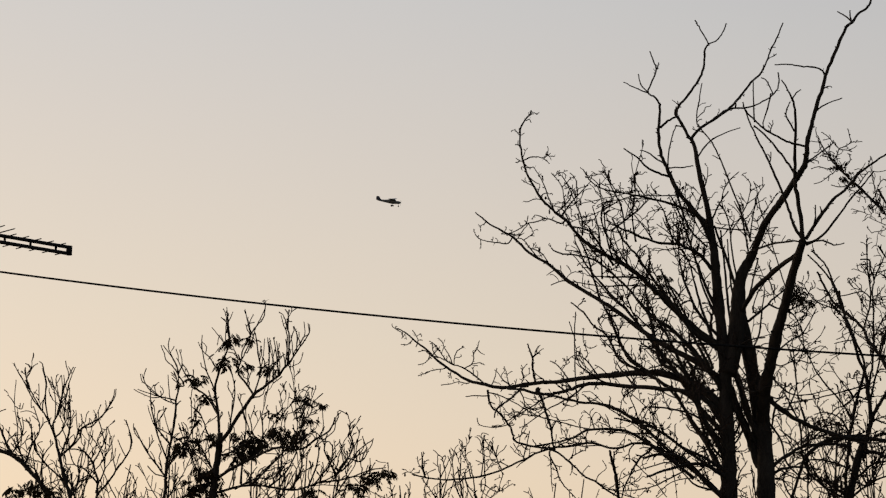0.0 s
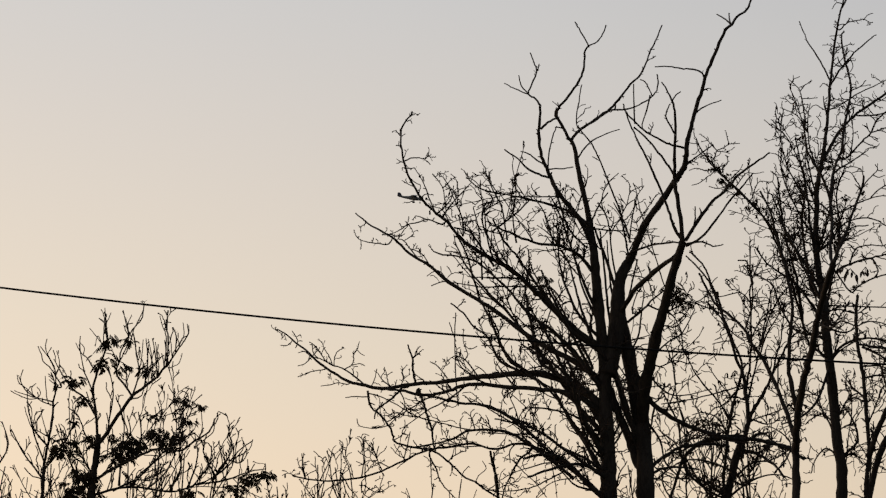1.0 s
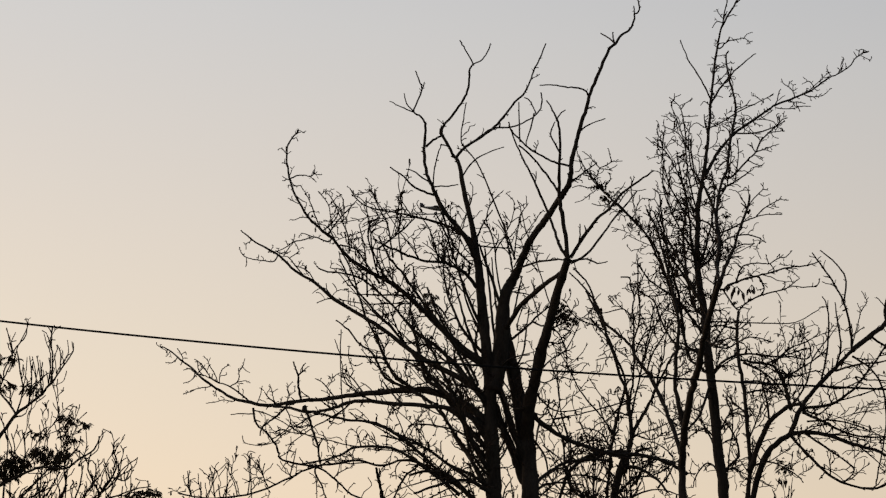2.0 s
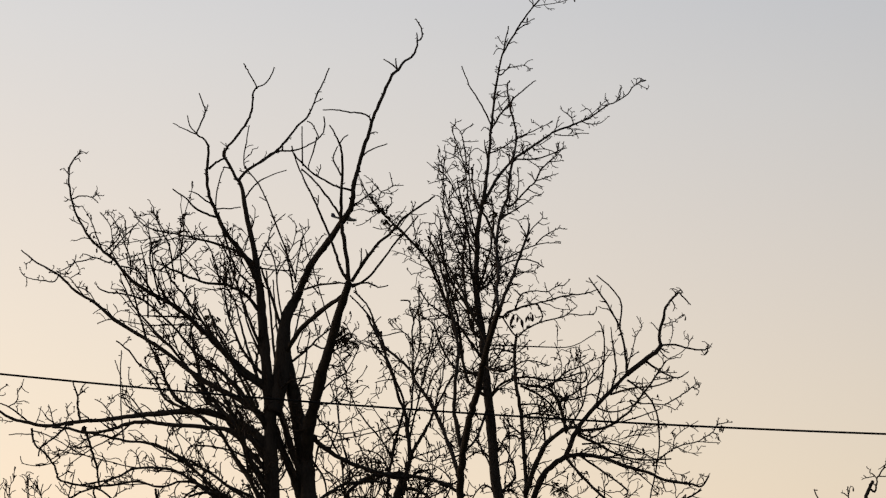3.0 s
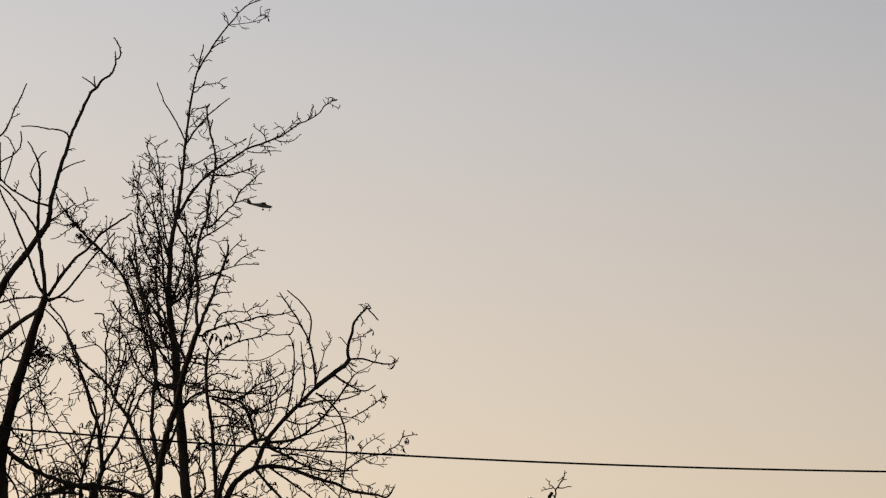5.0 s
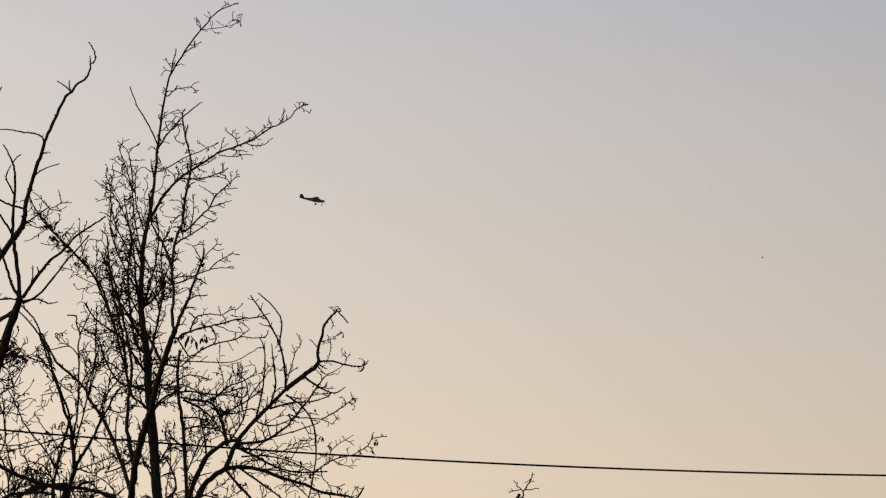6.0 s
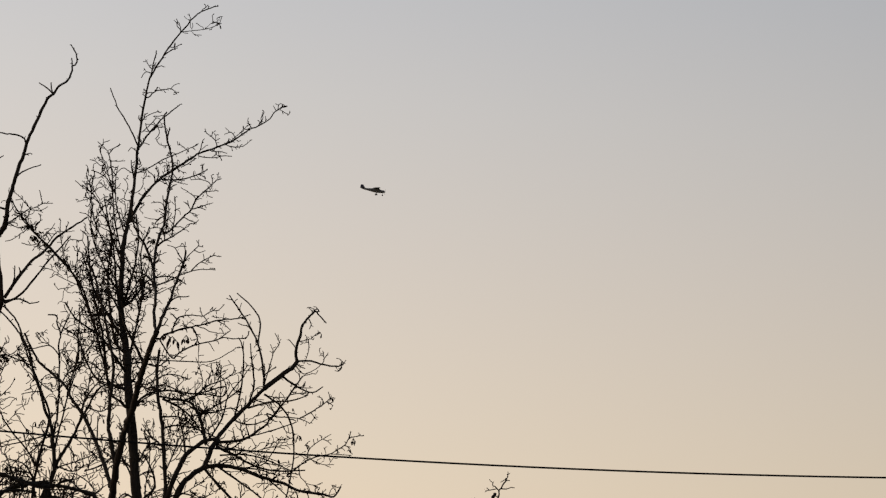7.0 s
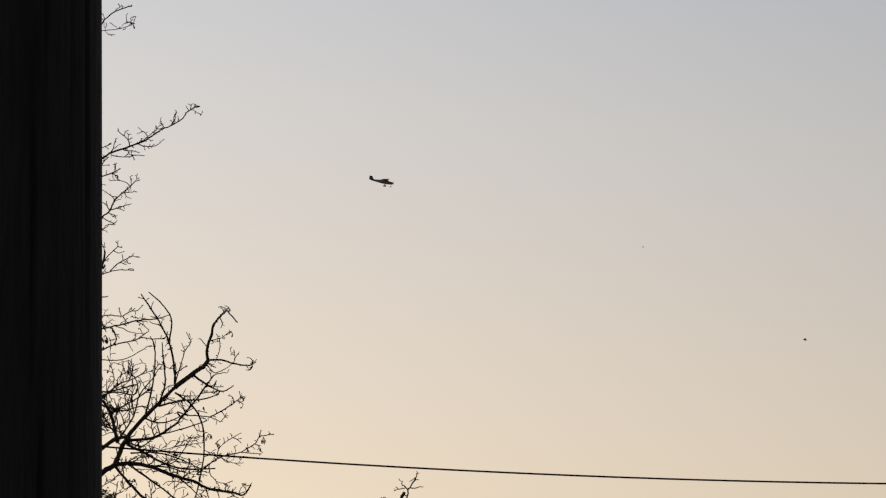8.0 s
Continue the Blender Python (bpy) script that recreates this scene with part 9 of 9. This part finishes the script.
make_cable()
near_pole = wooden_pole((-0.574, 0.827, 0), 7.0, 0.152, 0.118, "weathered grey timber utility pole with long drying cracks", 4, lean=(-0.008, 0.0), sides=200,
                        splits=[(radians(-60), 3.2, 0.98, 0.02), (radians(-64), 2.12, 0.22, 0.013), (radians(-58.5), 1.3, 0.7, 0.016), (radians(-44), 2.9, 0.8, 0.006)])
for end, seed in ((-9.0, 11), (10.0, 12)):
    top = cable_height(end)
    wooden_pole((end, cable_depth(end) + 0.11, 0), top + 0.5, 0.12, 0.1, "short timber pole that carries the overhead cable", seed, sides=24)


# ---- television antenna ----
def make_antenna():
    """A twin-boom log-periodic antenna on a tube mast; only its nose is near the path."""
    tip, way = Vector((-3.740, 14.0, 4.374)), Vector((-0.66, -0.75, 0.0)).normalized()
    root = new("television_antenna")
    mast_at = tip + way * 1.25
    root.location = (mast_at.x, mast_at.y, 0)
    tagged(root, "twin-boom aluminium television antenna on a tube mast", "antenna")
    base = Vector((mast_at.x, mast_at.y, 0))
    across = way.cross(Vector((0, 0, 1))).normalized()
    up = across.cross(way).normalized()
    tube("mast", [(0, 0, 0), (0, 0, mast_at.z + 0.15)], [0.022, 0.022], METAL, root, 12)
    for s in (-1, 1):
        start, end = tip + up * 0.018 * s - base, tip + up * 0.018 * s + way * 1.4 - base
        tube("boom", [start, end], [0.0105, 0.0105], ALUMINIUM, root, 8)
    tube("nose_cap", [tip - way * 0.012 - up * 0.026 - base, tip - way * 0.012 + up * 0.026 - base], [0.017, 0.017], PLASTIC, root, 10, "black plastic end cap")
    for k in range(14):
        at = 0.045 + 0.082 * k
        half = 0.085 + 0.004 * k if k < 5 else 0.22 + 0.03 * (k - 5)
        for s in (-1, 1):
            rail = tip + way * (at + 0.02 * s) + up * 0.018 * s - base
            tube("element", [rail, rail - across * half * s], [0.0034, 0.003], ALUMINIUM, root, 6)
        if k % 2:
            continue
        at = tip + way * (at + 0.03) - base
        tube("spacer", [at - up * 0.018, at + up * 0.018], [0.007, 0.007], PLASTIC, root, 8)


make_antenna()


# ---- aeroplane ----
def make_aeroplane():
    """A high-wing single-engined light aeroplane; its nose points along +x of its own space."""
    root = new("light_aeroplane")
    tagged(root, "high-wing single-propeller light aeroplane with fixed wheels, flying", "aeroplane")
    # fuselage sections: station, half width, bottom, top
    body = [(4.0, 0.34, -0.38, 0.22), (3.75, 0.46, -0.52, 0.36), (2.9, 0.52, -0.62, 0.42), (2.45, 0.54, -0.66, 0.48),
            (1.9, 0.55, -0.68, 0.86), (1.2, 0.55, -0.68, 0.92), (0.3, 0.54, -0.64, 0.86), (-0.5, 0.46, -0.5, 0.62),
            (-1.6, 0.34, -0.36, 0.5), (-2.9, 0.22, -0.16, 0.42), (-3.9, 0.1, 0.04, 0.38), (-4.15, 0.05, 0.12, 0.36)]
    rings = []
    for x, wide, low, high in body:
        mid, tall = (low + high) / 2, (high - low) / 2
        ring = []
        for k in range(20):
            turn = 2 * math.pi * k / 20
            c, s = math.cos(turn), math.sin(turn)
            ring.append((x, wide * math.copysign(abs(c) ** 0.7, c), mid + tall * math.copysign(abs(s) ** 0.7, s)))
        rings.append(ring)
    hull = part("fuselage", ring_loft(bmesh.new(), rings), PAINT, root)

    def aerofoil(chord, thick):
        top = [(0.5, 0.0), (0.42, 0.45), (0.25, 0.8), (0.0, 0.75), (-0.3, 0.4), (-0.5, 0.02)]
        low = [(-0.5, -0.02), (-0.2, -0.2), (0.2, -0.32), (0.44, -0.25)]
        return [(x * chord, z * thick) for x, z in top + low]

    def panel(stations, upright=False):
        """A lifting surface through stations (offset, leading x, chord, thickness, rise)."""
        loops = []
        for off, lead, chord, thick, rise in stations:
            loops.append([((lead - chord / 2) + x, z, off) if upright else ((lead - chord / 2) + x, off, rise + z) for x, z in aerofoil(chord, thick)])
        return ring_loft(bmesh.new(), loops)

    part("wing", panel([(-5.5, 1.75, 1.1, 0.12, 1.03), (-2.6, 1.9, 1.62, 0.2, 0.98), (0, 1.9, 1.62, 0.22, 0.94),
                        (2.6, 1.9, 1.62, 0.2, 0.98), (5.5, 1.75, 1.1, 0.12, 1.03)]), PAINT, root)
    part("tailplane", panel([(-1.72, -3.35, 0.75, 0.06, 0.32), (0, -3.05, 1.2, 0.1, 0.32), (1.72, -3.35, 0.75, 0.06, 0.32)]), PAINT, root)
    part("fin", panel([(0.2, -2.0, 2.4, 0.16, 0), (0.6, -2.9, 1.6, 0.15, 0), (1.5, -3.5, 0.9, 0.12, 0)], True), TRIM_PAINT, root)
    for s in (-1, 1):
        tube("wing_strut", [(1.35, 0.5 * s, -0.52), (1.2, 2.5 * s, 0.9)], [0.05, 0.05], PAINT, root, 8)
        tube("gear_leg", [(1.25, 0.4 * s, -0.6), (1.25, 0.9 * s, -0.95), (1.25, 1.2 * s, -1.28)], [0.07, 0.055, 0.045], PAINT, root, 8)
        wheel("main_wheel", root, (1.25, 1.27 * s, -1.32), 0.29, 0.2)
        bm = bmesh.new()
        ring_loft(bm, [[(2.25, 0.556 * s, 0.42), (1.5, 0.556 * s, 0.42), (1.5, 0.53 * s, 0.78), (2.0, 0.53 * s, 0.78)],
                       [(2.25, 0.585 * s, 0.42), (1.5, 0.585 * s, 0.42), (1.5, 0.56 * s, 0.78), (2.0, 0.56 * s, 0.78)]])
        part("side_window", bm, DARK_GLASS, hull, "tinted side window", smooth=False)
    tube("nose_leg", [(3.35, 0, -0.5), (3.4, 0, -1.3)], [0.07, 0.05], METAL, root, 8)
    wheel("nose_wheel", root, (3.42, 0, -1.34), 0.23, 0.15)
    bm = bmesh.new()
    ring_loft(bm, [[(2.47, y, z) for y, z in ((-0.44, 0.5), (0.44, 0.5), (0.4, 0.56), (-0.4, 0.56))],
                   [(1.96, y, z) for y, z in ((-0.44, 0.84), (0.44, 0.84), (0.4, 0.92), (-0.4, 0.92))]])
    part("windscreen", bm, DARK_GLASS, hull, "tinted windscreen", smooth=False)
    tube("spinner", [(4.0, 0, -0.06), (4.15, 0, -0.06), (4.3, 0, -0.06), (4.38, 0, -0.06)], [0.17, 0.15, 0.09, 0.02], METAL, root, 12)
    bm = bmesh.new()
    ring_loft(bm, [[(4.16 + x, w, -0.06 + z) for x, w in ((-0.03, -wide), (0.03, -wide * 0.4), (0.03, wide * 0.4), (-0.03, wide))]
                   for z, wide in ((-0.95, 0.03), (-0.6, 0.07), (0, 0.05), (0.6, 0.07), (0.95, 0.03))])
    part("propeller", bm, METAL, root)
    return root


def wheel(name, parent, at, radius, wide):
    profile = [(-0.5, 0.62), (-0.5, 0.85), (-0.3, 1.0), (0.3, 1.0), (0.5, 0.85), (0.5, 0.62)]
    rings = [[(at[0] + math.cos(2 * math.pi * k / 20) * radius * r, at[1] + w * wide, at[2] + math.sin(2 * math.pi * k / 20) * radius * r)
              for k in range(20)] for w, r in profile]
    part(name, ring_loft(bmesh.new(), rings), RUBBER, parent)


aeroplane = make_aeroplane()


# ---- insects ----
def make_insect(size):
    """A small dark flying insect: body, head and two wings."""
    root = new("flying_insect")
    tagged(root, "small dark insect in flight", "insect", "insects in the air")
    tube("body", [(-size * 0.5, 0, 0), (-size * 0.25, 0, 0), (size * 0.15, 0, 0.02 * size), (size * 0.32, 0, 0)],
         [size * 0.06, size * 0.18, size * 0.2, size * 0.1], CHITIN, root, 8)
    tube("head", [(size * 0.3, 0, 0), (size * 0.4, 0, 0), (size * 0.5, 0, -0.02 * size)], [size * 0.08, size * 0.13, size * 0.06], CHITIN, root, 8)
    for s in (-1, 1):
        bm = bmesh.new()
        outline = [(0.15, 0.05), (0.3, 0.5), (0.15, 0.95), (-0.15, 0.9), (-0.25, 0.4), (-0.05, 0.05)]
        ring_loft(bm, [[(x * size, y * size * s, z * size + y * size * 0.35) for x, y in outline] for z in (0.1, 0.115)])
        part("wing", bm, WING_FILM, root, smooth=False)
    return root


insects = [make_insect(s) for s in (0.012, 0.006, 0.007, 0.006, 0.008)]


# ---- what moves ----
def motions():
    walk(aeroplane, [
        (0, pose(-141.0, 850.0, 191.7, 13, 6, -1)),
        (0.5, pose(-114.6, 850.0, 191.9, 13, 6, -1)),
        (1, pose(-88.2, 850.0, 192.3, 13, 6, -1)),
        (2.5, pose(-14.0, 850.0, 193.7, 13, 6, -1)),
        (3.5, pose(28.8, 850.0, 196.0, 13, 6, -1)),
        (4.5, pose(71.7, 850.0, 199.4, 13, 6, -1)),
        (5.8, pose(110.6, 850.0, 202.6, 13, 6, -1)),
        (6, pose(117.7, 850.0, 203.4, 13, 6, -1)),
        (6.5, pose(132.8, 850.0, 205.0, 13, 6, -1)),
        (7, pose(147.2, 850.0, 206.9, 13, 6, -1)),
        (7.5, pose(166.3, 850.0, 207.7, 13, 6, -1)),
        (8, pose(185.7, 850.0, 210.1, 13, 6, -1)),
    ])
    walk(insects[0], [
        (0, pose(-0.437, 6.00, 4.784, 10, 15, -20)),
        (7.2, pose(-0.437, 6.00, 4.784, 10, 15, -20)),
        (7.5, pose(-0.437, 6.00, 4.434, 10, 15, -20)),
        (7.6, pose(0.211, 6.00, 4.135, 10, 15, -20)),
        (7.7, pose(0.748, 6.00, 3.770, 10, 15, -20)),
        (7.8, pose(1.320, 6.00, 3.459, 10, 15, -20)),
        (7.9, pose(1.855, 6.00, 3.209, 10, 15, -20)),
        (8, pose(2.370, 6.00, 3.000, 10, 15, -20)),
    ])
    walk(insects[1], [
        (0, pose(3.284, 6.50, 4.709, 10, 15, 200)),
        (7.3, pose(3.284, 6.50, 4.709, 10, 15, 200)),
        (7.6, pose(3.284, 6.50, 4.359, 10, 15, 200)),
        (7.7, pose(2.933, 6.50, 4.107, 10, 15, 200)),
        (7.8, pose(2.607, 6.50, 3.870, 10, 15, 200)),
        (7.9, pose(2.287, 6.50, 3.639, 10, 15, 200)),
        (8, pose(1.995, 6.50, 3.398, 10, 15, 200)),
    ])
    walk(insects[2], [
        (0, pose(0.627, 6.00, 4.209, 10, 15, -20)),
        (3, pose(0.627, 6.00, 4.209, 10, 15, -20)),
        (3.3, pose(0.829, 6.00, 3.860, 10, 15, -20)),
        (3.4, pose(0.953, 6.00, 3.725, 10, 15, -20)),
        (3.5, pose(1.079, 6.00, 3.652, 10, 15, -20)),
        (3.6, pose(0.929, 6.00, 3.528, 10, 15, -20)),
        (3.7, pose(1.051, 6.00, 3.539, 10, 15, -20)),
        (3.8, pose(1.331, 6.00, 3.494, 10, 15, -20)),
        (3.9, pose(1.581, 6.00, 3.545, 10, 15, -20)),
        (4, pose(1.846, 6.00, 3.605, 10, 15, -20)),
        (4.1, pose(2.128, 6.00, 3.689, 10, 15, -20)),
        (4.2, pose(2.437, 6.00, 3.809, 10, 15, -20)),
        (4.7, pose(3.037, 6.00, 4.109, 10, 15, -20)),
        (8, pose(3.087, 6.00, 4.109, 10, 15, -20)),
    ])
    walk(insects[3], [
        (0, pose(1.174, 6.20, 4.082, 10, 15, -20)),
        (5.4, pose(1.174, 6.20, 4.082, 10, 15, -20)),
        (5.6, pose(1.435, 6.20, 3.633, 10, 15, -20)),
        (5.8, pose(1.705, 6.20, 3.413, 10, 15, -20)),
        (5.9, pose(1.855, 6.20, 3.311, 10, 15, -20)),
        (6, pose(2.003, 6.20, 3.209, 10, 15, -20)),
        (6.1, pose(2.147, 6.20, 3.154, 10, 15, -20)),
        (6.2, pose(2.285, 6.20, 3.100, 10, 15, -20)),
        (6.4, pose(2.591, 6.20, 2.995, 10, 15, -20)),
        (7, pose(3.500, 6.20, 2.600, 10, 15, -20)),
        (8, pose(4.600, 6.20, 2.200, 10, 15, -20)),
    ])
    walk(insects[4], [
        (0, pose(0.489, 6.00, 4.453, 10, 15, -20)),
        (7.35, pose(0.489, 6.00, 4.453, 10, 15, -20)),
        (7.4, pose(0.810, 6.00, 4.217, 10, 15, -20)),
        (7.5, pose(1.437, 6.00, 3.735, 10, 15, -20)),
        (7.6, pose(2.102, 6.00, 3.256, 10, 15, -20)),
        (7.7, pose(2.780, 6.00, 2.770, 10, 15, -20)),
        (7.75, pose(3.136, 6.00, 2.522, 10, 15, -20)),
        (8, pose(3.136, 6.00, 2.522, 10, 15, -20)),
    ])


motions()
